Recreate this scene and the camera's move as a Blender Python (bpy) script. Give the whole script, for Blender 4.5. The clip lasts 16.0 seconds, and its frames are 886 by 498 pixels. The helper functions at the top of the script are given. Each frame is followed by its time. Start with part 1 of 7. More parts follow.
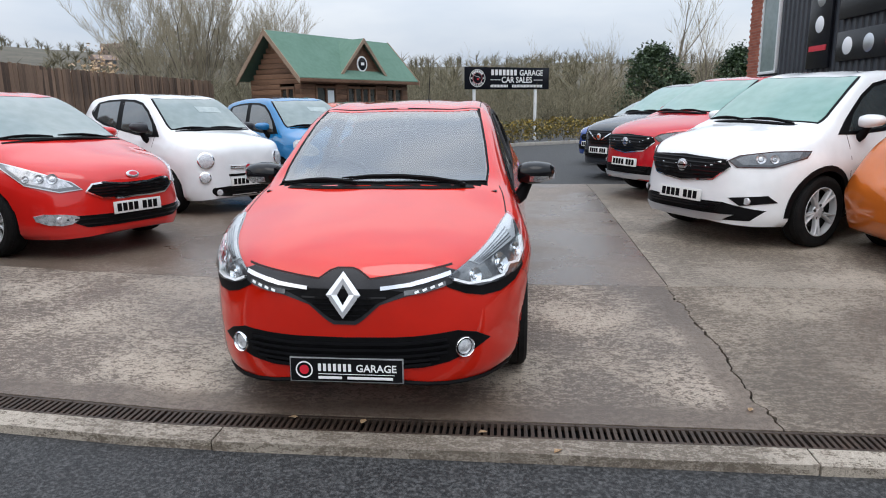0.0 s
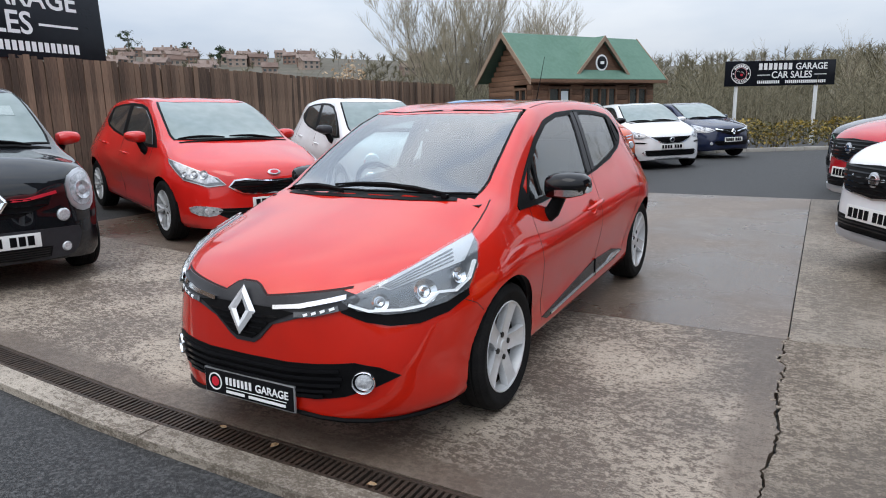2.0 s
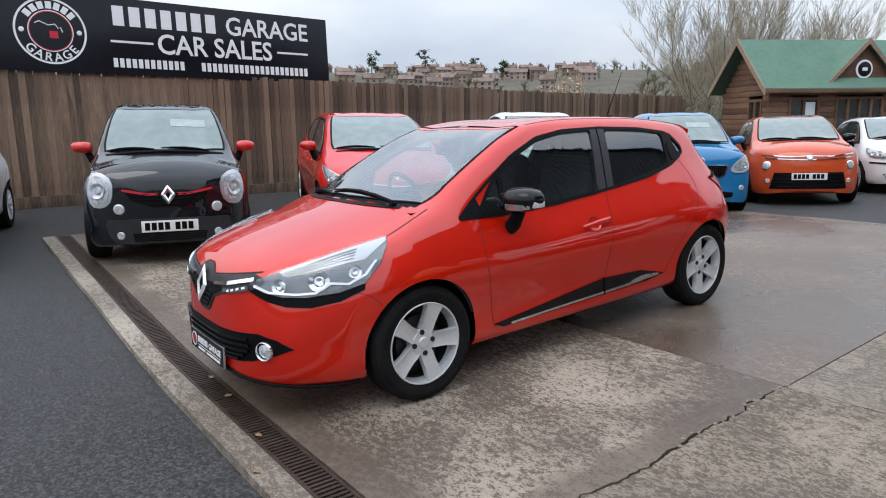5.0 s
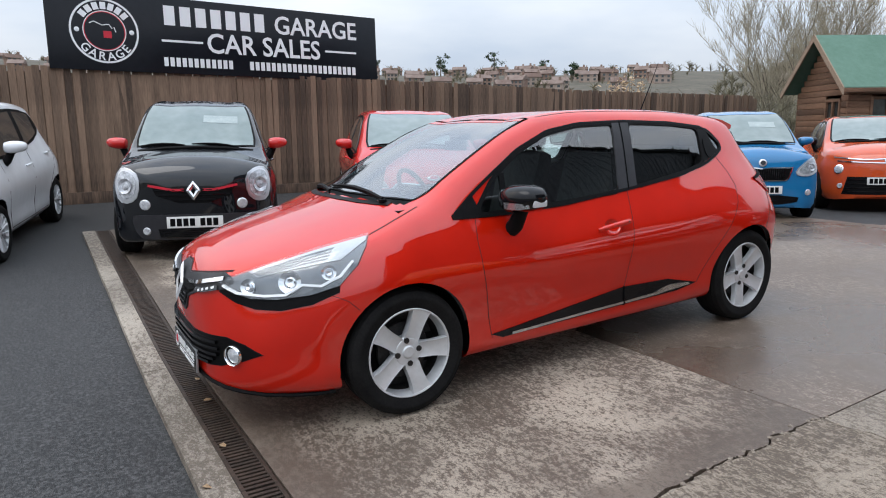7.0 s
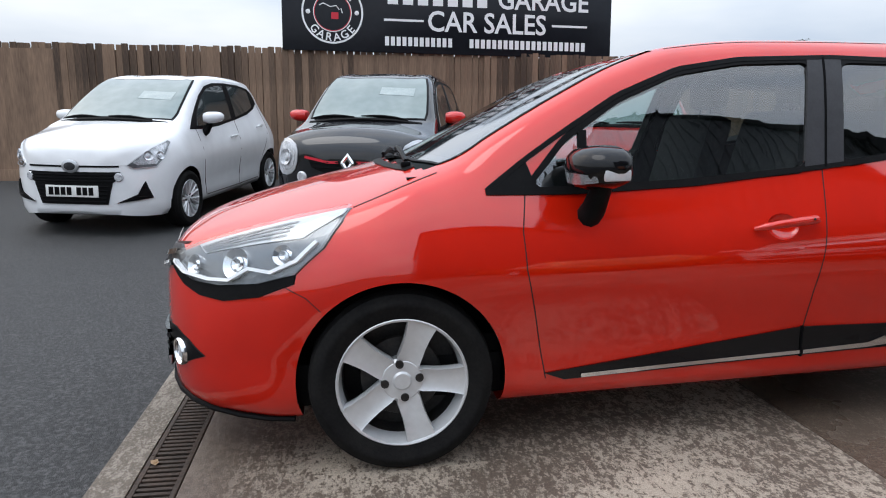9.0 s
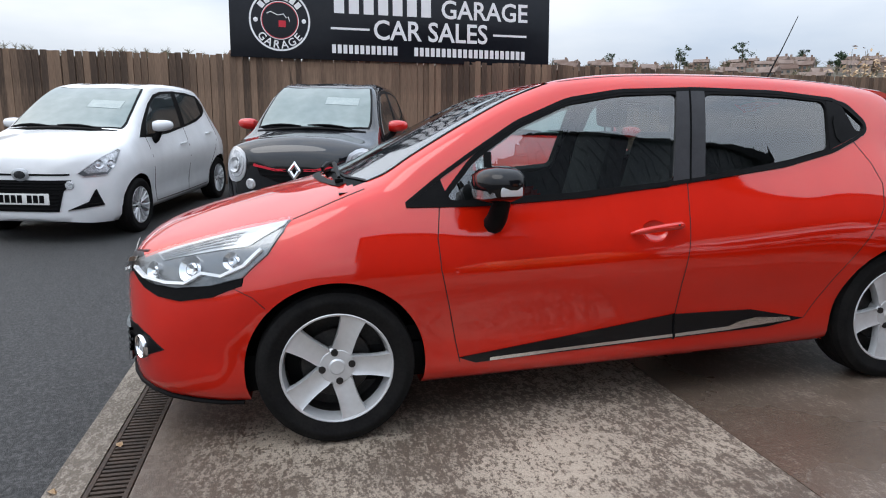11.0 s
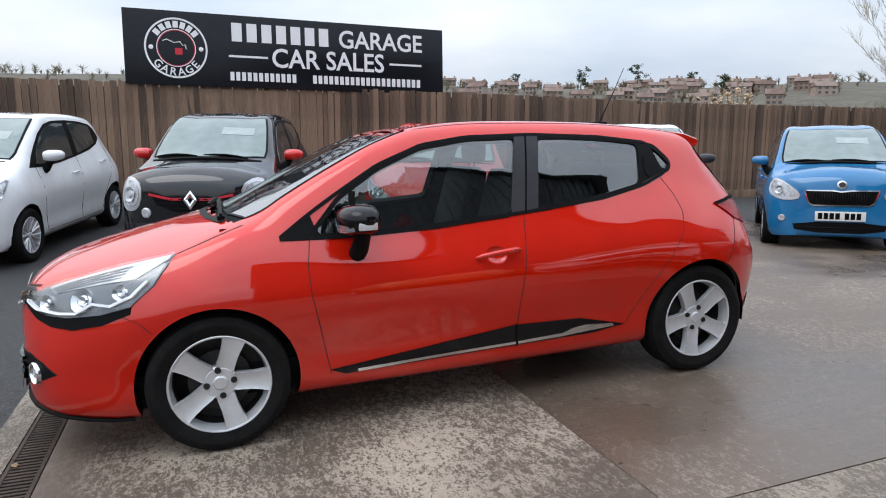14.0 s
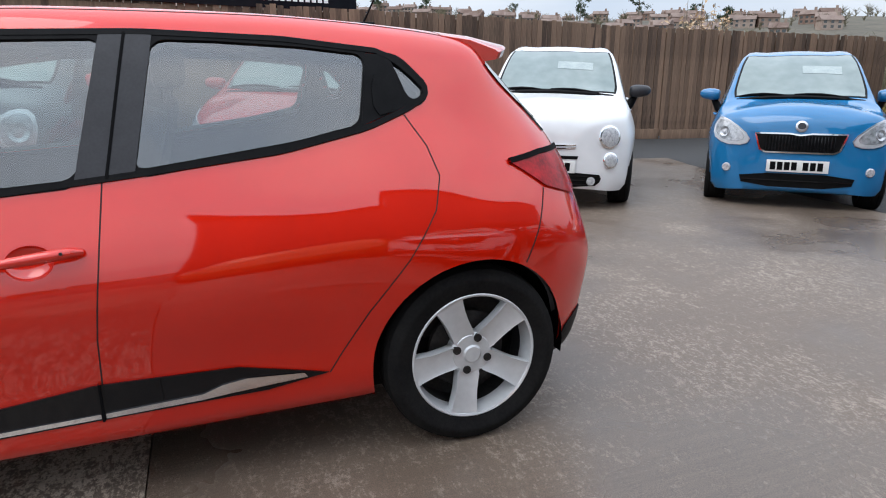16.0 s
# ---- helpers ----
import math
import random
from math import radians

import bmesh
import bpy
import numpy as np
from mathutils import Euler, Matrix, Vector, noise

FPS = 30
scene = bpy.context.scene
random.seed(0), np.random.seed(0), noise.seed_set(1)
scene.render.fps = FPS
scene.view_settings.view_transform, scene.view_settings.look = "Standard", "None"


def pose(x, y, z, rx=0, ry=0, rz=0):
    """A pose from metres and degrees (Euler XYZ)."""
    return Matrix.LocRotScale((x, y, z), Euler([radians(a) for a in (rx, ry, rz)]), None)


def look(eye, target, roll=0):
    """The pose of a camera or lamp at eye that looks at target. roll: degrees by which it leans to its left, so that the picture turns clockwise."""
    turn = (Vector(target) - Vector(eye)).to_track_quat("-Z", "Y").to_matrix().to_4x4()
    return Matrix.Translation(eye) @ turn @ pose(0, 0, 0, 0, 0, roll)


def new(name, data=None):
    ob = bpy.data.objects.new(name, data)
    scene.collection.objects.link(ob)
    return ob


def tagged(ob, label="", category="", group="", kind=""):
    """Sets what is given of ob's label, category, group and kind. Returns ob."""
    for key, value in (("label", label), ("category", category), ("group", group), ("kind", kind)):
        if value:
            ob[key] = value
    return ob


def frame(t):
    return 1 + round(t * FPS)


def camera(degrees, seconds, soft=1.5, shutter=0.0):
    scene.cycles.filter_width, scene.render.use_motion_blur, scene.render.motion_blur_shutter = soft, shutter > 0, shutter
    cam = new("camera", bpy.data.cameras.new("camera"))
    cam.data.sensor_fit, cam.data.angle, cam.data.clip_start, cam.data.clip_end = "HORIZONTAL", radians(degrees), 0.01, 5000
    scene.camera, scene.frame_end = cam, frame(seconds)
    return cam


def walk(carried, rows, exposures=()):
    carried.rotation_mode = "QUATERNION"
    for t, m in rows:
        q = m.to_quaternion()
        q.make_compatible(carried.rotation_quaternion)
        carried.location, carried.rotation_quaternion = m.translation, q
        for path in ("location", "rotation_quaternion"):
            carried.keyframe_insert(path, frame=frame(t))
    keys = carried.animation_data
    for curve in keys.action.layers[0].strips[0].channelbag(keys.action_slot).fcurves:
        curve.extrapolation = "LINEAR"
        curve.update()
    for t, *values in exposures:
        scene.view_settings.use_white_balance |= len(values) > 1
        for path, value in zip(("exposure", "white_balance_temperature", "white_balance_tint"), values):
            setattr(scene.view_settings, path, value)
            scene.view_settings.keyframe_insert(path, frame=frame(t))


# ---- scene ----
cam = camera(67.3, 16.0, soft=1.05)
PATH = [
    (0, (0.734, -3.667, 1.453), (0.535, -1.721, 1.036), -0.7),
    (0.5, (1.092, -3.488, 1.437), (0.695, -1.572, 1.022), -0.8),
    (1, (1.47, -3.298, 1.433), (0.885, -1.431, 1.019), -0.9),
    (1.5, (1.788, -3.078, 1.445), (0.983, -1.294, 1.035), -0.8),
    (2, (2.071, -2.79, 1.432), (1.099, -1.089, 1.031), -1.2),
    (2.5, (2.322, -2.477, 1.431), (1.183, -0.882, 1.034), -1.2),
    (3, (2.443, -2.173, 1.412), (1.185, -0.668, 1.02), -1.1),
    (3.5, (2.682, -1.979, 1.403), (1.313, -0.57, 1.024), -0.9),
    (4, (3.037, -1.992, 1.381), (1.58, -0.669, 1.028), -1.1),
    (4.2, (3.174, -1.981, 1.394), (1.684, -0.694, 1.042), -0.9),
    (6.3, (3.722, -1.83, 1.445), (2.09, -0.727, 1.098), -0.9),
    (6.5, (3.7, -1.758, 1.416), (2.054, -0.675, 1.072), -0.64),
    (7, (3.525, -1.464, 1.37), (1.844, -0.436, 1.025), -0.59),
    (7.5, (3.402, -1.059, 1.326), (1.658, -0.145, 0.978), -0.46),
    (8, (3.185, -0.686, 1.258), (1.342, 0.012, 0.915), -0.12),
    (8.5, (2.989, -0.324, 1.201), (1.063, 0.085, 0.85), -0.02),
    (8.7, (2.914, -0.225, 1.158), (0.967, 0.06, 0.802), 0.29),
    (10.8, (3.162, -0.084, 1.201), (1.219, 0.226, 0.84), -0.08),
    (11, (3.322, -0.125, 1.248), (1.4, 0.294, 0.892), 0.26),
    (11.5, (3.644, -0.185, 1.336), (1.759, 0.38, 0.981), 0.06),
    (12, (3.928, -0.282, 1.358), (2.058, 0.335, 1.006), 0.13),
    (12.5, (4.115, -0.413, 1.362), (2.259, 0.245, 1.008), 0.3),
    (13, (4.183, -0.354, 1.394), (2.333, 0.319, 1.046), -0.13),
    (13.5, (4.062, -0.252, 1.379), (2.207, 0.426, 1.06), 0.03),
    (14, (3.802, -0.025, 1.363), (1.941, 0.643, 1.059), -0.02),
    (14.5, (3.566, 0.412, 1.35), (1.703, 1.074, 1.049), -0.17),
    (15, (3.272, 0.853, 1.322), (1.411, 1.52, 1.019), 0.19),
    (15.5, (3.031, 1.34, 1.314), (1.18, 2.004, 0.948), -0.31),
    (16, (2.748, 1.763, 1.302), (0.928, 2.431, 0.809), 0.59),
]
walk(cam, [(t, look(eye, target, roll)) for t, eye, target, roll in PATH], [(0, 0.0), (6, 0.05), (14, 0.10), (15, 0.12), (16, 0.22)])
# ---- light ----
world = bpy.data.worlds.new("overcast")
scene.world = world
world.use_nodes = True
wn, wl = world.node_tree.nodes, world.node_tree.links
wn.clear()
sky = wn.new("ShaderNodeTexSky")
sky.sky_type, sky.sun_disc = "NISHITA", False
sky.sun_elevation, sky.sun_rotation = radians(38), radians(215)
sky.air_density, sky.dust_density = 1.5, 4.0
cloud = wn.new("ShaderNodeTexNoise")
cloud.inputs["Scale"].default_value, cloud.inputs["Detail"].default_value = 2.2, 5
cmap = wn.new("ShaderNodeMapping")
cmap.inputs["Scale"].default_value = (1, 1, 3.5)
ccoord = wn.new("ShaderNodeTexCoord")
cramp = wn.new("ShaderNodeValToRGB")
cramp.color_ramp.elements[0].position, cramp.color_ramp.elements[0].color = 0.32, (5.0, 5.9, 7.3, 1)
cramp.color_ramp.elements[1].position, cramp.color_ramp.elements[1].color = 0.66, (7.7, 8.15, 8.85, 1)
cmix = wn.new("ShaderNodeMix")
cmix.data_type = "RGBA"
cmix.inputs["Factor"].default_value = 0.88
wbg, wout = wn.new("ShaderNodeBackground"), wn.new("ShaderNodeOutputWorld")
wbg.inputs["Strength"].default_value = 0.10
wl.new(ccoord.outputs["Generated"], cmap.inputs["Vector"])
wl.new(cmap.outputs["Vector"], cloud.inputs["Vector"])
wl.new(cloud.outputs["Fac"], cramp.inputs["Fac"])
wl.new(sky.outputs["Color"], cmix.inputs["A"])
wl.new(cramp.outputs["Color"], cmix.inputs["B"])
# an overcast sky is brightest overhead
upz, upm, upc = wn.new("ShaderNodeSeparateXYZ"), wn.new("ShaderNodeMapRange"), wn.new("ShaderNodeVectorMath")
upm.inputs["To Min"].default_value, upm.inputs["To Max"].default_value = 0.94, 3.0
upc.operation = "SCALE"
wl.new(ccoord.outputs["Generated"], upz.inputs["Vector"])
wl.new(upz.outputs["Z"], upm.inputs["Value"])
wl.new(cmix.outputs["Result"], upc.inputs[0])
wl.new(upm.outputs["Result"], upc.inputs["Scale"])
wl.new(upc.outputs["Vector"], wbg.inputs["Color"])
wl.new(wbg.outputs["Background"], wout.inputs["Surface"])

sun = new("sun", bpy.data.lights.new("sun", "SUN"))
sun.data.energy, sun.data.angle, sun.data.color = 0.95, radians(40), (1.0, 0.97, 0.93)
sun.matrix_world = look((3, -8, 15), (0, 0, 0))


# ---- materials ----
def rgba(c):
    return (*c, 1)


def mat(name, c1, c2=None, scale=8.0, rough=0.6, metal=0.0, bump=0.0, bump_scale=60.0, coat=0.0, spec=0.5, stretch=(1, 1, 1), rough2=None, island=False, lo=0.35, hi=0.65, ior=1.5):
    """A principled surface with two scales of variation in colour and gloss, and fine relief."""
    m = bpy.data.materials.new(name)
    m.use_nodes = True
    n, l = m.node_tree.nodes, m.node_tree.links
    p = n["Principled BSDF"]
    p.inputs["Base Color"].default_value = rgba(c1)
    p.inputs["Roughness"].default_value = rough
    p.inputs["Metallic"].default_value = metal
    p.inputs["Coat Weight"].default_value = coat
    p.inputs["Coat Roughness"].default_value, p.inputs["Coat IOR"].default_value = 0.03, ior
    p.inputs["Specular IOR Level"].default_value = spec
    if c2 is None and bump == 0:
        return m
    tc, mp = n.new("ShaderNodeTexCoord"), n.new("ShaderNodeMapping")
    mp.inputs["Scale"].default_value = stretch
    l.new(tc.outputs["Object"], mp.inputs["Vector"])
    if c2 is not None:
        big, fine, add, ramp = n.new("ShaderNodeTexNoise"), n.new("ShaderNodeTexNoise"), n.new("ShaderNodeMath"), n.new("ShaderNodeValToRGB")
        big.inputs["Scale"].default_value, fine.inputs["Scale"].default_value = scale, scale * 7
        big.inputs["Detail"].default_value, fine.inputs["Detail"].default_value = 4, 5
        add.operation = "MULTIPLY_ADD"
        add.inputs[1].default_value = 0.45
        half = n.new("ShaderNodeMath")
        half.operation = "MULTIPLY"
        half.inputs[1].default_value = 0.55
        l.new(mp.outputs["Vector"], big.inputs["Vector"])
        l.new(mp.outputs["Vector"], fine.inputs["Vector"])
        l.new(big.outputs["Fac"], half.inputs[0])
        l.new(fine.outputs["Fac"], add.inputs[0])
        l.new(half.outputs[0], add.inputs[2])
        fac = add.outputs[0]
        if island:
            geo, more = n.new("ShaderNodeNewGeometry" if island == "mesh" else "ShaderNodeObjectInfo"), n.new("ShaderNodeMath")
            more.operation = "MULTIPLY_ADD"
            more.inputs[1].default_value = 0.34
            low = n.new("ShaderNodeMath")
            low.operation = "SUBTRACT"
            low.inputs[1].default_value = 0.17
            l.new(geo.outputs["Random Per Island" if island == "mesh" else "Random"], more.inputs[0])
            l.new(fac, more.inputs[2])
            l.new(more.outputs[0], low.inputs[0])
            fac = low.outputs[0]
        ramp.color_ramp.elements[0].position, ramp.color_ramp.elements[0].color = lo, rgba(c1)
        ramp.color_ramp.elements[1].position, ramp.color_ramp.elements[1].color = hi, rgba(c2)
        l.new(fac, ramp.inputs["Fac"])
        l.new(ramp.outputs["Color"], p.inputs["Base Color"])
        if rough2 is not None:
            rr = n.new("ShaderNodeMapRange")
            rr.inputs["From Min"].default_value, rr.inputs["From Max"].default_value = 0.35, 0.65
            rr.inputs["To Min"].default_value, rr.inputs["To Max"].default_value = rough, rough2
            l.new(big.outputs["Fac"], rr.inputs["Value"])
            l.new(rr.outputs["Result"], p.inputs["Roughness"])
    if bump:
        bn, bb = n.new("ShaderNodeTexNoise"), n.new("ShaderNodeBump")
        bn.inputs["Scale"].default_value, bn.inputs["Detail"].default_value = bump_scale, 6
        bb.inputs["Strength"].default_value, bb.inputs["Distance"].default_value = bump, 0.01
        l.new(mp.outputs["Vector"], bn.inputs["Vector"])
        l.new(bn.outputs["Fac"], bb.inputs["Height"])
        l.new(bb.outputs["Normal"], p.inputs["Normal"])
    return m


def paint(name, c, metal=0.0, rough=0.35, ior=1.62):
    """Car paint: a lightly uneven base under a hard clear coat."""
    d = tuple(v * 0.88 for v in c)
    return mat(name, d, c, scale=0.9, rough=rough, metal=metal, coat=1.0, rough2=rough + 0.08, spec=0.05, ior=ior)


def glass(name, tint, gloss=0.08, rough=0.01, power=4.0):
    """A thin pane: clear and tinted, with a mirror gloss that grows at a glancing angle."""
    m = bpy.data.materials.new(name)
    m.use_nodes = True
    n, l = m.node_tree.nodes, m.node_tree.links
    n.remove(n["Principled BSDF"])
    tr, gl, lw, pw, sc, mx = n.new("ShaderNodeBsdfTransparent"), n.new("ShaderNodeBsdfGlossy"), n.new("ShaderNodeLayerWeight"), n.new("ShaderNodeMath"), n.new("ShaderNodeMapRange"), n.new("ShaderNodeMixShader")
    tr.inputs["Color"].default_value = rgba(tint)
    gl.inputs["Roughness"].default_value = rough
    lw.inputs["Blend"].default_value = 0.5
    pw.operation = "POWER"
    pw.inputs[1].default_value = power
    sc.inputs["To Min"].default_value = gloss
    l.new(lw.outputs["Facing"], pw.inputs[0])
    l.new(pw.outputs[0], sc.inputs["Value"])
    l.new(sc.outputs["Result"], mx.inputs["Fac"])
    l.new(tr.outputs["BSDF"], mx.inputs[1])
    l.new(gl.outputs["BSDF"], mx.inputs[2])
    l.new(mx.outputs["Shader"], n["Material Output"].inputs["Surface"])
    return m


M = {}
M["red"] = paint("flame_red_paint", (0.61, 0.012, 0.0015), 0.22, 0.40, 1.70)
M["kia_red"] = paint("solid_red_paint", (0.62, 0.016, 0.012))
M["mokka_red"] = paint("deep_red_paint", (0.50, 0.012, 0.02), 0.2)
M["white"] = paint("white_paint", (0.80, 0.81, 0.82))
M["black"] = paint("black_paint", (0.006, 0.007, 0.009))
M["blue"] = paint("bright_blue_paint", (0.012, 0.165, 0.38))
M["deep_blue"] = paint("deep_blue_paint", (0.012, 0.06, 0.30), 0.3)
M["orange"] = paint("orange_paint", (0.62, 0.085, 0.02))
M["amber"] = paint("amber_orange_paint", (0.62, 0.15, 0.02), 0.3)
M["navy"] = paint("navy_paint", (0.012, 0.018, 0.05), 0.2)
M["slate"] = paint("slate_grey_paint", (0.02, 0.024, 0.032), 0.3)
M["gloss_black"] = mat("gloss_black", (0.005, 0.005, 0.006), rough=0.12, coat=0.25, spec=0.2)
M["lamp_dark"] = mat("dark_lamp_bezel", (0.03, 0.032, 0.036), (0.075, 0.08, 0.088), scale=14, rough=0.2, metal=0.3, coat=1.0)
M["trim"] = mat("black_plastic", (0.004, 0.004, 0.0045), (0.008, 0.008, 0.0085), scale=20, rough=0.45, bump=0.05, bump_scale=300, spec=0.07)
M["grey_plastic"] = mat("grey_plastic", (0.022, 0.022, 0.025), (0.032, 0.032, 0.036), scale=20, rough=0.4, spec=0.3)
M["gap"] = mat("panel_gap", (0.03, 0.005, 0.005), rough=0.8)
M["rubber"] = mat("tyre_rubber", (0.006, 0.006, 0.0065), (0.014, 0.0135, 0.013), scale=12, rough=0.75, bump=0.12, bump_scale=180, spec=0.10)
M["alloy"] = mat("silver_alloy", (0.55, 0.56, 0.57), (0.64, 0.65, 0.66), scale=6, rough=0.36, metal=0.35, coat=0.5)
M["dark_metal_and_shade"] = mat("dark_metal_and_shade", (0.018, 0.018, 0.019), (0.045, 0.042, 0.04), scale=14, rough=0.5, metal=0.5)
M["chrome"] = mat("chrome", (0.82, 0.83, 0.85), rough=0.09, metal=1.0)
M["satin"] = mat("satin_silver", (0.55, 0.56, 0.58), rough=0.3, metal=0.8)
M["reflector"] = mat("lamp_reflector", (0.62, 0.65, 0.68), (0.86, 0.88, 0.9), scale=16, rough=0.16, metal=0.75, coat=1.0)
M["lamp_grey"] = mat("lamp_bezel", (0.10, 0.105, 0.115), (0.2, 0.21, 0.22), scale=12, rough=0.2, metal=0.4, coat=1.0)
M["badge"] = mat("satin_chrome", (0.80, 0.81, 0.83), rough=0.22, metal=0.55, coat=0.6)
M["fog_glass"] = mat("fluted_lamp_glass", (0.30, 0.31, 0.33), (0.82, 0.84, 0.86), scale=55, rough=0.12, metal=0.3, coat=1.0, bump=0.3, bump_scale=160)
M["lamp_inner"] = mat("lamp_reflector_facets", (0.16, 0.17, 0.185), (0.78, 0.80, 0.83), scale=26, rough=0.14, metal=0.45, coat=1.0, bump=0.25, bump_scale=90)
M["blade"] = mat("lamp_blade_plastic", (0.46, 0.48, 0.50), (0.60, 0.62, 0.64), scale=10, rough=0.3, metal=0.15, coat=0.8)
M["lens"] = glass("lamp_lens", (0.93, 0.95, 0.96))
M["red_lens"] = mat("red_lens", (0.46, 0.003, 0.010), (0.13, 0.001, 0.004), scale=14, rough=0.2, coat=0.1, spec=0.15)
M["amber_lens"] = mat("amber_lens", (0.6, 0.2, 0.03), rough=0.15, coat=1.0)
M["glass"] = glass("clear_glass", (0.66, 0.75, 0.73), 0.17, 0.0)
M["screen_glass"] = glass("windscreen_glass", (0.78, 0.88, 0.865), 0.11, 0.06, 2.2)
M["rear_glass"] = glass("rear_glass", (0.58, 0.66, 0.64), 0.17, 0.0)
# opaque panes in a milky grey-green, under a gloss coat
M["milky_pane"] = mat("milky_opaque_pane", (0.13, 0.178, 0.172), (0.215, 0.265, 0.256), scale=1.1, rough=0.3, coat=0.7, spec=0.3)
M["milky_green_pane"] = mat("milky_green_opaque_pane", (0.10, 0.225, 0.185), (0.165, 0.30, 0.26), scale=1.1, rough=0.3, coat=0.7, spec=0.3)
M["tinted"] = mat("tinted_window", (0.018, 0.024, 0.026), (0.05, 0.06, 0.06), scale=1.5, rough=0.08, coat=1.0)
M["plate"] = mat("white_plate", (0.74, 0.74, 0.72), (0.66, 0.66, 0.63), scale=14, rough=0.35)
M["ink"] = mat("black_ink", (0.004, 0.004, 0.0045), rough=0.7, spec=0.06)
M["drl"] = mat("white_light_guide", (0.93, 0.94, 0.95), rough=0.25)
M["lettering"] = mat("white_vinyl", (0.78, 0.78, 0.78), rough=0.45)
M["red_vinyl"] = mat("red_vinyl", (0.55, 0.012, 0.03), rough=0.4)
M["board"] = mat("black_sign_board", (0.007, 0.008, 0.011), (0.011, 0.012, 0.016), scale=1.5, rough=0.22, spec=0.25)
M["seat"] = mat("dark_seat_cloth", (0.02, 0.02, 0.022), (0.04, 0.04, 0.043), scale=40, rough=0.9, bump=0.1, bump_scale=400)
M["lining"] = mat("grey_lining", (0.05, 0.05, 0.053), (0.08, 0.08, 0.084), scale=20, rough=0.85)
M["paper"] = mat("paper_notice", (0.62, 0.68, 0.70), rough=0.6)
M["card"] = mat("price_card", (0.22, 0.275, 0.27), (0.33, 0.385, 0.375), scale=9, rough=0.5, coat=0.6)
M["wood"] = mat("weathered_fence_boards", (0.058, 0.036, 0.024), (0.275, 0.176, 0.116), scale=1.6, rough=0.85, stretch=(5, 5, 0.55), bump=0.35, bump_scale=28, island="object", lo=0.28, hi=0.72)
M["log"] = mat("brown_log_boards", (0.085, 0.042, 0.022), (0.20, 0.105, 0.06), scale=1.6, rough=0.75, stretch=(0.6, 0.6, 4), bump=0.3, bump_scale=25, island="object")
M["barge"] = mat("pale_barge_board", (0.22, 0.15, 0.10), (0.34, 0.25, 0.18), scale=3, rough=0.75, bump=0.15)
M["felt"] = mat("green_roof_felt", (0.085, 0.165, 0.12), (0.115, 0.205, 0.155), scale=1.3, rough=0.9, bump=0.3, bump_scale=160)
M["asphalt"] = mat("worn_asphalt", (0.011, 0.0112, 0.012), (0.10, 0.099, 0.098), scale=62, rough=0.60, rough2=0.82, bump=0.9, bump_scale=170, lo=0.45, hi=0.62, spec=0.4)
M["iron"] = mat("rusty_iron_grate", (0.028, 0.022, 0.018), (0.075, 0.05, 0.036), scale=9, rough=0.6, metal=0.5, bump=0.2)
M["cladding"] = mat("dark_profiled_cladding", (0.022, 0.026, 0.034), (0.036, 0.041, 0.05), scale=0.8, rough=0.45)
M["brick"] = mat("red_brick", (0.26, 0.075, 0.045), (0.38, 0.13, 0.08), scale=5, rough=0.9, bump=0.3, island="object")
M["mortar"] = mat("mortar", (0.22, 0.19, 0.16), (0.30, 0.27, 0.24), scale=9, rough=0.95)
M["white_frame"] = mat("white_plastic_frame", (0.72, 0.73, 0.73), rough=0.4)
M["hedge"] = mat("yellowing_hedge_leaves", (0.05, 0.055, 0.015), (0.36, 0.24, 0.035), scale=1.1, rough=0.7, island="mesh", lo=0.3, hi=0.72)
M["evergreen"] = mat("evergreen_leaves", (0.014, 0.032, 0.014), (0.05, 0.085, 0.03), scale=1.0, rough=0.6, island="mesh")
M["bark"] = mat("grey_bark", (0.10, 0.085, 0.065), (0.20, 0.17, 0.13), scale=4, rough=0.95)
M["twigs"] = mat("bare_twigs", (0.27, 0.23, 0.16), (0.42, 0.37, 0.27), scale=2, rough=0.95)
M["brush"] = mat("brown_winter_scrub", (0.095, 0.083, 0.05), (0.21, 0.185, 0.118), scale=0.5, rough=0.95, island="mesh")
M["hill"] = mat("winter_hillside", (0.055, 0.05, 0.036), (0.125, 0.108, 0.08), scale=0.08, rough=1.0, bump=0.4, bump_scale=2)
M["roof_tile"] = mat("far_roof_tiles", (0.12, 0.075, 0.058), (0.22, 0.165, 0.14), scale=0.3, rough=0.9, island="object")
M["house_wall"] = mat("far_house_wall", (0.19, 0.115, 0.085), (0.33, 0.26, 0.215), scale=0.2, rough=0.9, island="object")
M["kerb"] = mat("pale_kerb", (0.30, 0.28, 0.25), (0.42, 0.40, 0.36), scale=6, rough=0.9, bump=0.2)
M["leaf"] = mat("dead_leaf", (0.45, 0.27, 0.12), (0.62, 0.5, 0.36), scale=30, rough=0.8)


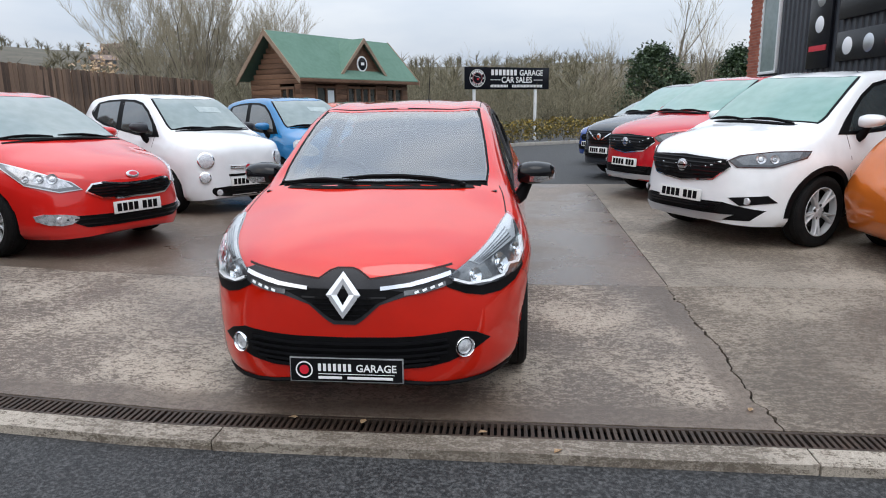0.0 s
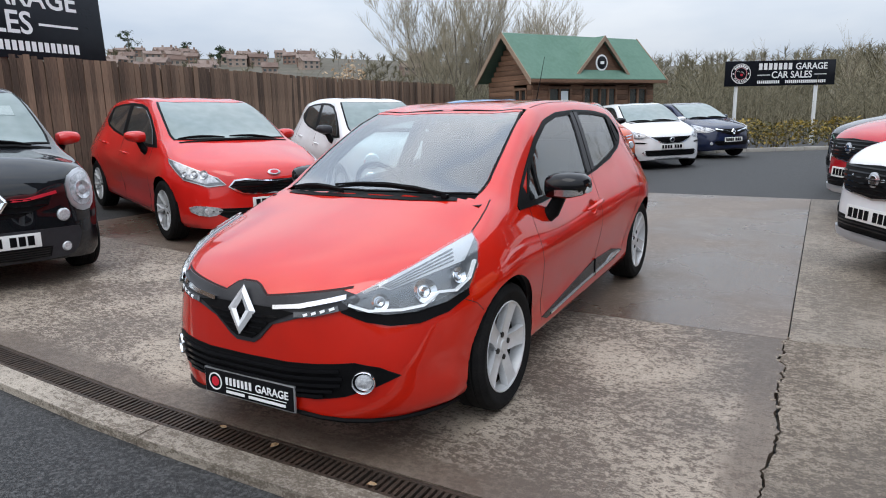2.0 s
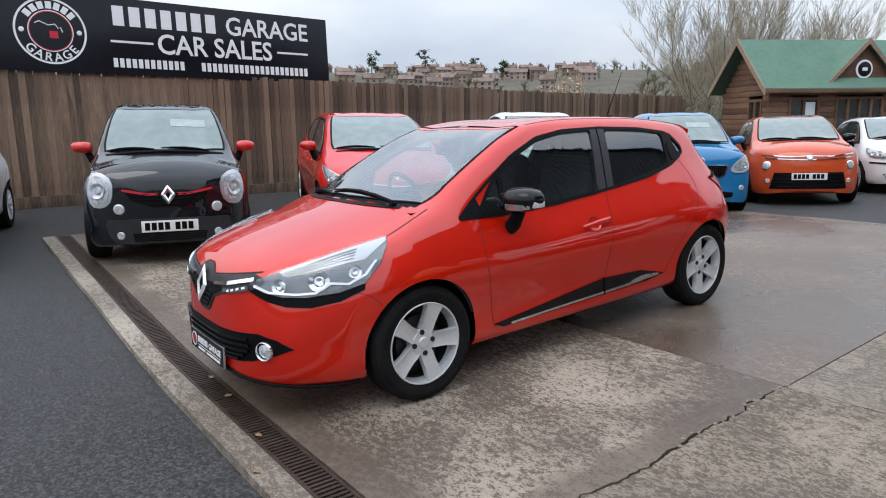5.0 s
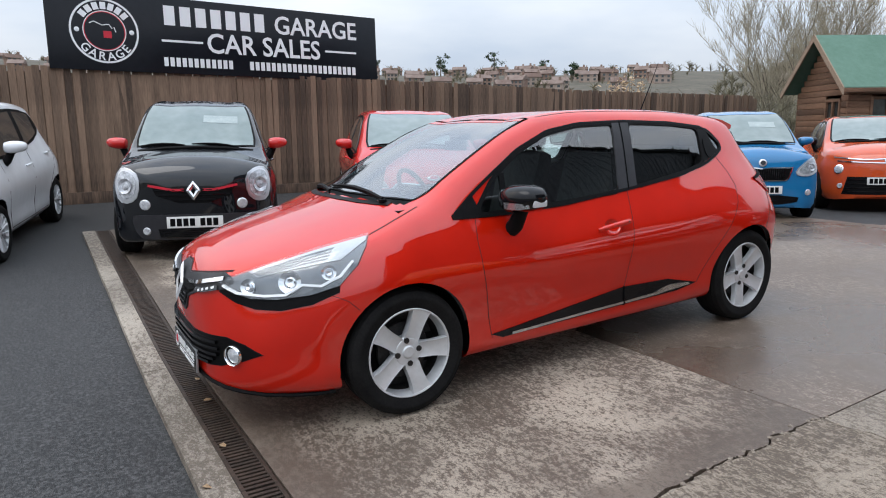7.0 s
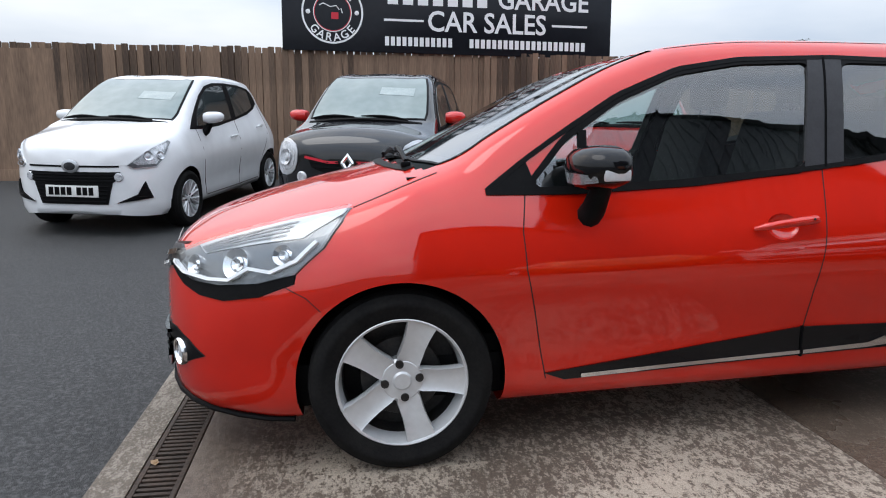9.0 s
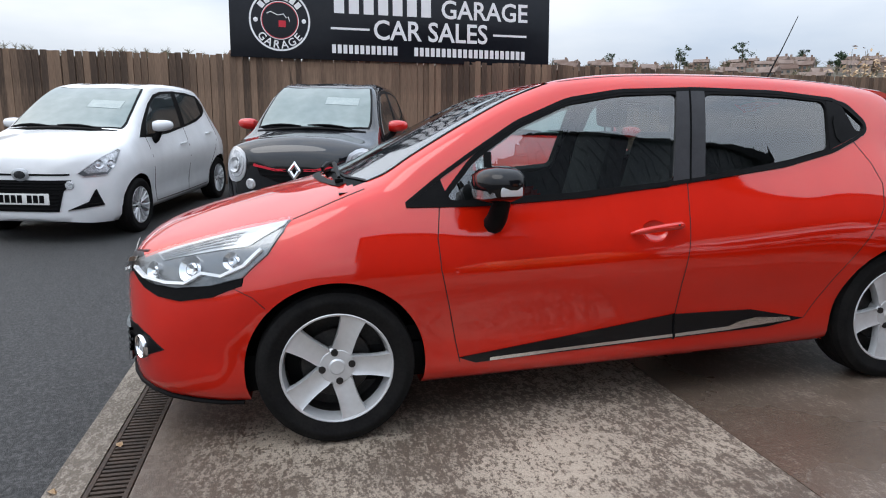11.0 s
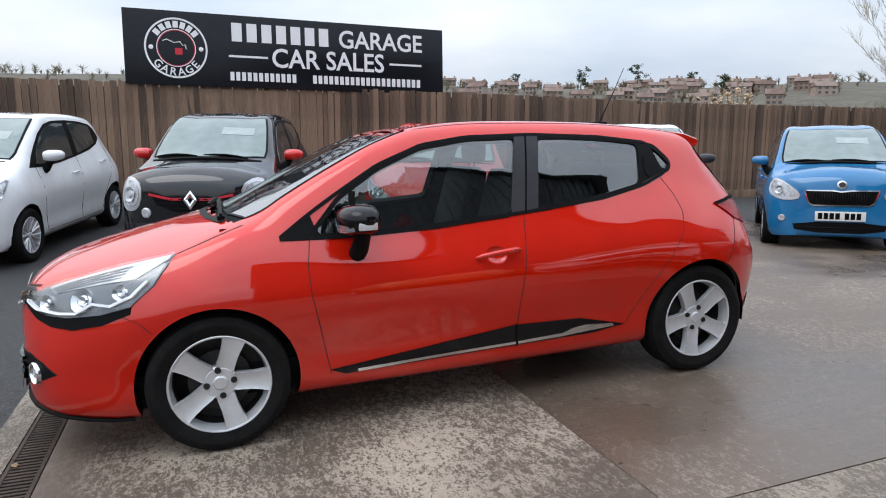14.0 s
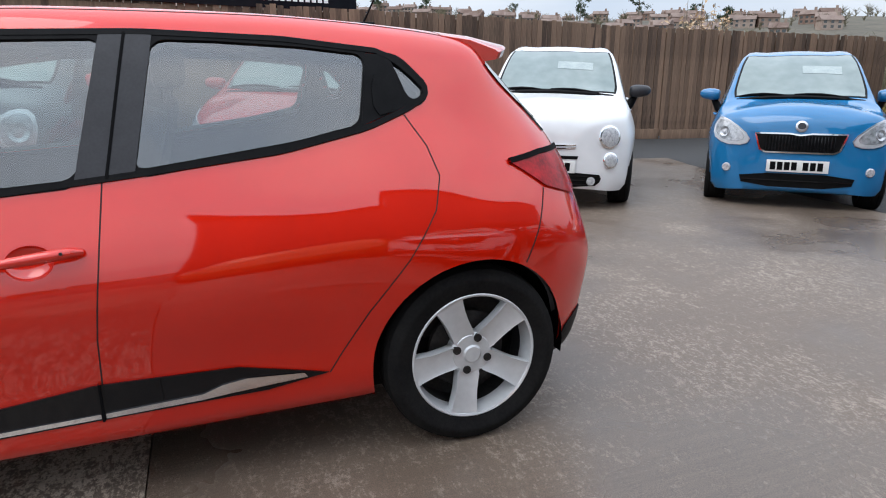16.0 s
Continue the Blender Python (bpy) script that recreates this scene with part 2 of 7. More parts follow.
def concrete(name, dark, light, patch, wet, seed, border=None):
    """Brushed, worn concrete: broad damp stains, a blotched worn skin, fine grit and faint brush lines."""
    m = bpy.data.materials.new(name)
    m.use_nodes = True
    n, l = m.node_tree.nodes, m.node_tree.links
    p = n["Principled BSDF"]
    tc, mp = n.new("ShaderNodeTexCoord"), n.new("ShaderNodeMapping")
    mp.inputs["Location"].default_value = (seed * 3.1, seed * 1.7, 0)
    l.new(tc.outputs["Object"], mp.inputs["Vector"])

    def tex(scale, detail, stretch=None, rough=0.55):
        t = n.new("ShaderNodeTexNoise")
        t.inputs["Scale"].default_value, t.inputs["Detail"].default_value, t.inputs["Roughness"].default_value = scale, detail, rough
        src = mp
        if stretch:
            src = n.new("ShaderNodeMapping")
            src.inputs["Scale"].default_value = stretch
            l.new(mp.outputs["Vector"], src.inputs["Vector"])
        l.new(src.outputs["Vector"], t.inputs["Vector"])
        return t.outputs["Fac"]

    def span(src, a, b, lo=0.0, hi=1.0):
        r = n.new("ShaderNodeMapRange")
        r.interpolation_type = "SMOOTHSTEP"
        for k, v in zip(("From Min", "From Max", "To Min", "To Max"), (a, b, lo, hi)):
            r.inputs[k].default_value = v
        l.new(src, r.inputs["Value"])
        return r.outputs["Result"]

    def math_(op, a, b):
        x = n.new("ShaderNodeMath")
        x.operation = op
        for v, k in ((a, 0), (b, 1)):
            if isinstance(v, float):
                x.inputs[k].default_value = v
            else:
                l.new(v, x.inputs[k])
        return x.outputs[0]

    def mix(fac, a, b):
        x = n.new("ShaderNodeMix")
        x.data_type = "RGBA"
        if isinstance(fac, float):
            x.inputs["Factor"].default_value = fac
        else:
            l.new(fac, x.inputs["Factor"])
        for v, k in ((a, "A"), (b, "B")):
            if isinstance(v, tuple):
                x.inputs[k].default_value = rgba(v)
            else:
                l.new(v, x.inputs[k])
        return x.outputs["Result"]

    def scaled(c, f):
        x = n.new("ShaderNodeVectorMath")
        x.operation = "SCALE"
        l.new(c, x.inputs[0])
        l.new(f, x.inputs["Scale"])
        return x.outputs["Vector"]

    # the worn skin breaks up in flakes, more of it in some places than in others
    where = span(tex(1.1, 3), 0.33, 0.68, -0.04, 0.04)
    fine = math_("ADD", math_("MULTIPLY", tex(34.0, 6, (0.6, 1.0, 1), 0.7), 0.55), math_("MULTIPLY", tex(88.0, 5, (0.7, 1.0, 1), 0.75), 0.60))
    flake = math_("ADD", math_("ADD", fine, where), math_("MULTIPLY", tex(9.0, 4), 0.11))
    blotch = span(flake, 0.588 - patch, 0.672 - patch)
    if border:
        # a trowelled border, smooth and brown, frames the slab along the drain and the joint
        xyz = n.new("ShaderNodeSeparateXYZ")
        l.new(tc.outputs["Object"], xyz.inputs["Vector"])
        wob = math_("MULTIPLY", math_("SUBTRACT", tex(3.0, 3), 0.5), 0.22)
        inx = span(math_("ADD", xyz.outputs["X"], wob), border[0] + 0.05, border[0] - 0.05)
        iny = span(math_("ADD", xyz.outputs["Y"], wob), border[1] - 0.06, border[1] + 0.06)
        blotch = math_("MULTIPLY", blotch, math_("ADD", math_("MULTIPLY", math_("MULTIPLY", inx, iny), 0.72), 0.28))
    pale = span(tex(5.0, 5, None, 0.6), 0.60, 0.78)
    stain = span(tex(0.55, 5), 0.36, 0.66)
    grit = span(tex(260.0, 2), 0.25, 0.75, 0.66, 1.30)
    brush = span(tex(16.0, 3, (7, 0.12, 1)), 0.3, 0.7, 0.93, 1.07)
    skin = mix(blotch, dark, light)
    skin = mix(math_("MULTIPLY", pale, 0.35), skin, tuple(min(1.0, v * 1.12) for v in light))
    damp = mix(stain, tuple(v * 0.62 for v in dark), skin)
    c = mix(0.35 + wet * 0.35, skin, damp)
    c = scaled(scaled(c, grit), brush)
    l.new(c, p.inputs["Base Color"])
    l.new(span(stain, 0.0, 1.0, 0.72 - 0.52 * wet, 0.92 - 0.42 * wet), p.inputs["Roughness"])
    b = n.new("ShaderNodeBump")
    b.inputs["Strength"].default_value, b.inputs["Distance"].default_value = 0.6 - 0.45 * wet, 0.006
    l.new(math_("ADD", math_("MULTIPLY", grit, 0.5), blotch), b.inputs["Height"])
    l.new(b.outputs["Normal"], p.inputs["Normal"])
    return m


M["slab_rough"] = concrete("blotched_concrete", (0.112, 0.083, 0.062), (0.385, 0.322, 0.255), 0.0, 0.5, 1, (1.82, -0.55))
M["slab_wet"] = concrete("damp_smooth_concrete", (0.135, 0.100, 0.075), (0.265, 0.216, 0.172), -0.065, 0.95, 2)
M["slab_pale"] = concrete("pale_concrete", (0.15, 0.12, 0.09), (0.36, 0.305, 0.243), 0.01, 0.3, 3)
M["slab_brown"] = concrete("brown_concrete", (0.105, 0.080, 0.058), (0.27, 0.224, 0.174), 0.0, 0.35, 5)
M["strip"] = concrete("kerb_strip_concrete", (0.15, 0.12, 0.09), (0.38, 0.33, 0.27), 0.02, 0.15, 4)


# ---- mesh helpers ----
def finish(name, bm, material, smooth=True, sharp=40, keep=False):
    """A mesh object from a bmesh."""
    me = bpy.data.meshes.new(name)
    if not keep:
        bmesh.ops.recalc_face_normals(bm, faces=bm.faces[:])
    if smooth:
        for f in bm.faces:
            f.smooth = True
        for e in bm.edges:
            if len(e.link_faces) == 2 and e.calc_face_angle(0) > radians(sharp):
                e.smooth = False
    bm.to_mesh(me)
    bm.free()
    me.materials.append(material)
    return new(name, me)


def part(name, bm, material, parent, label="", smooth=True, sharp=40, keep=False):
    """Links a bmesh as one mesh object under a thing or a part, in the thing's own axes."""
    ob = finish(name, bm, material, smooth, sharp, keep)
    ob.parent = parent
    return tagged(ob, label)


def share(name, mesh, parent, m):
    """One more object on a mesh that alike pieces share."""
    ob = new(name, mesh)
    ob.parent = parent
    ob.matrix_basis = m
    return ob


def thing(name, label, category, m=None, group="", kind=""):
    ob = new(name)
    ob.empty_display_size = 0.1
    if m is not None:
        ob.matrix_world = m
    return tagged(ob, label, category, group, kind)


def box(bm, x0, x1, y0, y1, z0, z1, bevel=0.0, m=None):
    vs = bmesh.ops.create_cube(bm, size=1.0)["verts"]
    for v in vs:
        v.co = Vector(((x0 + x1) / 2 + v.co.x * (x1 - x0), (y0 + y1) / 2 + v.co.y * (y1 - y0), (z0 + z1) / 2 + v.co.z * (z1 - z0)))
    if bevel:
        es = list({e for v in vs for e in v.link_edges})
        out = bmesh.ops.bevel(bm, geom=es, offset=bevel, segments=2, affect="EDGES", profile=0.6)
        vs = list({v for f in out["faces"] for v in f.verts} | {v for v in vs if v.is_valid})
    if m is not None:
        bmesh.ops.transform(bm, matrix=m, verts=vs)
    return vs


def revolve(bm, profile, seg=32, m=None, closed=False):
    """Turns (radius, along-x) pairs about the x axis."""
    rings = []
    for k in range(seg):
        a = 2 * math.pi * k / seg
        rings.append([bm.verts.new((h, r * math.cos(a), r * math.sin(a))) for r, h in profile])
    n = len(profile)
    for k in range(seg):
        a, b = rings[k], rings[(k + 1) % seg]
        for i in range(n if closed else n - 1):
            j = (i + 1) % n
            bm.faces.new((a[i], a[j], b[j], b[i]))
    if m is not None:
        bmesh.ops.transform(bm, matrix=m, verts=[v for r in rings for v in r])
    return [v for r in rings for v in r]


def tube(bm, pts, rad, seg=8, cap=True):
    """A round bar along points; rad: one radius, or one a point."""
    pts = [Vector(p) for p in pts]
    rings = []
    for i, p in enumerate(pts):
        d = (pts[min(i + 1, len(pts) - 1)] - pts[max(i - 1, 0)]).normalized()
        u = d.orthogonal().normalized() if i == 0 else (u - d * u.dot(d)).normalized()
        w = d.cross(u)
        r = rad if isinstance(rad, (int, float)) else rad[i]
        rings.append([bm.verts.new(p + (u * math.cos(2 * math.pi * k / seg) + w * math.sin(2 * math.pi * k / seg)) * r) for k in range(seg)])
    for a, b in zip(rings, rings[1:]):
        for k in range(seg):
            bm.faces.new((a[k], a[(k + 1) % seg], b[(k + 1) % seg], b[k]))
    if cap:
        bm.faces.new(rings[0][::-1])
        bm.faces.new(rings[-1])


def prism(bm, outline, y0, y1, m=None):
    """An upright outline of (x, z) pairs, drawn out from y0 to y1."""
    a = [bm.verts.new((x, y0, z)) for x, z in outline]
    b = [bm.verts.new((x, y1, z)) for x, z in outline]
    bm.faces.new(a)
    bm.faces.new(b[::-1])
    for i in range(len(a)):
        j = (i + 1) % len(a)
        bm.faces.new((a[i], b[i], b[j], a[j]))
    if m is not None:
        bmesh.ops.transform(bm, matrix=m, verts=a + b)


def lettering(text, size, m, material, parent, name="lettering", depth=0.004, align="LEFT", width=None):
    """Raised letters in the built-in font, standing in the xz plane of m and read from its -y side."""
    cu = bpy.data.curves.new(name, "FONT")
    cu.body, cu.size, cu.extrude, cu.align_x, cu.resolution_u, cu.offset = text, size, depth, align, 3, 0.014 * size
    tmp = bpy.data.objects.new(name, cu)
    scene.collection.objects.link(tmp)
    bpy.context.view_layer.update()
    me = bpy.data.meshes.new_from_object(tmp.evaluated_get(bpy.context.evaluated_depsgraph_get()))
    bpy.data.objects.remove(tmp)
    xs = [v.co.x for v in me.vertices]
    fit = width / (max(xs) - min(xs)) if width else 1.0
    me.transform(pose(0, 0, 0, 90, 0, 0) @ Matrix.Diagonal((fit, 1, 1, 1)))
    me.materials.clear()
    me.materials.append(material)
    ob = new(name, me)
    ob.parent = parent
    ob.matrix_basis = m
    return ob
# ---- ground ----
def height(x, y):
    """The yard falls gently to the drain, and rises to the fence and the back."""
    side = 0.052 - 0.0022 * min(max(y, 0), 10)
    fade = 1 - 0.75 * min(max((-x - 0.5) / 2.5, 0), 1)
    return side * min(max(-x - 0.9, 0), 8) + 0.028 * min(max(y, -1.0), 6.2) * fade


def steps(a, b, d):
    n = max(1, round((b - a) / d))
    return [a + (b - a) * i / n for i in range(n + 1)]


def sheet(bm, xs, ys, lift, thick=0.0, wobble=0.0):
    """A sheet over the yard, lift above its height; thick gives it sides."""
    top = [[bm.verts.new((x, y, height(x, y) + lift + (wobble * noise.noise((x * 1.3, y * 1.3, lift)) if wobble else 0))) for y in ys] for x in xs]
    for i in range(len(xs) - 1):
        for j in range(len(ys) - 1):
            bm.faces.new((top[i][j], top[i + 1][j], top[i + 1][j + 1], top[i][j + 1]))
    if thick:
        rim = [top[i][0] for i in range(len(xs))] + [top[-1][j] for j in range(1, len(ys))]
        rim += [top[i][-1] for i in range(len(xs) - 2, -1, -1)] + [top[0][j] for j in range(len(ys) - 2, 0, -1)]
        low = [bm.verts.new(v.co - Vector((0, 0, thick))) for v in rim]
        for i in range(len(rim)):
            j = (i + 1) % len(rim)
            bm.faces.new((rim[i], low[i], low[j], rim[j]))


bm = bmesh.new()
sheet(bm, [-900, -300, -120, -60, -30, -16] + steps(-10, 10, 0.5) + [16, 30, 60, 120, 300, 900], [-900, -300, -100, -40, -16, -8] + steps(-4, 10, 0.5) + [16, 24, 40, 80, 160, 300, 900], -0.03)
ground = tagged(finish("ground", bm, M["asphalt"]), "dark grey worn asphalt yard, damp in places", "ground", kind="structure")

XC, YC = 1.975, 1.53   # where the slabs' joints cross
pavement = thing("pavement", "worn concrete slabs with cracked joints beside a drain", "pavement", kind="structure")


def wander(t, k):
    return 0.05 * noise.noise((t * 1.9, k, 0)) + 0.035 * noise.noise((t * 8, k, 3)) + 0.022 * noise.noise((t * 22, k, 6))


def slab(x0, x1, y0, y1, material, cracked="", skew=0.0):
    """One slab; the sides named in cracked wander like a broken edge. skew: how far its back edge runs askew for each metre."""
    bm = bmesh.new()
    xs = steps(x0, x1, 0.03 if "n" in cracked or "s" in cracked else 0.12)
    ys = steps(y0, y1, 0.022 if "e" in cracked or "w" in cracked else 0.12)
    sheet(bm, xs, ys, 0.012, 0.05)

    for v in bm.verts:
        x, y = v.co.x, v.co.y
        if skew:
            v.co.y += skew * max(0.0, -0.4 - x) * (y - y0) / (y1 - y0)
            v.co.z += height(x, v.co.y) - height(x, y)
        for side, at, lo in (("e", x1, 0), ("w", x0, 0), ("n", y1, 1), ("s", y0, 1)):
            near = abs((x, y)[lo] - at) < 1e-4
            if near:
                along = y if lo == 0 else x
                w = (wander(along, 5.0) if side in cracked else 0.0)
                gap = (0.004 + 0.012 * max(0, noise.noise((along * 2.3, 7.7, at))) + 0.010 * max(0, noise.noise((along * 14, 2.2, at)))) if side in cracked else 0.004
                d = w + (gap if side in "ws" else -gap)
                if lo == 0:
                    v.co.x += d
                else:
                    v.co.y += d * 0.6
    return part("concrete_slab", bm, material, pavement)


slab(-5.45, XC, -0.735, YC, M["slab_rough"], "e")
slab(XC, 6.6, -0.735, YC, M["slab_brown"], "wn")
slab(-5.45, XC, YC, 7.45, M["slab_wet"], "", 0.17)
slab(XC, 6.6, YC, 7.45, M["slab_pale"], "s")
# broken bits along the cracks
random.seed(31)
bm = bmesh.new()
cr = bmesh.ops.create_icosphere(bm, subdivisions=1, radius=1)["verts"]
for v in cr:
    v.co = Vector((v.co.x, v.co.y * 0.7, v.co.z * 0.45)) * (1 + 0.35 * noise.noise(v.co * 2.1))
chip = finish("concrete_chip", bm, M["slab_pale"], smooth=False)
chip_mesh = chip.data
bpy.data.objects.remove(chip)
for k in range(110):
    if k < 70:
        y = YC - abs(random.gauss(0, 0.55))
        x = XC + wander(y, 5.0) + random.gauss(0, 0.022)
    else:
        x = XC + abs(random.gauss(0, 0.9))
        y = YC + 0.6 * wander(x, 5.0) + random.gauss(0, 0.014)
    if y > -0.7:
        r = random.choice((0.006, 0.008, 0.011, 0.017))
        share("concrete_chip", chip_mesh, pavement, pose(x, y, height(x, y) + 0.010, 0, 0, random.uniform(0, 360)) @ Matrix.Scale(r, 4))
for i, (x0, x1) in enumerate(((-5.45, -2.9), (-2.9, -0.6), (-0.6, 2.02), (2.02, 4.5), (4.5, 6.6))):
    bm = bmesh.new()
    sheet(bm, steps(x0 + 0.004, x1 - 0.004, 0.2), steps(-1.03 + 0.012 * noise.noise((i * 3.3, 1, 1)), -0.895, 0.07), 0.016, 0.05, 0.006)
    part("kerb_strip", bm, M["strip"], pavement)

# drain channel with slotted iron grates
drain = thing("drain", "long rusty slotted iron drain grate in concrete", "drain", kind="structure")
bm = bmesh.new()
for k in range(16):
    x = 0.018 + k * 0.031
    box(bm, x - 0.0085, x + 0.0085, -0.058, 0.058, -0.018, 0.0, 0.002)
box(bm, 0.0, 0.498, -0.0765, -0.058, -0.022, 0.002, 0.003)
box(bm, 0.0, 0.498, 0.058, 0.0765, -0.022, 0.002, 0.003)
grate = finish("grate", bm, M["iron"], smooth=False)
grate_mesh = grate.data
bpy.data.objects.remove(grate)
for i in range(24):
    x = -5.45 + 0.5 * i
    slope = math.degrees(math.atan2(height(x + 0.5, -0.82) - height(x, -0.82), 0.5))
    share("grate", grate_mesh, drain, pose(x, -0.815, height(x, -0.82) + 0.010, 0, -slope, 0))
# flat black sheet; the dark of the channel's depth is put into its colour
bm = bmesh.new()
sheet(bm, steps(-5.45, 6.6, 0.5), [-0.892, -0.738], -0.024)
part("channel_dark", bm, M["ink"], drain)

# ---- cars ----
from mathutils.bvhtree import BVHTree


def curve(*pts):
    """A smooth curve through (t, value) pairs that does not overshoot."""
    t, v = np.array(pts, float).T
    h, d = np.diff(t), np.diff(v) / np.diff(t)
    m = np.zeros(len(t))
    for i in range(1, len(t) - 1):
        if d[i - 1] * d[i] > 0:
            a, b = 2 * h[i] + h[i - 1], h[i] + 2 * h[i - 1]
            m[i] = (a + b) / (a / d[i - 1] + b / d[i])
    m[0], m[-1] = d[0], d[-1]

    def at(x):
        x = np.clip(x, t[0], t[-1])
        i = np.clip(np.searchsorted(t, x) - 1, 0, len(t) - 2)
        s = (x - t[i]) / h[i]
        return (2 * s**3 - 3 * s**2 + 1) * v[i] + (s**3 - 2 * s**2 + s) * h[i] * m[i] + (3 * s**2 - 2 * s**3) * v[i + 1] + (s**3 - s**2) * h[i] * m[i + 1]

    return at


# a small five-door hatchback, lengthwise from the front axle: half widths and heights of the lines that run along its body
Y0, Y1 = -0.862, 3.19
LINE = {
    "zb": curve((-0.862, 0.250), (-0.84, 0.234), (-0.79, 0.217), (-0.6, 0.196), (-0.3, 0.19), (0.5, 0.205), (2.2, 0.21), (2.9, 0.225), (3.05, 0.24), (3.14, 0.30), (3.19, 0.42)),
    "xb": curve((-0.862, 0.20), (-0.835, 0.34), (-0.77, 0.48), (-0.65, 0.61), (-0.5, 0.70), (-0.4, 0.735), (0.0, 0.76), (0.6, 0.765), (2.2, 0.765), (2.7, 0.76), (2.95, 0.70), (3.1, 0.56), (3.19, 0.3)),
    "x2": curve((-0.862, 0.22), (-0.835, 0.37), (-0.77, 0.52), (-0.65, 0.655), (-0.5, 0.745), (-0.4, 0.785), (-0.1, 0.825), (0.5, 0.805), (1.3, 0.800), (2.1, 0.815), (2.6, 0.845), (2.85, 0.81), (3.05, 0.71), (3.15, 0.57), (3.19, 0.34)),
    "z2": curve((-0.862, 0.42), (-0.6, 0.40), (0.5, 0.40), (2.2, 0.42), (3.0, 0.44), (3.19, 0.49)),
    "x3": curve((-0.862, 0.22), (-0.838, 0.35), (-0.78, 0.485), (-0.68, 0.605), (-0.5, 0.735), (-0.38, 0.79), (-0.25, 0.825), (0.0, 0.852), (0.4, 0.845), (1.2, 0.842), (2.0, 0.850), (2.5, 0.862), (2.75, 0.842), (2.95, 0.785), (3.08, 0.70), (3.16, 0.57), (3.19, 0.36)),
    "z3": curve((-0.862, 0.53), (-0.7, 0.57), (-0.4, 0.62), (0.0, 0.68), (0.6, 0.68), (1.6, 0.70), (2.4, 0.76), (2.8, 0.74), (3.05, 0.66), (3.19, 0.56)),
    "x4": curve((-0.862, 0.19), (-0.838, 0.31), (-0.78, 0.435), (-0.68, 0.54), (-0.5, 0.665), (-0.3, 0.745), (0.0, 0.775), (0.3, 0.762), (0.8, 0.748), (1.6, 0.742), (2.2, 0.714), (2.5, 0.692), (2.75, 0.69), (2.95, 0.66), (3.08, 0.58), (3.16, 0.46), (3.19, 0.30)),
    "z4": curve((-0.862, 0.60), (-0.82, 0.68), (-0.72, 0.73), (-0.5, 0.775), (-0.25, 0.825), (0.0, 0.885), (0.3, 0.918), (0.6, 0.925), (1.1, 0.945), (1.6, 0.985), (2.1, 1.045), (2.45, 1.11), (2.7, 1.05), (2.9, 0.97), (3.05, 0.86), (3.15, 0.72), (3.19, 0.60)),
    "x5": curve((-0.862, 0.13), (-0.825, 0.26), (-0.72, 0.405), (-0.5, 0.555), (-0.2, 0.655), (0.05, 0.668), (0.25, 0.655), (0.45, 0.635), (0.8, 0.60), (1.1, 0.567), (1.5, 0.552), (2.0, 0.553), (2.5, 0.548), (2.8, 0.53), (2.95, 0.50), (3.06, 0.47), (3.14, 0.36), (3.19, 0.24)),
    "z5": curve((-0.862, 0.63), (-0.82, 0.715), (-0.72, 0.785), (-0.5, 0.835), (-0.2, 0.89), (0.05, 0.97), (0.22, 1.022), (0.34, 1.092), (0.6, 1.226), (0.83, 1.325), (1.05, 1.385), (1.4, 1.408), (1.9, 1.400), (2.3, 1.378), (2.6, 1.342), (2.70, 1.315), (2.78, 1.235), (2.90, 1.125), (3.03, 1.0), (3.1, 0.85), (3.16, 0.70), (3.19, 0.62)),
    "zc": curve((-0.862, 0.655), (-0.825, 0.735), (-0.76, 0.80), (-0.6, 0.868), (-0.3, 0.945), (-0.05, 1.000), (0.08, 1.034), (0.3, 1.132), (0.6, 1.270), (0.85, 1.374), (1.02, 1.420), (1.25, 1.446), (1.6, 1.452), (2.0, 1.445), (2.4, 1.424), (2.70, 1.395), (2.80, 1.33), (2.92, 1.20), (3.0, 1.09), (3.06, 0.98), (3.12, 0.80), (3.17, 0.70), (3.19, 0.635)),
}
SIZE = dict(nose=Y0, cowl=0.05, head=1.02, mid=1.5, quarter=2.46, rear=2.589, tail=Y1, low=0.2, belt=0.94, roof=1.452, width=1.732)


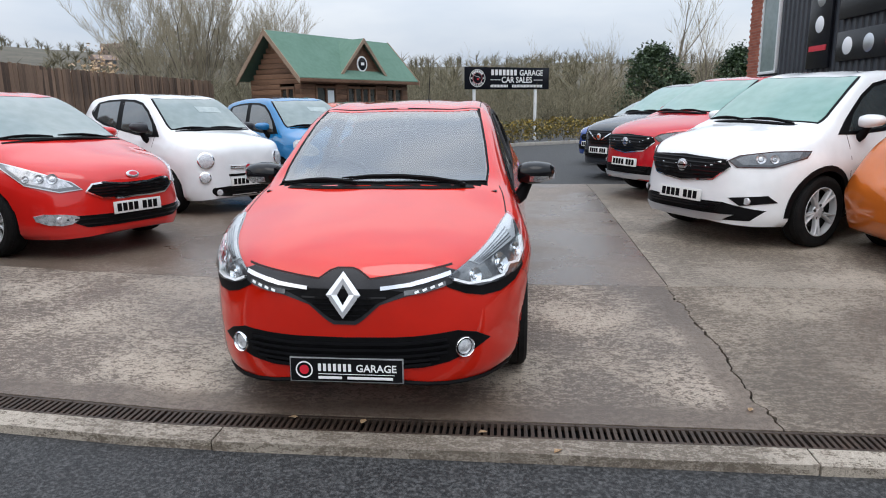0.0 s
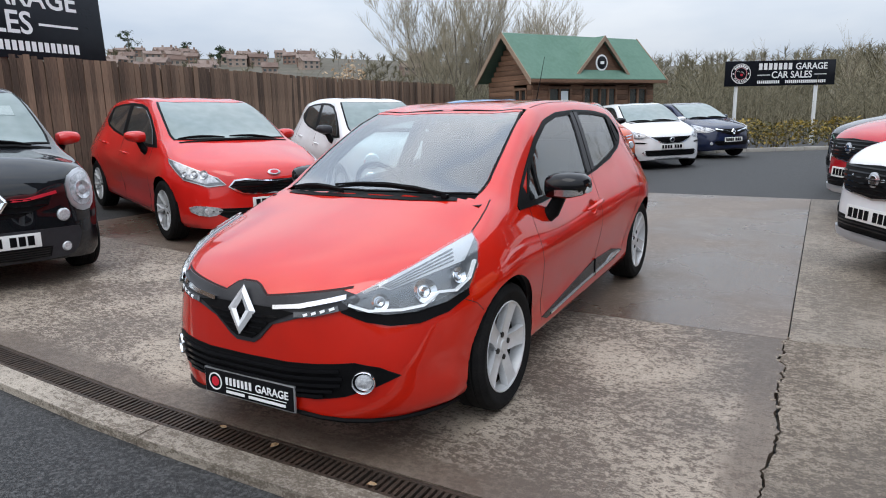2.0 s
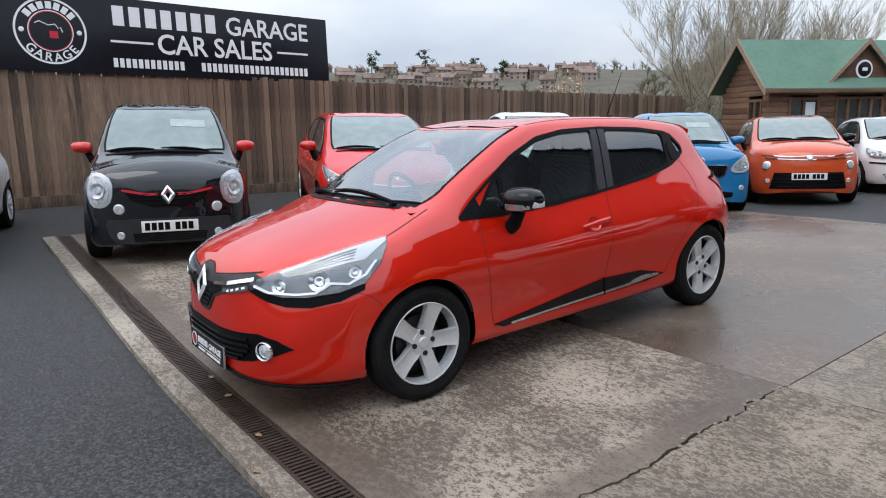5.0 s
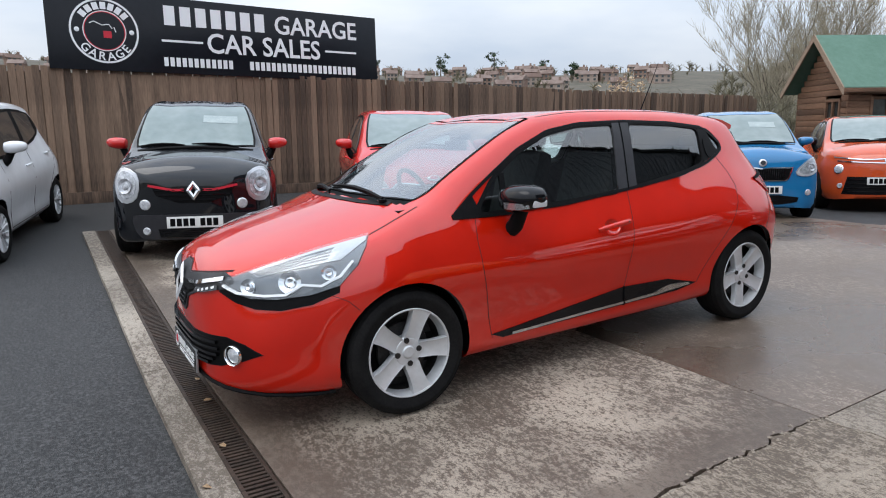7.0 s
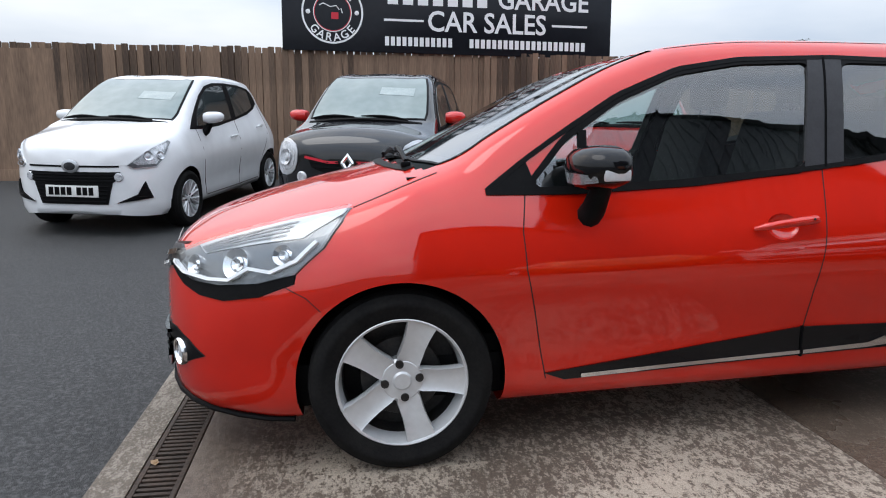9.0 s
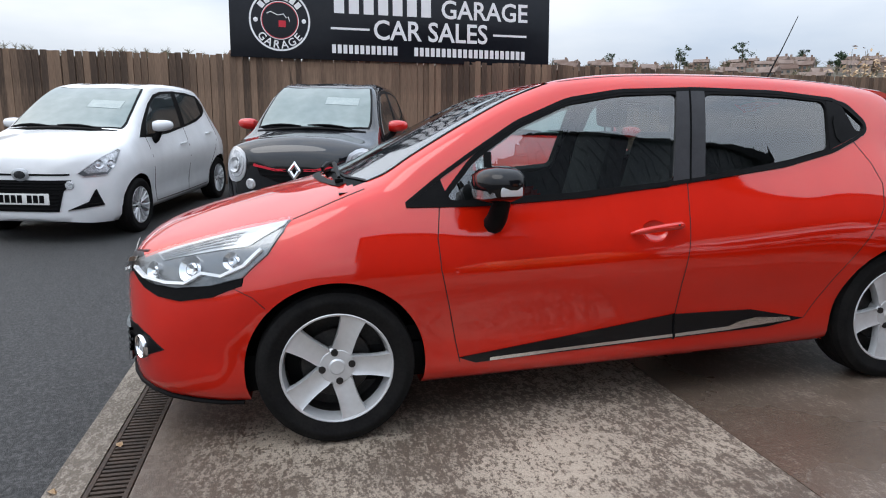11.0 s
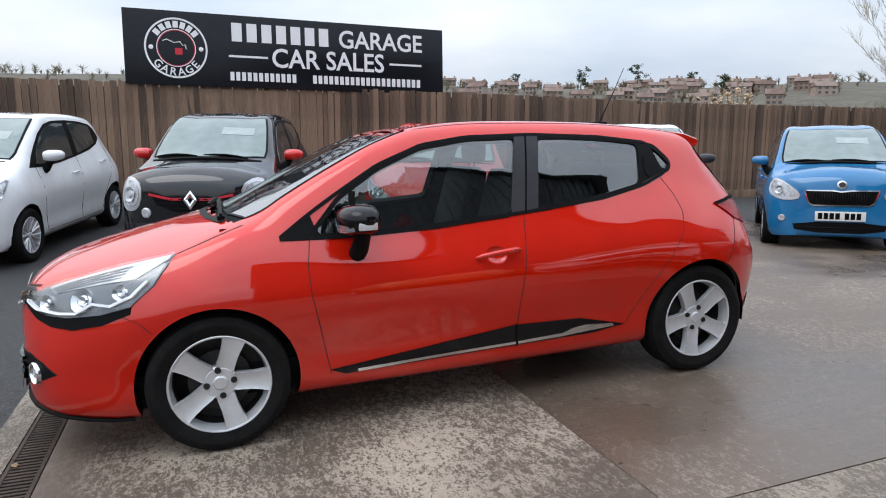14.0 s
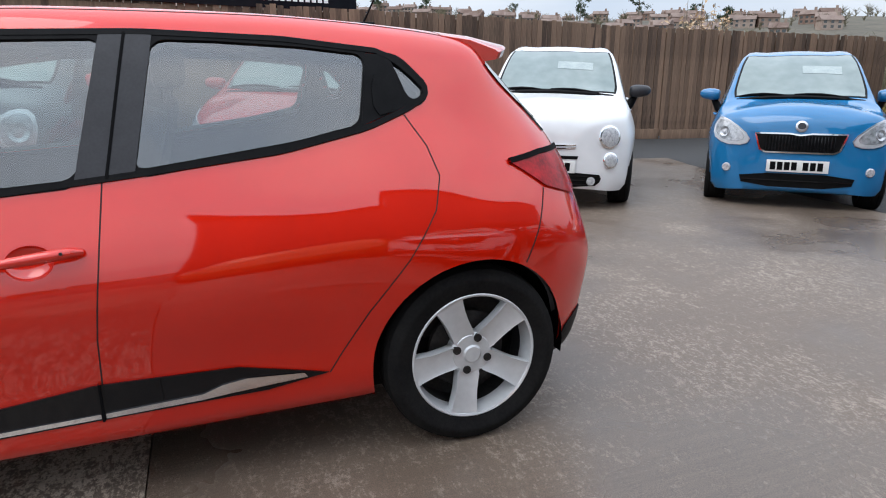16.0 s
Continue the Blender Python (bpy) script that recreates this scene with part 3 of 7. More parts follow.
class Shape:
    """The body of a car: the hatchback's lines, drawn out to the car's own length, height and width."""

    def __init__(self, nose=None, cowl=0.05, head=1.02, quarter=2.46, rear=2.589, tail=None, low=0.2, belt=0.94, roof=1.452, width=1.732, lift=0.0, wheel=0.31, arch=0.355, step=90, square=0.0):
        nose, tail = Y0 if nose is None else nose, Y1 if tail is None else tail
        self.ya = [Y0, -0.40, 0.0, 0.05 + 0.001, 1.02, 2.46, 2.589, Y1]
        cow = max(cowl, 0.02)
        self.yb = [nose, max(-0.40, nose + 0.20), 0.0, cow, head, quarter, rear, tail]
        self.za, self.zb = [0, 0.2, 0.94, 1.452], [0, low, belt, roof]
        self.w, self.lift, self.square = width / 1.732, lift, square
        self.wheel, self.arch, self.rear, self.low = wheel, arch, rear, low
        self.nose, self.tail, self.step = nose, tail, step

    def put(self, x, y, z):
        """The car's own place of a place on the hatchback."""
        k = min(max((0.1 - y) / 0.7, 0), 1) * min(max((z - 0.45) / 0.3, 0), 1)
        yb = float(np.interp(y, self.ya, self.yb))
        zz = float(np.interp(z, self.za, self.zb)) + self.lift * k * k * (3 - 2 * k)
        return Vector((x * self.w, yb, zz))

    def loft(self):
        s = np.linspace(0, 1, self.step)
        ys = Y0 + (Y1 - Y0) * (s - 0.62 * np.sin(2 * np.pi * s) / (2 * np.pi))
        L = {k: f(ys) for k, f in LINE.items()}
        nul = np.zeros_like(ys)
        ctl = [(L["xb"] * 0.5, L["zb"]), (L["xb"], L["zb"]), (L["x2"], L["z2"]), (L["x3"], L["z3"]), (L["x4"], L["z4"]), (L["x5"], L["z5"]), (L["x5"] * 0.55, L["z5"] + (L["zc"] - L["z5"]) * 0.74), (nul, L["zc"])]
        ctl = [np.stack(c, -1) for c in ctl]
        ext = [2 * ctl[0] - ctl[1]] + ctl + [ctl[-2] * (-1, 1)]
        cols = []
        fine = 1 if self.step < 120 else 2
        for i, n in enumerate((1, 3, 5, 5, 7, 4, 4)):
            a, b, c, d = ext[i : i + 4]
            for k in range(n * fine):
                t = k / (n * fine)
                if i in (0,):
                    cols.append(b + (c - b) * t)
                else:
                    ten = 0.42
                    m0, m1 = (c - a) * ten, (d - b) * ten
                    cols.append((2 * t**3 - 3 * t**2 + 1) * b + (t**3 - 2 * t**2 + t) * m0 + (3 * t**2 - 2 * t**3) * c + (t**3 - t**2) * m1)
        cols.append(ctl[-1])
        bm = bmesh.new()
        rows = []
        for j in range(len(ys)):
            half = [self.put(c[j, 0], ys[j], c[j, 1]) for c in cols]
            row = [bm.verts.new(v) for v in half] + [bm.verts.new((-v.x, v.y, v.z)) for v in reversed(half[:-1])]
            rows.append(row)
        for a, b in zip(rows, rows[1:]):
            for i in range(len(a) - 1):
                bm.faces.new((a[i], a[i + 1], b[i + 1], b[i]))
            bm.faces.new((a[-1], a[0], b[0], b[-1]))
        for row in (rows[0], rows[-1]):
            n = len(row)
            for i in range(n // 2):
                q = (row[i], row[i + 1], row[n - 2 - i], row[n - 1 - i])
                if len(set(q)) == 4:
                    bm.faces.new(q)
                else:
                    bm.faces.new(tuple(dict.fromkeys(q)))
        bmesh.ops.recalc_face_normals(bm, faces=bm.faces[:])
        return bm

    def body(self, holes=()):
        """The painted shell with its wheel arches cut out, and the surface that details are laid on. holes: side outlines (y, z), or a top outline marked by 'top'."""
        bm = self.loft()
        self.tree = BVHTree.FromBMesh(bm)
        gone = []
        for f in bm.faces:
            c = f.calc_center_median()
            for wy in (0.0, self.rear):
                if abs(c.x) > 0.45 * self.w and math.hypot(c.y - wy, c.z - self.wheel) < self.arch:
                    gone.append(f)
                    break
        bmesh.ops.delete(bm, geom=gone, context="FACES")
        for v in bm.verts:
            for wy in (0.0, self.rear):
                if v.is_boundary and abs(v.co.x) > 0.45 * self.w:
                    d = Vector((0, v.co.y - wy, v.co.z - self.wheel))
                    if d.length < self.arch + 0.06 and v.co.z > self.low * 0.7:
                        v.co += d.normalized() * (self.arch - d.length) if v.co.z > self.low + 0.02 else Vector((0, d.normalized().y * max(0, self.arch - d.length), 0))
        gone = []
        for f in bm.faces:
            c = f.calc_center_median()
            for kind, poly in holes:
                if kind == "side" and abs(c.x) > 0.35 and inside((c.y, c.z), poly):
                    gone.append(f)
                elif kind == "top" and f.normal.z > 0.25 and inside((c.x, c.y), poly):
                    gone.append(f)
        bmesh.ops.delete(bm, geom=list(set(gone)), context="FACES")
        return bm

    def onto(self, p, way):
        """The place on the body that a line through p along way meets first from outside, and its normal."""
        way = Vector(way).normalized()
        hit = self.tree.ray_cast(Vector(p) - way * 3.0, way)
        if hit[0] is None or (hit[0] - Vector(p)).length > 0.6:
            hit = self.tree.find_nearest(Vector(p))
        n = hit[1]
        return hit[0], (n if n.dot(way) < 0 else -n)


def inside(p, poly):
    x, y = p
    hit = False
    for i in range(len(poly)):
        (x0, y0), (x1, y1) = poly[i - 1], poly[i]
        if (y0 > y) != (y1 > y) and x < (x1 - x0) * (y - y0) / (y1 - y0) + x0:
            hit = not hit
    return hit


def patch(shape, outline, way, off=0.004, thick=0.012, res=0.05, bulge=0.0):
    """A panel of that outline laid on the body: points in the car's own axes, laid along way, standing off proud of it."""
    bm = bmesh.new()
    way = Vector(way).normalized()
    u = Vector((0, 0, 1)).cross(way)
    u = (Vector((1, 0, 0)) if u.length < 0.2 else u).normalized()
    w = way.cross(u)
    pts = [Vector(p) for p in outline]
    flat = [(p.dot(u), p.dot(w)) for p in pts]
    vs = [bm.verts.new((a, b, 0)) for a, b in flat]
    f = bm.faces.new(vs)
    bmesh.ops.triangulate(bm, faces=[f])
    for ax, col in ((0, Vector((1, 0, 0))), (1, Vector((0, 1, 0)))):
        lo, hi = min(q[ax] for q in flat), max(q[ax] for q in flat)
        for k in range(1, max(1, math.ceil((hi - lo) / res))):
            at = lo + (hi - lo) * k / math.ceil((hi - lo) / res)
            bmesh.ops.bisect_plane(bm, geom=bm.verts[:] + bm.edges[:] + bm.faces[:], plane_co=col * at, plane_no=col, dist=1e-5)
    near = sum(pts, Vector()) / len(pts)
    depth = near.dot(way)
    rim = {v for e in bm.edges if e.is_boundary for v in e.verts}
    low = []
    tops = bm.faces[:]
    for v in bm.verts:
        p = u * v.co.x + w * v.co.y + way * depth
        q, n = shape.onto(p, way)
        v.co = q + n * (off + (0 if v in rim else bulge))
    if thick:
        edges = [e for e in bm.edges if e.is_boundary]
        copy = {v: bm.verts.new(v.co + way * thick) for v in rim}
        for e in edges:
            a, b = e.verts
            bm.faces.new((a, b, copy[b], copy[a]))
    for f in tops:
        f.normal_update()
        if f.normal.dot(way) > 0:
            f.normal_flip()
    return bm


def inset(poly, d):
    """A closed outline of 2-D points moved inward by d."""
    area = sum(poly[i - 1][0] * poly[i][1] - poly[i][0] * poly[i - 1][1] for i in range(len(poly)))
    s = 1 if area > 0 else -1
    out = []
    n = len(poly)
    for i in range(n):
        p, q, r = Vector(poly[i - 1]), Vector(poly[i]), Vector(poly[(i + 1) % n])
        a, b = (q - p).normalized(), (r - q).normalized()
        na, nb = Vector((-a.y, a.x)) * s, Vector((-b.y, b.x)) * s
        m = (na + nb)
        m = m / max(0.5, m.dot(na)) if m.length > 1e-6 else na
        out.append(tuple(q + m * d))
    return out


def dense(poly, d):
    out = []
    for i in range(len(poly)):
        p, q = Vector(poly[i]), Vector(poly[(i + 1) % len(poly)])
        n = max(1, math.ceil((q - p).length / d))
        out += [tuple(p + (q - p) * k / n) for k in range(n)]
    return out


def rounded(poly, times=2):
    """Cuts an outline's corners off, so that it runs smooth."""
    for _ in range(times):
        out = []
        for i in range(len(poly)):
            p, q = Vector(poly[i]), Vector(poly[(i + 1) % len(poly)])
            out += [tuple(p.lerp(q, 0.25)), tuple(p.lerp(q, 0.75))]
        poly = out
    return poly


def ribbon(shape, line, way, width, off=0.001, thick=0.004, closed=False, res=0.04, taper=False):
    """A strip of that width along points laid on the body."""
    pts = [Vector(p) for p in line]
    way = Vector(way).normalized()
    fine = []
    n = len(pts)
    for i in range(n if closed else n - 1):
        p, q = pts[i], pts[(i + 1) % n]
        k = max(1, math.ceil((q - p).length / res))
        fine += [p.lerp(q, j / k) for j in range(k)]
    if not closed:
        fine.append(pts[-1])
    bm = bmesh.new()
    rows = []
    for i, p in enumerate(fine):
        a = fine[i - 1] if (i or closed) else p
        b = fine[(i + 1) % len(fine)] if (i + 1 < len(fine) or closed) else p
        d = (b - a)
        d = (d - way * d.dot(way)).normalized()
        s = way.cross(d)
        wd = width / 2 * (min(1, 4 * min(i, len(fine) - 1 - i) / len(fine) + 0.15) if taper else 1)
        row = []
        for sgn in (-1, 1):
            q, nn = shape.onto(p + s * wd * sgn, way)
            row.append((q + nn * off, q - nn * thick))
        rows.append([bm.verts.new(c) for c in (row[0][1], row[0][0], row[1][0], row[1][1])])
    m = len(rows)
    for i in range(m if closed else m - 1):
        a, b = rows[i], rows[(i + 1) % m]
        for k in range(3):
            bm.faces.new((a[k], a[k + 1], b[k + 1], b[k]))
    return bm


def wheel(parent, m, R, rim, spokes=5, width=0.19, style=0, mesh={}):
    """A wheel whose outer face looks along +x: tyre, rim with spokes, brake disc in a darkened barrel."""
    key = (R, rim, spokes, style)
    if key not in mesh:
        h = width / 2
        bm = bmesh.new()
        revolve(bm, [(rim * 0.985, -h * 0.9), (rim * 1.05, -h * 1.0), (R * 0.9, -h * 1.06), (R * 0.975, -h * 0.9), (R, -h * 0.62), (R * 0.985, -h * 0.57), (R * 0.985, -h * 0.52), (R, -h * 0.47), (R, -0.004), (R * 0.985, -0.002), (R * 0.985, 0.004), (R, 0.006), (R, h * 0.47), (R * 0.985, h * 0.52), (R * 0.985, h * 0.57), (R, h * 0.62), (R * 0.975, h * 0.9), (R * 0.90, h * 1.05), (R * 0.86, h * 1.075), (R * 0.84, h * 1.05), (rim * 1.06, h * 1.0), (rim * 0.985, h * 0.92)], 56)
        t = finish("tyre", bm, M["rubber"], True, 35)
        bm = bmesh.new()
        revolve(bm, [(rim, h * 0.84), (rim * 1.0, h * 0.95), (rim * 0.985, h * 0.975), (rim * 0.955, h * 0.94), (rim * 0.925, h * 0.62), (rim * 0.905, h * 0.30)], 56)
        for k in range(spokes):
            a = 2 * math.pi * k / spokes
            pair = ((0, 0),) if style == 0 else ((-0.13, 0), (0.13, 0))
            for off, _ in pair:
                sec = []
                wide = (0.30, 0.38, 0.375, 0.375, 0.40, 0.445, 0.50) if style == 0 else (0.16, 0.145, 0.13, 0.12, 0.12, 0.12, 0.14)
                for r, wd, hx in zip((0.20, 0.32, 0.45, 0.58, 0.72, 0.86, 0.975), wide, (0.66, 0.69, 0.73, 0.78, 0.83, 0.88, 0.93)):
                    rr, half = r * rim, wd * rim * 0.5
                    ring = []
                    for s, dh in ((-1, -0.010), (-0.93, 0.004), (-0.78, 0.0005), (0, -0.002 if style == 0 else 0.010), (0.78, 0.0005), (0.93, 0.004), (1, -0.010), (0.95, -0.034), (-0.95, -0.034)):
                        ring.append(bm.verts.new(pose(0, 0, 0, math.degrees(a) + math.degrees(off) * (0.4 + r)) @ Vector((h * hx + dh, half * s, rr))))
                    sec.append(ring)
                for p, q in zip(sec, sec[1:]):
                    for i in range(9):
                        bm.faces.new((p[i], p[(i + 1) % 9], q[(i + 1) % 9], q[i]))
        revolve(bm, [(0.0, h * 0.78), (rim * 0.12, h * 0.78), (rim * 0.15, h * 0.72), (rim * 0.30, h * 0.70), (rim * 0.345, h * 0.60), (rim * 0.33, 0.0)], 30)
        r_ = finish("rim", bm, M["alloy"], True, 32)
        bm = bmesh.new()
        # the barrel's inside is silver too; its shade is put into the dark colour
        revolve(bm, [(rim * 0.905, h * 0.30), (rim * 0.88, -h * 0.4), (rim * 0.1, -h * 0.4)], 32)
        revolve(bm, [(rim * 0.62, h * 0.15), (rim * 0.64, h * 0.05), (rim * 0.62, h * 0.0)], 32)
        revolve(bm, [(rim * 0.62, h * 0.15), (rim * 0.2, h * 0.15)], 32)
        for k in range(4 if spokes == 5 else 5):
            a = math.radians(90 * k + 45 if spokes == 5 else 72 * k + 20)
            revolve(bm, [(0, h * 0.735), (0.010, h * 0.735), (0.010, h * 0.76), (0.014, h * 0.76), (0.015, h * 0.66), (0.015, h * 0.5)], 12, Matrix.Translation((0, rim * 0.265 * math.cos(a), rim * 0.265 * math.sin(a))))
        d_ = finish("brake_disc", bm, M["dark_metal_and_shade"], True, 35)
        mesh[key] = (t.data, r_.data, d_.data)
        for o in (t, r_, d_):
            bpy.data.objects.remove(o)
    w = new("wheel")
    w.empty_display_size = 0.05
    w.parent, w.matrix_basis = parent, m
    for name, me in zip(("tyre", "rim", "brake_disc"), mesh[key]):
        share(name, me, w, Matrix())
    return w


def mirror(parent, shape, side, y, z, material, lower=None, size=1.0, reach=0.15):
    """A door mirror: a rounded housing on a short foot."""
    q, n = shape.onto((side * 0.9 * shape.w, y, z - 0.165), (-side, 0, 0))
    cx = shape.onto((side * 0.9 * shape.w, y, z - 0.06), (-side, 0, 0))[0].x + side * reach
    bm = bmesh.new()
    sec = []
    for k, (t, sy, sz) in enumerate(((-1, 0.45, 0.5), (-0.85, 0.8, 0.8), (-0.4, 1, 1), (0.2, 1, 1), (0.7, 0.82, 0.86), (0.95, 0.5, 0.55), (1.02, 0.2, 0.25))):
        ring = []
        for i in range(14):
            a = 2 * math.pi * i / 14
            c, s = math.cos(a), math.sin(a)
            yy = (0.100 if c < 0 else 0.060) * math.copysign(abs(c) ** 0.7, c) * sy
            ring.append(bm.verts.new((cx + side * t * 0.105 * size, y + yy * size + 0.01 * t, z + math.copysign(abs(s) ** 0.75, s) * 0.062 * sz * size + (0.012 if s < 0 else 0) * t)))
        sec.append(ring)
    for a, b in zip(sec, sec[1:]):
        for i in range(14):
            bm.faces.new((a[i], a[(i + 1) % 14], b[(i + 1) % 14], b[i]))
    bm.faces.new(sec[0])
    bm.faces.new(sec[-1])
    mir = part("mirror", bm, material, parent)
    bm = bmesh.new()
    tube(bm, [(q.x - side * 0.03, y - 0.01, q.z - 0.02), (q.x + side * 0.02, y + 0.0, q.z + 0.02), (cx - side * 0.05, y + 0.015, z - 0.06), (cx - side * 0.03, y + 0.02, z - 0.02)], (0.046, 0.042, 0.034, 0.03), 10)
    part("mirror_foot", bm, M["trim"], mir)
    if lower:
        bm = bmesh.new()
        ring = []
        for k, (t, w) in enumerate(((-0.75, 0.010), (-0.3, 0.017), (0.2, 0.018), (0.6, 0.016), (0.92, 0.009))):
            yy = y - (0.104 if abs(t) < 0.5 else 0.088 if t < 0.8 else 0.055) * size
            ring.append((bm.verts.new((cx + side * t * 0.105, yy, z - 0.030 + w)), bm.verts.new((cx + side * t * 0.105, yy + 0.006, z - 0.030 - w))))
        for a, b in zip(ring, ring[1:]):
            bm.faces.new((a[0], a[1], b[1], b[0]))
        bmesh.ops.solidify(bm, geom=bm.faces[:], thickness=0.006)
        part("indicator", bm, lower, mir)
    return mir


def wiper(parent, shape, a, b, lift=0.02):
    """A wiper blade lying on the windscreen from a to b, points (x, y)."""
    bm = bmesh.new()
    pts = []
    for t in (0, 0.25, 0.5, 0.75, 1):
        x, y = a[0] + (b[0] - a[0]) * t, a[1] + (b[1] - a[1]) * t
        q, n = shape.onto((x, y, 1.1), (0, 0, -1))
        pts.append(q + n * (lift + 0.012 * math.sin(math.pi * t)))
    tube(bm, pts, (0.008, 0.011, 0.012, 0.009, 0.005), 6)
    tube(bm, [p - Vector((0, 0, 0.012)) for p in pts], 0.006, 6)
    return part("wiper", bm, M["trim"], parent)


def plate(parent, c, tilt, material=None, w=0.52, h=0.111):
    """A number plate with its characters as plain bars; c: its middle."""
    bm = bmesh.new()
    mm = Matrix.Translation(c) @ pose(0, 0, 0, tilt, 0, 0)
    box(bm, -w / 2, w / 2, -0.006, 0.006, -h / 2, h / 2, 0.003, mm)
    p = part("number_plate", bm, material or M["plate"], parent)
    for x in (-0.206, -0.146, -0.086, -0.026, 0.070, 0.130, 0.190):
        bm = bmesh.new()
        box(bm, x - 0.023, x + 0.023, -0.0085, -0.004, -0.037, 0.037, 0.0, mm)
        part("plate_bar", bm, M["ink"], p)
    return p


def diamond(w, h):
    """A faceted diamond ring that faces -y."""
    bm = bmesh.new()
    out, inn = [(-w, 0), (0, h), (w, 0), (0, -h)], [(-w * 0.34, 0), (0, h * 0.44), (w * 0.34, 0), (0, -h * 0.44)]
    for i in range(4):
        j = (i + 1) % 4
        ring = []
        for k in (i, j):
            (ox, oz), (ix, iz) = out[k], inn[k]
            ring.append([bm.verts.new((ox, 0.0, oz)), bm.verts.new(((ox + ix) / 2, -0.009, (oz + iz) / 2)), bm.verts.new((ix, -0.004, iz))])
        for a in range(2):
            bm.faces.new((ring[0][a], ring[0][a + 1], ring[1][a + 1], ring[1][a]))
    return bm


def mirrored(pts):
    return [(-x, y, z) for x, y, z in pts][::-1]


WIN_F = [(0.47, 0.945), (0.60, 1.085), (0.80, 1.212), (1.03, 1.302), (1.28, 1.338), (1.55, 1.342), (1.46, 0.985), (1.0, 0.955)]
WIN_R = [(1.69, 1.340), (1.86, 1.335), (2.10, 1.318), (2.295, 1.294), (2.25, 1.096), (2.05, 1.055), (1.61, 1.0)]
WIN_Q = [(2.375, 1.278), (2.405, 1.268), (2.478, 1.188), (2.438, 1.158)]
DAYLIGHT = [(0.28, 0.925), (0.44, 1.035), (0.585, 1.125), (0.79, 1.245), (1.03, 1.335), (1.28, 1.368), (1.65, 1.372), (2.05, 1.352), (2.36, 1.313), (2.44, 1.255), (2.505, 1.18), (2.44, 1.135), (2.28, 1.075), (2.02, 1.02), (1.58, 0.975), (1.05, 0.928), (0.6, 0.915)]
SCREEN = [(-0.605, 0.10), (-0.61, 0.24), (-0.585, 0.5), (-0.545, 0.83), (-0.515, 1.0), (-0.3, 0.985), (0, 0.975), (0.3, 0.985), (0.515, 1.0), (0.545, 0.83), (0.585, 0.5), (0.61, 0.24), (0.605, 0.10), (0.4, 0.035), (0, -0.005), (-0.4, 0.035)]
BACK = [(-0.44, 2.98), (-0.47, 3.035), (0, 3.05), (0.47, 3.035), (0.44, 2.98), (0, 2.985)]


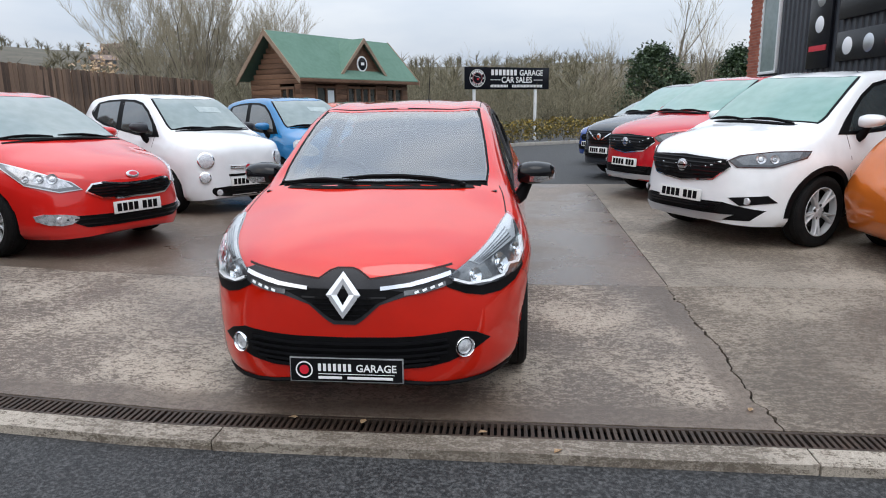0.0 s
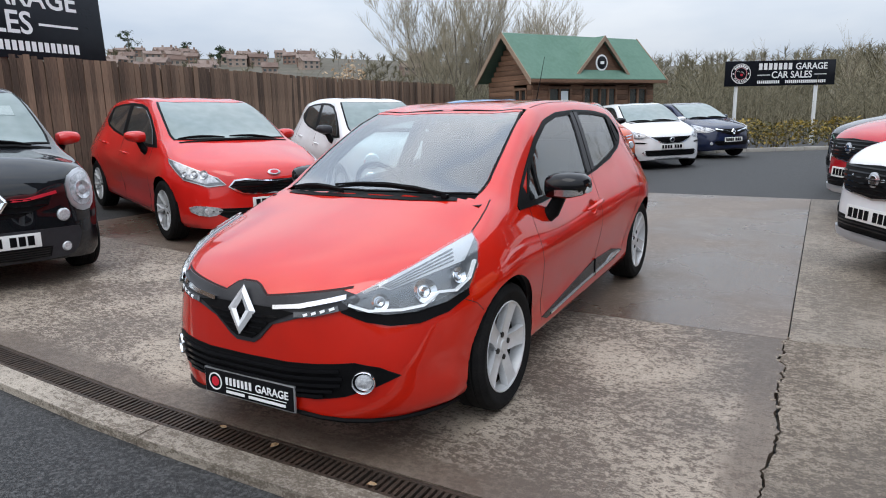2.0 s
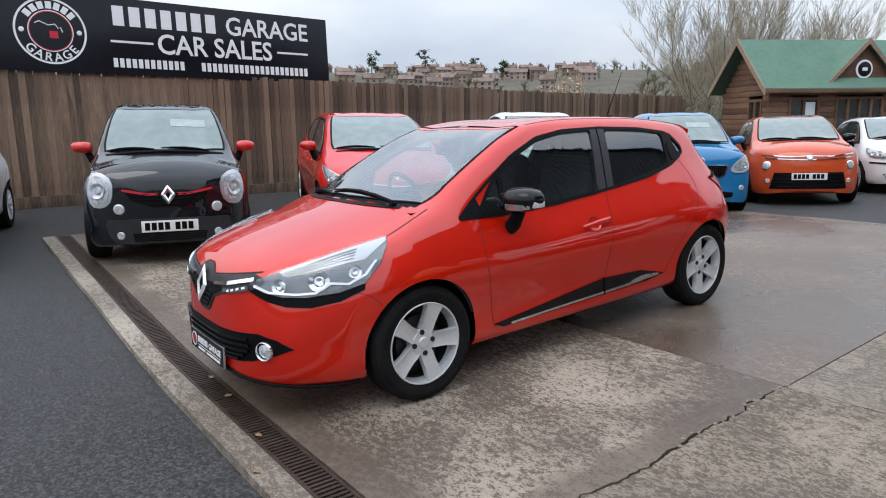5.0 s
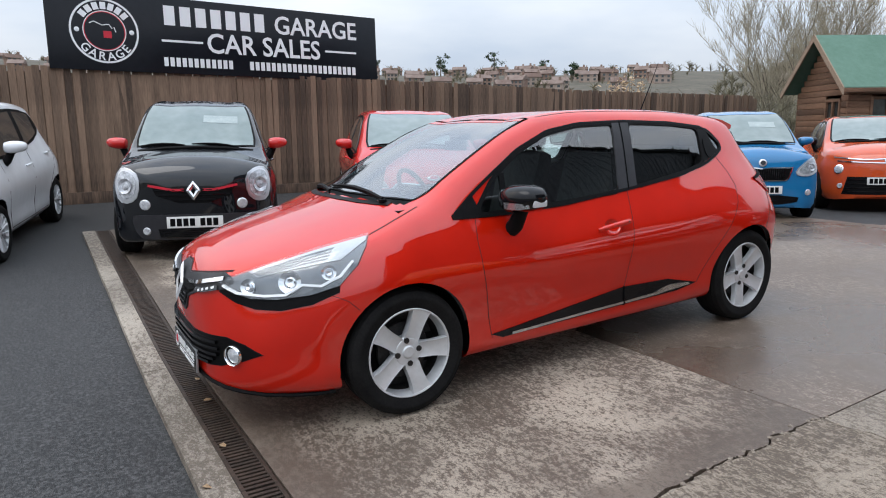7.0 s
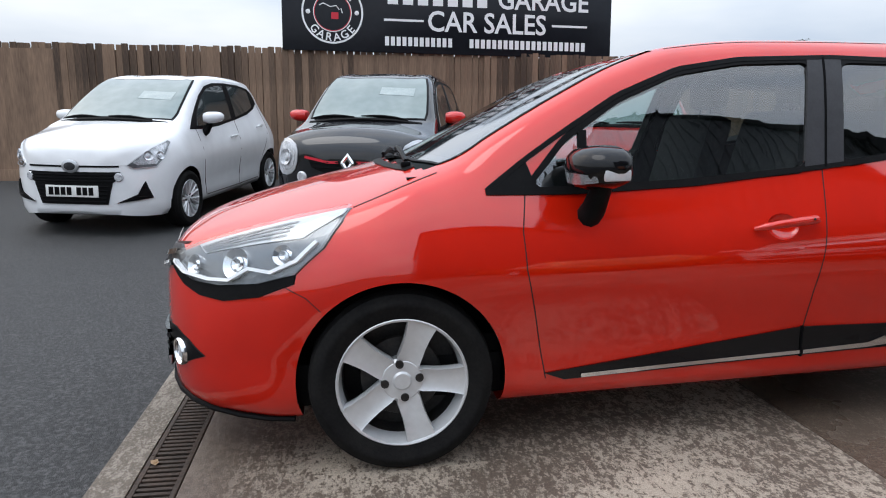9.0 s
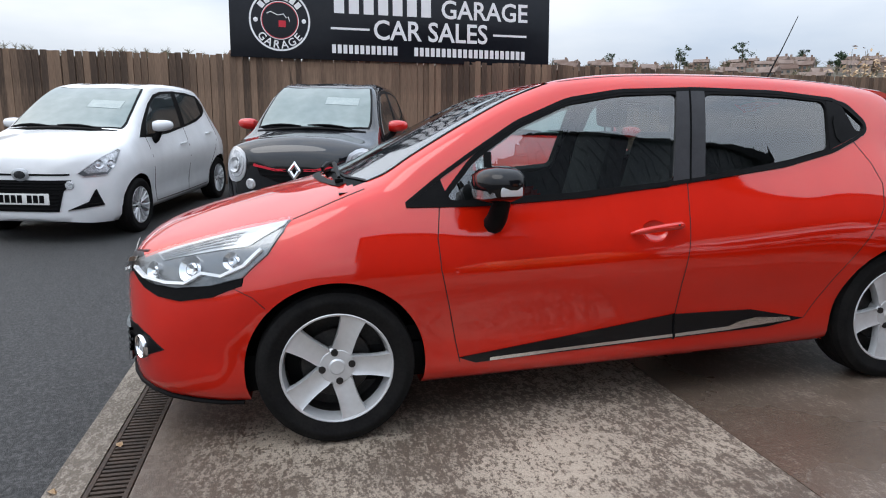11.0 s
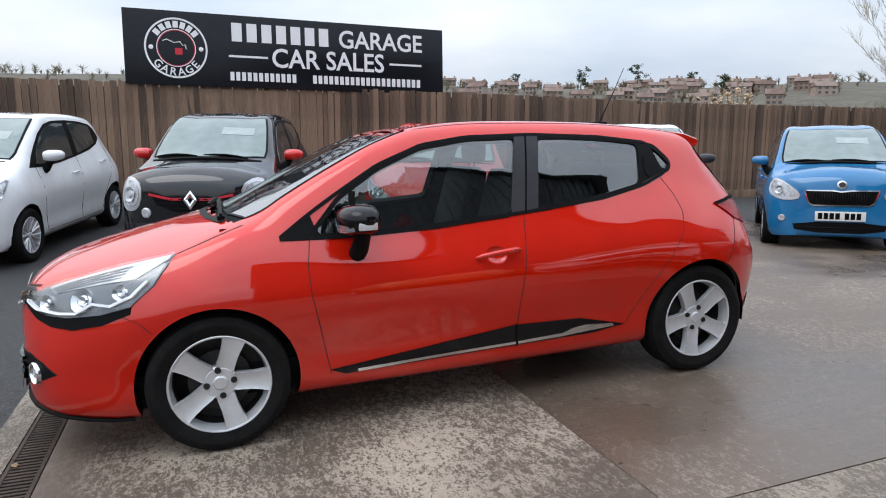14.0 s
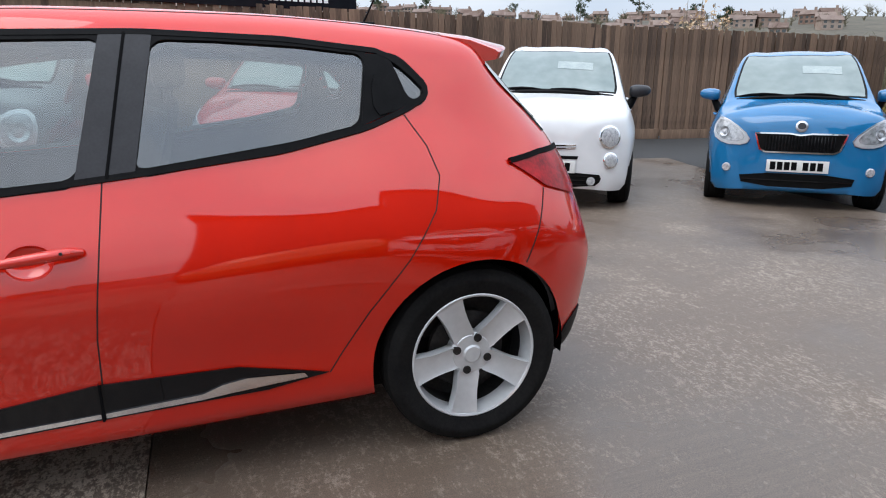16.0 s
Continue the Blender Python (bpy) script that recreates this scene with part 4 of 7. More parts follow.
def car(name, label, m, paint_m, shape, face, group="", mir=None, flare=False, screen=None, wheels=(5, 0), rimr=0.2, roofm=None, tint=None, glazing=DAYLIGHT, card=None):
    """A parked car with its parts; face adds the lamps and grilles of its own front."""
    c = thing(name, label, "car", m, group)
    W = shape.put
    body = part("body", shape.body(), paint_m, c, sharp=60)
    under = bmesh.new()
    box(under, -0.62 * shape.w, 0.62 * shape.w, -0.30, shape.rear + 0.30, shape.low + 0.01, shape.low + 0.28)
    part("underbody", under, M["trim"], c)
    sc = [W(x, y, 1.2) for x, y in SCREEN]
    part("windscreen", patch(shape, sc, (0, 0.35, -1), 0.008, 0.012, 0.07), screen or M["milky_pane"], c)
    edge = [W(x, y, 1.2) for x, y in inset(SCREEN, -0.012)]
    part("windscreen_seal", ribbon(shape, edge, (0, 0.35, -1), 0.022, 0.006, 0.008, True, 0.08), M["trim"], c)
    for s in (1, -1):
        for nm, poly in (("side_window", WIN_F), ("side_window", WIN_R), ("quarter_window", WIN_Q)):
            pts = [W(s * 0.7, y, z) for y, z in poly]
            part(nm, patch(shape, pts, (-s, 0, 0), 0.005, 0.008, 0.12), tint or M["tinted"], c)
        pts = [W(s * 0.7, y, z) for y, z in glazing]
        part("window_surround", patch(shape, pts, (-s, 0, 0), 0.0025, 0.006, 0.12), M["trim"], c)
        for a in ([(0.42, 0.93), (0.42, 0.62), (0.50, 0.26)], [(1.53, 0.98), (1.48, 0.55), (1.46, 0.26)], [(2.46, 1.1), (2.46, 0.85), (2.24, 0.55), (2.12, 0.3)], [(0.50, 0.26), (1.46, 0.26), (2.1, 0.27)]):
            part("door_gap", ribbon(shape, [W(s * 0.8, y, z) for y, z in a], (-s, 0, 0), 0.008, 0.0012, 0.003, False, 0.12), M["gap"], c)
        for y in (1.33, 2.2):
            q, nn = shape.onto(W(s * 0.8, y, 0.80 if y < 2 else 0.87), (-s, 0, 0))
            bm = bmesh.new()
            tube(bm, [q + Vector((0, -0.085, 0)), q + nn * 0.03 + Vector((0, -0.06, 0.002)), q + nn * 0.03 + Vector((0, 0.06, 0.004)), q + Vector((0, 0.085, 0.004))], 0.012, 6)
            part("door_handle", bm, paint_m, c)
        mirror(c, shape, s, W(0, 0.62, 0).y, W(0, 0, 1.03).z, mir or paint_m)
        tl = [W(s * 0.7, y, z) for y, z in ((2.82, 0.955), (2.97, 0.965), (3.02, 0.83), (2.92, 0.86))]
        part("tail_light", patch(shape, tl, (-s, -0.3, 0), 0.006, 0.02, 0.06), M["red_lens"], c)
    for s in (1, -1):
        for wy in (0.0, shape.rear):
            wheel(c, Matrix.Translation((s * (shape.w * 0.866 - 0.125), wy, shape.wheel)) @ pose(0, 0, 0, 17 * (wy > 0) + 31, 0, 0 if s > 0 else 180), shape.wheel, rimr, *wheels[:1], style=wheels[1])
            bm = bmesh.new()
            vs = revolve(bm, [(shape.arch - 0.004, 0.0), (shape.arch, -0.28), (0.1, -0.28)], 28, Matrix.Translation((s * (shape.w * 0.866 - (0.16 if wy == 0 else 0.08)), wy, shape.wheel)) @ pose(0, 0, 0, 0, 0, 0 if s > 0 else 180))
            bmesh.ops.delete(bm, geom=[f for f in bm.faces if f.calc_center_median().z < shape.wheel + 0.02], context="FACES")
            part("arch_liner", bm, M["ink"], c)
            if flare:
                arc = [(s * 0.8, wy + (shape.arch + 0.022) * math.cos(radians(a)), shape.wheel + (shape.arch + 0.022) * math.sin(radians(a))) for a in range(-14, 195, 11)]
                part("arch_trim", ribbon(shape, arc, (-s, 0, 0), 0.05, 0.010, 0.02, False, 0.06), M["trim"], c)
    if flare:
        for s in (1, -1):
            part("sill_trim", ribbon(shape, [(s * 0.8, y, shape.low + 0.06) for y in (shape.arch, shape.rear / 2, shape.rear - shape.arch)], (-s, 0, 0), 0.12, 0.008, 0.02, False, 0.15), M["trim"], c)
    bm = bmesh.new()
    tube(bm, [shape.onto((x, -0.0, 1.1), (0, 0.2, -1))[0] + Vector((0, -0.035 + 0.1 * abs(x / 0.6) ** 2, 0.006)) for x in (-0.6 * shape.w, -0.3, 0, 0.3, 0.6 * shape.w)], 0.02, 6)
    for a, b in (((0.45, 0.06), (-0.05, 0.09)), ((-0.12, 0.06), (-0.58, 0.15))):
        pa, pb = W(a[0], a[1], 1), W(b[0], b[1], 1)
        wiper(c, shape, (pa.x, pa.y), (pb.x, pb.y), 0.012)
    part("scuttle", bm, M["trim"], c)
    if roofm:
        part("roof_panel", patch(shape, [W(x, y, 1.4) for x, y in ((-0.52, 1.03), (0.52, 1.03), (0.50, 1.8), (0.48, 2.6), (-0.48, 2.6), (-0.50, 1.8))], (0, 0, -1), 0.004, 0.006, 0.12), roofm, c, "black roof")
    if card:
        x, y = card
        part("price_card", patch(shape, [W(x + a, y + b, 1.2) for a, b in ((-0.19, -0.09), (0.19, -0.09), (0.19, 0.09), (-0.19, 0.09))], (0, 0.35, -1), 0.011, 0.004, 0.1), M["card"], c, "pale price card behind the windscreen")
    face(c, shape)
    return c
def disc(bm, r, x, y, z, depth=0.02, seg=20, rx=0.0, rz=0.0):
    """A round boss that faces -y."""
    m = Matrix.Translation((x, y, z)) @ pose(0, 0, 0, rx, 0, rz) @ pose(0, 0, 0, 0, 0, -90)
    revolve(bm, [(0, depth), (r * 0.8, depth), (r, depth * 0.55), (r, 0)], seg, m)


def face(lamp, grilles=(), fogs=(), plate_z=0.42, badge=(0.66, 0.06), chrome=(), lamp_m="lamp_grey", round_lamps=(), badge_m="chrome", bowls=((-0.05, 0.045), (0.06, 0.04)), upright=(), oval=1.0):
    """The lamps, grilles, badge and plate of a car's front, as (x, z) outlines on the hatchback."""

    def make(c, sh):
        W = sh.put
        for s in (1, -1):
            if lamp:
                pts = [W(s * x, y, z) for x, y, z in lamp]
                pts = pts if s > 0 else pts[::-1]
                way = (-s * 0.55, 0.83, -0.1)
                h = part("headlight", patch(sh, pts, way, 0.008, 0.03, 0.06), M[lamp_m], c)
                mid = sum(pts, Vector()) / len(pts)
                part("lamp_reflector", patch(sh, [mid + (p - mid) * 0.80 + Vector((0, 0, 0.006)) for p in pts], way, 0.011, 0.006, 0.06), M["lamp_grey" if lamp_m == "lamp_dark" else "lamp_inner"], h)
                for d, r in bowls:
                    q, n = sh.onto(mid + Vector((s * 0.83 * d, 0.55 * d, -0.004)), way)
                    bm = bmesh.new()
                    mm = Matrix.Translation(q + n * 0.014) @ Vector((1, 0, 0)).rotation_difference(n).to_matrix().to_4x4()
                    revolve(bm, [(0, 0.004), (r * 0.45, 0.001), (r * 0.5, -0.006), (r * 0.95, 0.004), (r, 0.006), (r, -0.012)], 20, mm)
                    part("lamp_bowl", bm, M["lamp_inner"], h)
                part("lamp_rim", ribbon(sh, pts, way, 0.008, 0.011, 0.004, True, 0.08), M["gap"] if lamp_m == "lamp_dark" else M["satin"], h)
            for x, y, z, r, mt in round_lamps:
                q, n = sh.onto(W(s * x, y, z), (-s * 0.35, 0.93, 0))
                bm = bmesh.new()
                disc(bm, r, q.x, q.y, q.z, 0.022, 22, -8, s * 26)
                h = part("headlight", bm, M["chrome"], c)
                bm = bmesh.new()
                disc(bm, r * 0.84, q.x + n.x * 0.014, q.y + n.y * 0.014, q.z, 0.014, 22, -8, s * 26)
                part("lamp_bowl", bm, M["fog_glass"], h)
            for x, z, r in fogs:
                q, n = sh.onto(W(s * x, -0.7, z), (-s * 0.2, 1, 0))
                bm = bmesh.new()
                disc(bm, r, q.x, q.y + 0.004, q.z, 0.022, 18, 0, s * 15)
                part("fog_light", bm, M["fog_glass"], c)
        for gi, (nm, poly, mt, slats) in enumerate(grilles):
            poly = list(poly)
            pts = [W(x, -0.85, z) for x, z in poly]
            g = part(nm, patch(sh, pts, (0, 1, 0), 0.005 + 0.003 * gi, 0.03, 0.06), M[mt], c)
            if slats:
                zs = [p.z for p in pts]
                for k in range(slats):
                    z = min(zs) + (max(zs) - min(zs)) * (k + 0.75) / (slats + 0.5)
                    xs = []
                    for i in range(len(pts)):
                        a, b = pts[i - 1], pts[i]
                        if (a.z > z) != (b.z > z):
                            xs.append(a.x + (b.x - a.x) * (z - a.z) / (b.z - a.z))
                    if len(xs) >= 2:
                        part("slat", ribbon(sh, [(min(xs) + 0.015, -0.85, z), (max(xs) - 0.015, -0.85, z)], (0, 1, 0), 0.012, 0.012 + 0.003 * gi, 0.004, False, 0.07), M["gloss_black"], g)
        for half, z0, z1, n in upright:
            for k in range(n):
                x = -half + 2 * half * (k + 0.5) / n
                part("slat", ribbon(sh, [W(x, -0.85, z0), W(x, -0.85, z1)], (0, 1, 0), 0.010, 0.016, 0.006, False, 0.06), M["gloss_black"], c)
        for pts2, wd, mt in chrome:
            for s in (1, -1):
                part("trim_strip", ribbon(sh, [W(s * x, -0.8, z) for x, z in pts2], (0, 1, 0), wd, 0.012, 0.01, False, 0.05), M[mt], c)
        if badge:
            q, n = sh.onto(W(0, -0.85, badge[0]), (0, 1, 0))
            if len(badge) > 2:
                b_ = part("badge", diamond(badge[1] * 0.74, badge[1]), M[badge_m], c, "chrome diamond badge", smooth=False)
                b_.matrix_basis = Matrix.Translation((0, q.y - 0.010, q.z)) @ pose(0, 0, 0, -12, 0, 0)
            else:
                bm = bmesh.new()
                disc(bm, badge[1], 0, 0, 0, 0.016, 24)
                bmesh.ops.transform(bm, matrix=Matrix.Translation(q + n * 0.002) @ Vector((0, -1, 0)).rotation_difference(n).to_matrix().to_4x4() @ Matrix.Diagonal((oval, 1, 1, 1)), verts=bm.verts[:])
                b_ = part("badge", bm, M["satin"], c)
                bm = bmesh.new()
                disc(bm, badge[1] * 0.72, 0, 0, 0, 0.018, 24)
                bmesh.ops.transform(bm, matrix=Matrix.Translation(q + n * 0.002) @ Vector((0, -1, 0)).rotation_difference(n).to_matrix().to_4x4() @ Matrix.Diagonal((oval * 1.1, 1, 1, 1)), verts=bm.verts[:])
                part("emblem", bm, M[badge_m], b_)
        if plate_z:
            q, n = sh.onto(W(0, -0.9, plate_z), (0, 1, 0))
            plate(c, (0, q.y - 0.016, q.z), -4)

    return make


def sit(x, y, turn, wb=2.5):
    """The pose of a car whose front axle stands at x, y and which faces turn degrees from -y towards +x."""
    h = Vector((math.sin(radians(turn)), -math.cos(radians(turn)), 0))
    xr, yr = x - h.x * wb, y - h.y * wb
    z0, z1 = height(x, y) , height(xr, yr)
    n = Vector((-h.y, h.x, 0))
    zl, zr = height(x + n.x * 0.7, y + n.y * 0.7), height(x - n.x * 0.7, y - n.y * 0.7)
    lift = 0.012 if (-5.4 < x < 6.5 and -0.7 < y < 6.8) else -0.03
    return Matrix.Translation((x, y, z0 + lift)) @ pose(0, 0, 0, 0, 0, turn) @ pose(0, 0, 0, math.degrees(math.atan2(z1 - z0, wb)), math.degrees(math.atan2(zr - zl, 1.4)), 0)


# ---- the red hatchback ----
def main_car():
    sh = Shape(step=230, arch=0.352)
    top_in = inset(SCREEN, 0.03)
    panes = [rounded(dense(p, 0.09), 2) for p in (WIN_F, WIN_R, WIN_Q)]
    holes = [("side", inset(p, -0.020)) for p in panes] + [("top", inset(SCREEN, 0.012)), ("side", [(1.340 + 0.088 * math.cos(k * 0.5236), 0.780 + 0.066 * math.sin(k * 0.5236)) for k in range(12)])]
    c = thing("hatchback", "glossy metallic red five-door hatchback with silver alloy wheels on concrete", "car", Matrix.Translation((0, 0.010, height(0, 0) + 0.012)) @ pose(0, 0, 0, 1.6, 0, 0))
    bm = sh.body(holes)
    lin = bm.copy()
    part("body", bm, M["red"], c, "metallic red painted shell", sharp=50)
    lin.normal_update()
    for v in lin.verts:
        v.co -= v.normal * 0.03
    bmesh.ops.delete(lin, geom=[f for f in lin.faces if f.calc_center_median().z < 0.4 or f.calc_center_median().y < 0.02 or f.calc_center_median().y > 3.0], context="FACES")
    part("lining", lin, M["lining"], c, "grey cabin lining")
    # glass
    sc = [(x, y, 1.2) for x, y in SCREEN]
    g = part("windscreen", patch(sh, sc, (0, 0.35, -1), 0.002, 0.0, 0.07), M["screen_glass"], c, keep=True)
    g.visible_shadow = False
    edge = inset(SCREEN, 0.005)
    part("windscreen_seal", ribbon(sh, [(x, y, 1.2) for x, y in edge[8:] + edge[:5]], (0, 0.35, -1), 0.013, 0.003, 0.006, False, 0.05), M["trim"], c)
    part("roof_edge", ribbon(sh, [(x, y + 0.012, 1.2) for x, y in edge[4:9]], (0, 0.35, -1), 0.034, 0.0035, 0.012, False, 0.05), M["red"], c)
    bk = [(x, y, 1.0) for x, y in ((-0.44, 1), (0.44, 1))]
    for s in (1, -1):
        for nm, poly, mt in (("front_window", panes[0], "glass"), ("rear_window", panes[1], "rear_glass"), ("quarter_window", panes[2], "rear_glass")):
            g = part(nm, patch(sh, [(s * 0.7, y, z) for y, z in inset(poly, -0.027)], (-s, 0, 0), -0.003, 0.0, 0.08), M[mt], c, keep=True)
            g.visible_shadow = False
        for poly in panes:
            part("window_seal", ribbon(sh, [(s * 0.7, y, z) for y, z in dense(inset(poly, -0.017), 0.04)], (-s, 0, 0), 0.022, 0.004, 0.045, True, 0.03), M["trim"], c)
        day = dense(inset(rounded(dense(DAYLIGHT, 0.1), 1), 0.005), 0.05)
        part("window_surround", ribbon(sh, [(s * 0.7, y, z) for y, z in day], (-s, 0, 0), 0.016, 0.006, 0.008, True, 0.03), M["trim"], c)
        part("door_pillar", patch(sh, [(s * 0.7, y, z) for y, z in ((1.552, 1.36), (1.69, 1.36), (1.612, 0.985), (1.46, 0.97))], (-s, 0, 0), 0.0055, 0.01, 0.05), M["grey_plastic"], c)
        part("pillar_gap", ribbon(sh, [(s * 0.7, 1.618, 1.365), (s * 0.7, 1.540, 0.975)], (-s, 0, 0), 0.008, 0.0075, 0.004, False, 0.05), M["ink"], c)
        part("rear_pillar", patch(sh, [(s * 0.7, y, z) for y, z in ((2.305, 1.303), (2.38, 1.295), (2.43, 1.145), (2.262, 1.085))], (-s, 0, 0), 0.0055, 0.01, 0.05), M["trim"], c)
        bm = patch(sh, [(s * 0.7, y, z) for y, z in rounded([(2.31, 1.235), (2.365, 1.225), (2.375, 1.125), (2.305, 1.11)], 1)], (-s, 0, 0), 0.010, 0.012, 0.04)
        part("door_handle", bm, M["trim"], c, "hidden black rear door handle")
        part("sail_panel", patch(sh, [(s * 0.72, y, z) for y, z in ((0.30, 0.93), (0.445, 1.03), (0.475, 0.94), (0.46, 0.925))], (-s, 0, 0), 0.0045, 0.01, 0.05), M["trim"], c)
        part("window_bar", ribbon(sh, [(s * 0.7, 0.655, 1.125), (s * 0.72, 0.64, 0.95)], (-s, 0, 0), 0.03, 0.005, 0.01, False, 0.05), M["trim"], c)
        # panel joints
        for a in ([(0.435, 0.925), (0.415, 0.80), (0.42, 0.68), (0.45, 0.53), (0.495, 0.285)], [(1.528, 0.972), (1.50, 0.75), (1.47, 0.547), (1.453, 0.30)], [(2.40, 1.12), (2.46, 1.02), (2.485, 0.93), (2.455, 0.83), (2.36, 0.69), (2.23, 0.53), (2.10, 0.335)]):
            part("panel_gap", ribbon(sh, [(s * 0.8, y, z) for y, z in a], (-s, 0, 0), 0.0042, 0.0006, 0.004, False, 0.03), M["gap"], c)
        part("panel_gap", ribbon(sh, [(s * 0.8, y, z) for y, z in ((-0.37, 0.655), (-0.30, 0.62), (-0.255, 0.575))], (-s, 0, 0), 0.003, 0.0008, 0.004, False, 0.03), M["gap"], c)
        part("panel_gap", ribbon(sh, [(s * 0.8, y, z) for y, z in ((2.87, 0.86), (2.82, 0.74), (2.765, 0.63))], (-s, 0, 0), 0.005, 0.0008, 0.004, False, 0.03), M["gap"], c)
        bl = [(s * x, y, 1.0) for x, y in ((0.712, -0.135), (0.705, -0.04), (0.692, 0.06), (0.672, 0.15))]
        part("bonnet_gap", ribbon(sh, bl, (0, 0, -1), 0.007, 0.0008, 0.004, False, 0.03), M["gap"], c)
        # sill trim
        tr = [(0.49, 0.305), (0.95, 0.352), (1.45, 0.408), (1.83, 0.400), (2.096, 0.340), (1.91, 0.312), (1.45, 0.300), (0.56, 0.278)]
        t_ = part("sill_trim", patch(sh, [(s * 0.8, y, z) for y, z in tr], (-s, 0, 0), 0.007, 0.016, 0.06), M["gloss_black"], c, "gloss black sill trim")
        part("sill_chrome", ribbon(sh, [(s * 0.8, y, z) for y, z in ((0.62, 0.289), (1.0, 0.301), (1.447, 0.313))], (-s, 0, 0), 0.013, 0.011, 0.004, False, 0.05), M["chrome"], t_)
        part("sill_chrome", patch(sh, [(s * 0.8, y, z) for y, z in ((1.46, 0.306), (1.72, 0.315), (1.80, 0.322), (2.03, 0.338), (2.02, 0.352), (1.85, 0.362), (1.78, 0.352), (1.72, 0.332), (1.46, 0.320))], (-s, 0, 0), 0.012, 0.01, 0.05), M["chrome"], t_)
        part("panel_gap", ribbon(sh, [(s * 0.8, 1.4525, 0.412), (s * 0.8, 1.452, 0.296)], (-s, 0, 0), 0.006, 0.0125, 0.004, False, 0.03), M["ink"], t_)
        # door handle in its recess
        q, n = sh.onto((s * 0.8, 1.355, 0.782), (-s, 0, 0))
        bm = bmesh.new()
        rings = []
        for r in (0.0, 0.25, 0.5, 0.7, 0.85, 0.95, 1.0, 1.06, 1.3, 1.6, 1.9, 2.1):
            ring = []
            for k in range(28):
                t = 2 * math.pi * k / 28
                p_, n_ = sh.onto((s * 0.8, 1.340 + 0.058 * r * math.cos(t), 0.780 + 0.044 * r * math.sin(t)), (-s, 0, 0))
                ring.append(bm.verts.new(p_ + n_ * (0.0003 if r > 1.03 else 0.0 - 0.024 * (1 - r * r) ** 0.7)))
            rings.append(ring)
        for a_, b_ in zip(rings, rings[1:]):
            for k in range(28):
                bm.faces.new((a_[k], a_[(k + 1) % 28], b_[(k + 1) % 28], b_[k]))
        bmesh.ops.remove_doubles(bm, verts=bm.verts[:], dist=1e-5)
        part("handle_recess", bm, M["red"], c)
        bm = bmesh.new()
        hp = []
        for t, o in ((-0.125, 0.006), (-0.10, 0.030), (-0.05, 0.036), (0.03, 0.036), (0.085, 0.032), (0.11, 0.008)):
            hp.append(q + n * o + Vector((0, t, 0.004 + t * 0.09)))
        tube(bm, hp, (0.007, 0.012, 0.014, 0.0155, 0.016, 0.011), 16)
        h_ = part("door_handle", bm, M["red"], c)
        bm = bmesh.new()
        disc(bm, 0.0045, 0, 0, 0, 0.003, 12)
        k_ = part("keyhole", bm, M["dark_metal_and_shade"], h_)
        k_.matrix_basis = Matrix.Translation(q + n * 0.05 + Vector((0, 0.07, 0.010))) @ pose(0, 0, 0, 0, 0, 90 if s > 0 else -90)
        mir = mirror(c, sh, s, 0.655, 1.010, M["gloss_black"], M["reflector"], 1.12, 0.155)
        bm = bmesh.new()
        ex = sh.onto((s * 0.9 * sh.w, 0.655, 0.95), (-s, 0, 0))[0].x + s * 0.155
        box(bm, -0.009, 0.009, -0.050, 0.034, -0.018, 0.018, 0.008, Matrix.Translation((ex + s * 0.108, 0.662, 0.992)))
        part("indicator", bm, M["blade"], mir, "clear side indicator")
        # tail lamp
        tl = [(0.80, 2.765, 0.95), (0.74, 2.90, 0.968), (0.62, 3.03, 0.974), (0.60, 3.065, 0.90), (0.60, 3.065, 0.83), (0.64, 3.02, 0.812), (0.75, 2.88, 0.862)]
        l_ = part("tail_light", patch(sh, [(s * x, y, z) for x, y, z in tl], (-s, -0.35, 0), 0.008, 0.02, 0.05), M["red_lens"], c, "clear red tail light")
        part("lamp_band", ribbon(sh, [(s * x, y, z) for x, y, z in ((0.80, 2.768, 0.952), (0.74, 2.90, 0.970), (0.62, 3.03, 0.974))], (-s, -0.35, 0), 0.016, 0.012, 0.004, False, 0.03), M["ink"], l_)
        part("rear_valance", patch(sh, [(s * 0.72, y, z) for y, z in ((2.915, 0.235), (2.93, 0.30), (2.965, 0.345), (3.03, 0.375), (3.10, 0.385), (3.12, 0.30), (3.06, 0.245))], (-s, -0.45, 0), 0.005, 0.012, 0.05), M["trim"], c, "black lower edge of the rear bumper")
        # headlamp
        hl = [(0.455, -0.775, 0.715), (0.50, -0.73, 0.672), (0.58, -0.66, 0.645), (0.66, -0.56, 0.640), (0.735, -0.43, 0.655), (0.785, -0.32, 0.69), (0.79, -0.24, 0.775), (0.755, -0.17, 0.85), (0.715, -0.14, 0.888), (0.655, -0.30, 0.845), (0.60, -0.48, 0.80), (0.53, -0.64, 0.758)]
        hp = [(s * x, y, z) for x, y, z in hl]
        way = (-s * 0.55, 0.80, -0.22)
        under = [(0.46, -0.78, 0.715), (0.455, -0.78, 0.672), (0.53, -0.72, 0.625), (0.60, -0.65, 0.598), (0.68, -0.56, 0.592), (0.75, -0.44, 0.615), (0.80, -0.34, 0.665), (0.785, -0.32, 0.70), (0.66, -0.56, 0.65), (0.5, -0.73, 0.68)]
        part("lamp_surround", patch(sh, [(s * x, y, z) for x, y, z in under], way, 0.005, 0.02, 0.04), M["trim"], c)
        h_ = part("headlight", patch(sh, hp, way, 0.006, 0.02, 0.04), M["lamp_grey"], c, "clear headlight with chrome bowls")
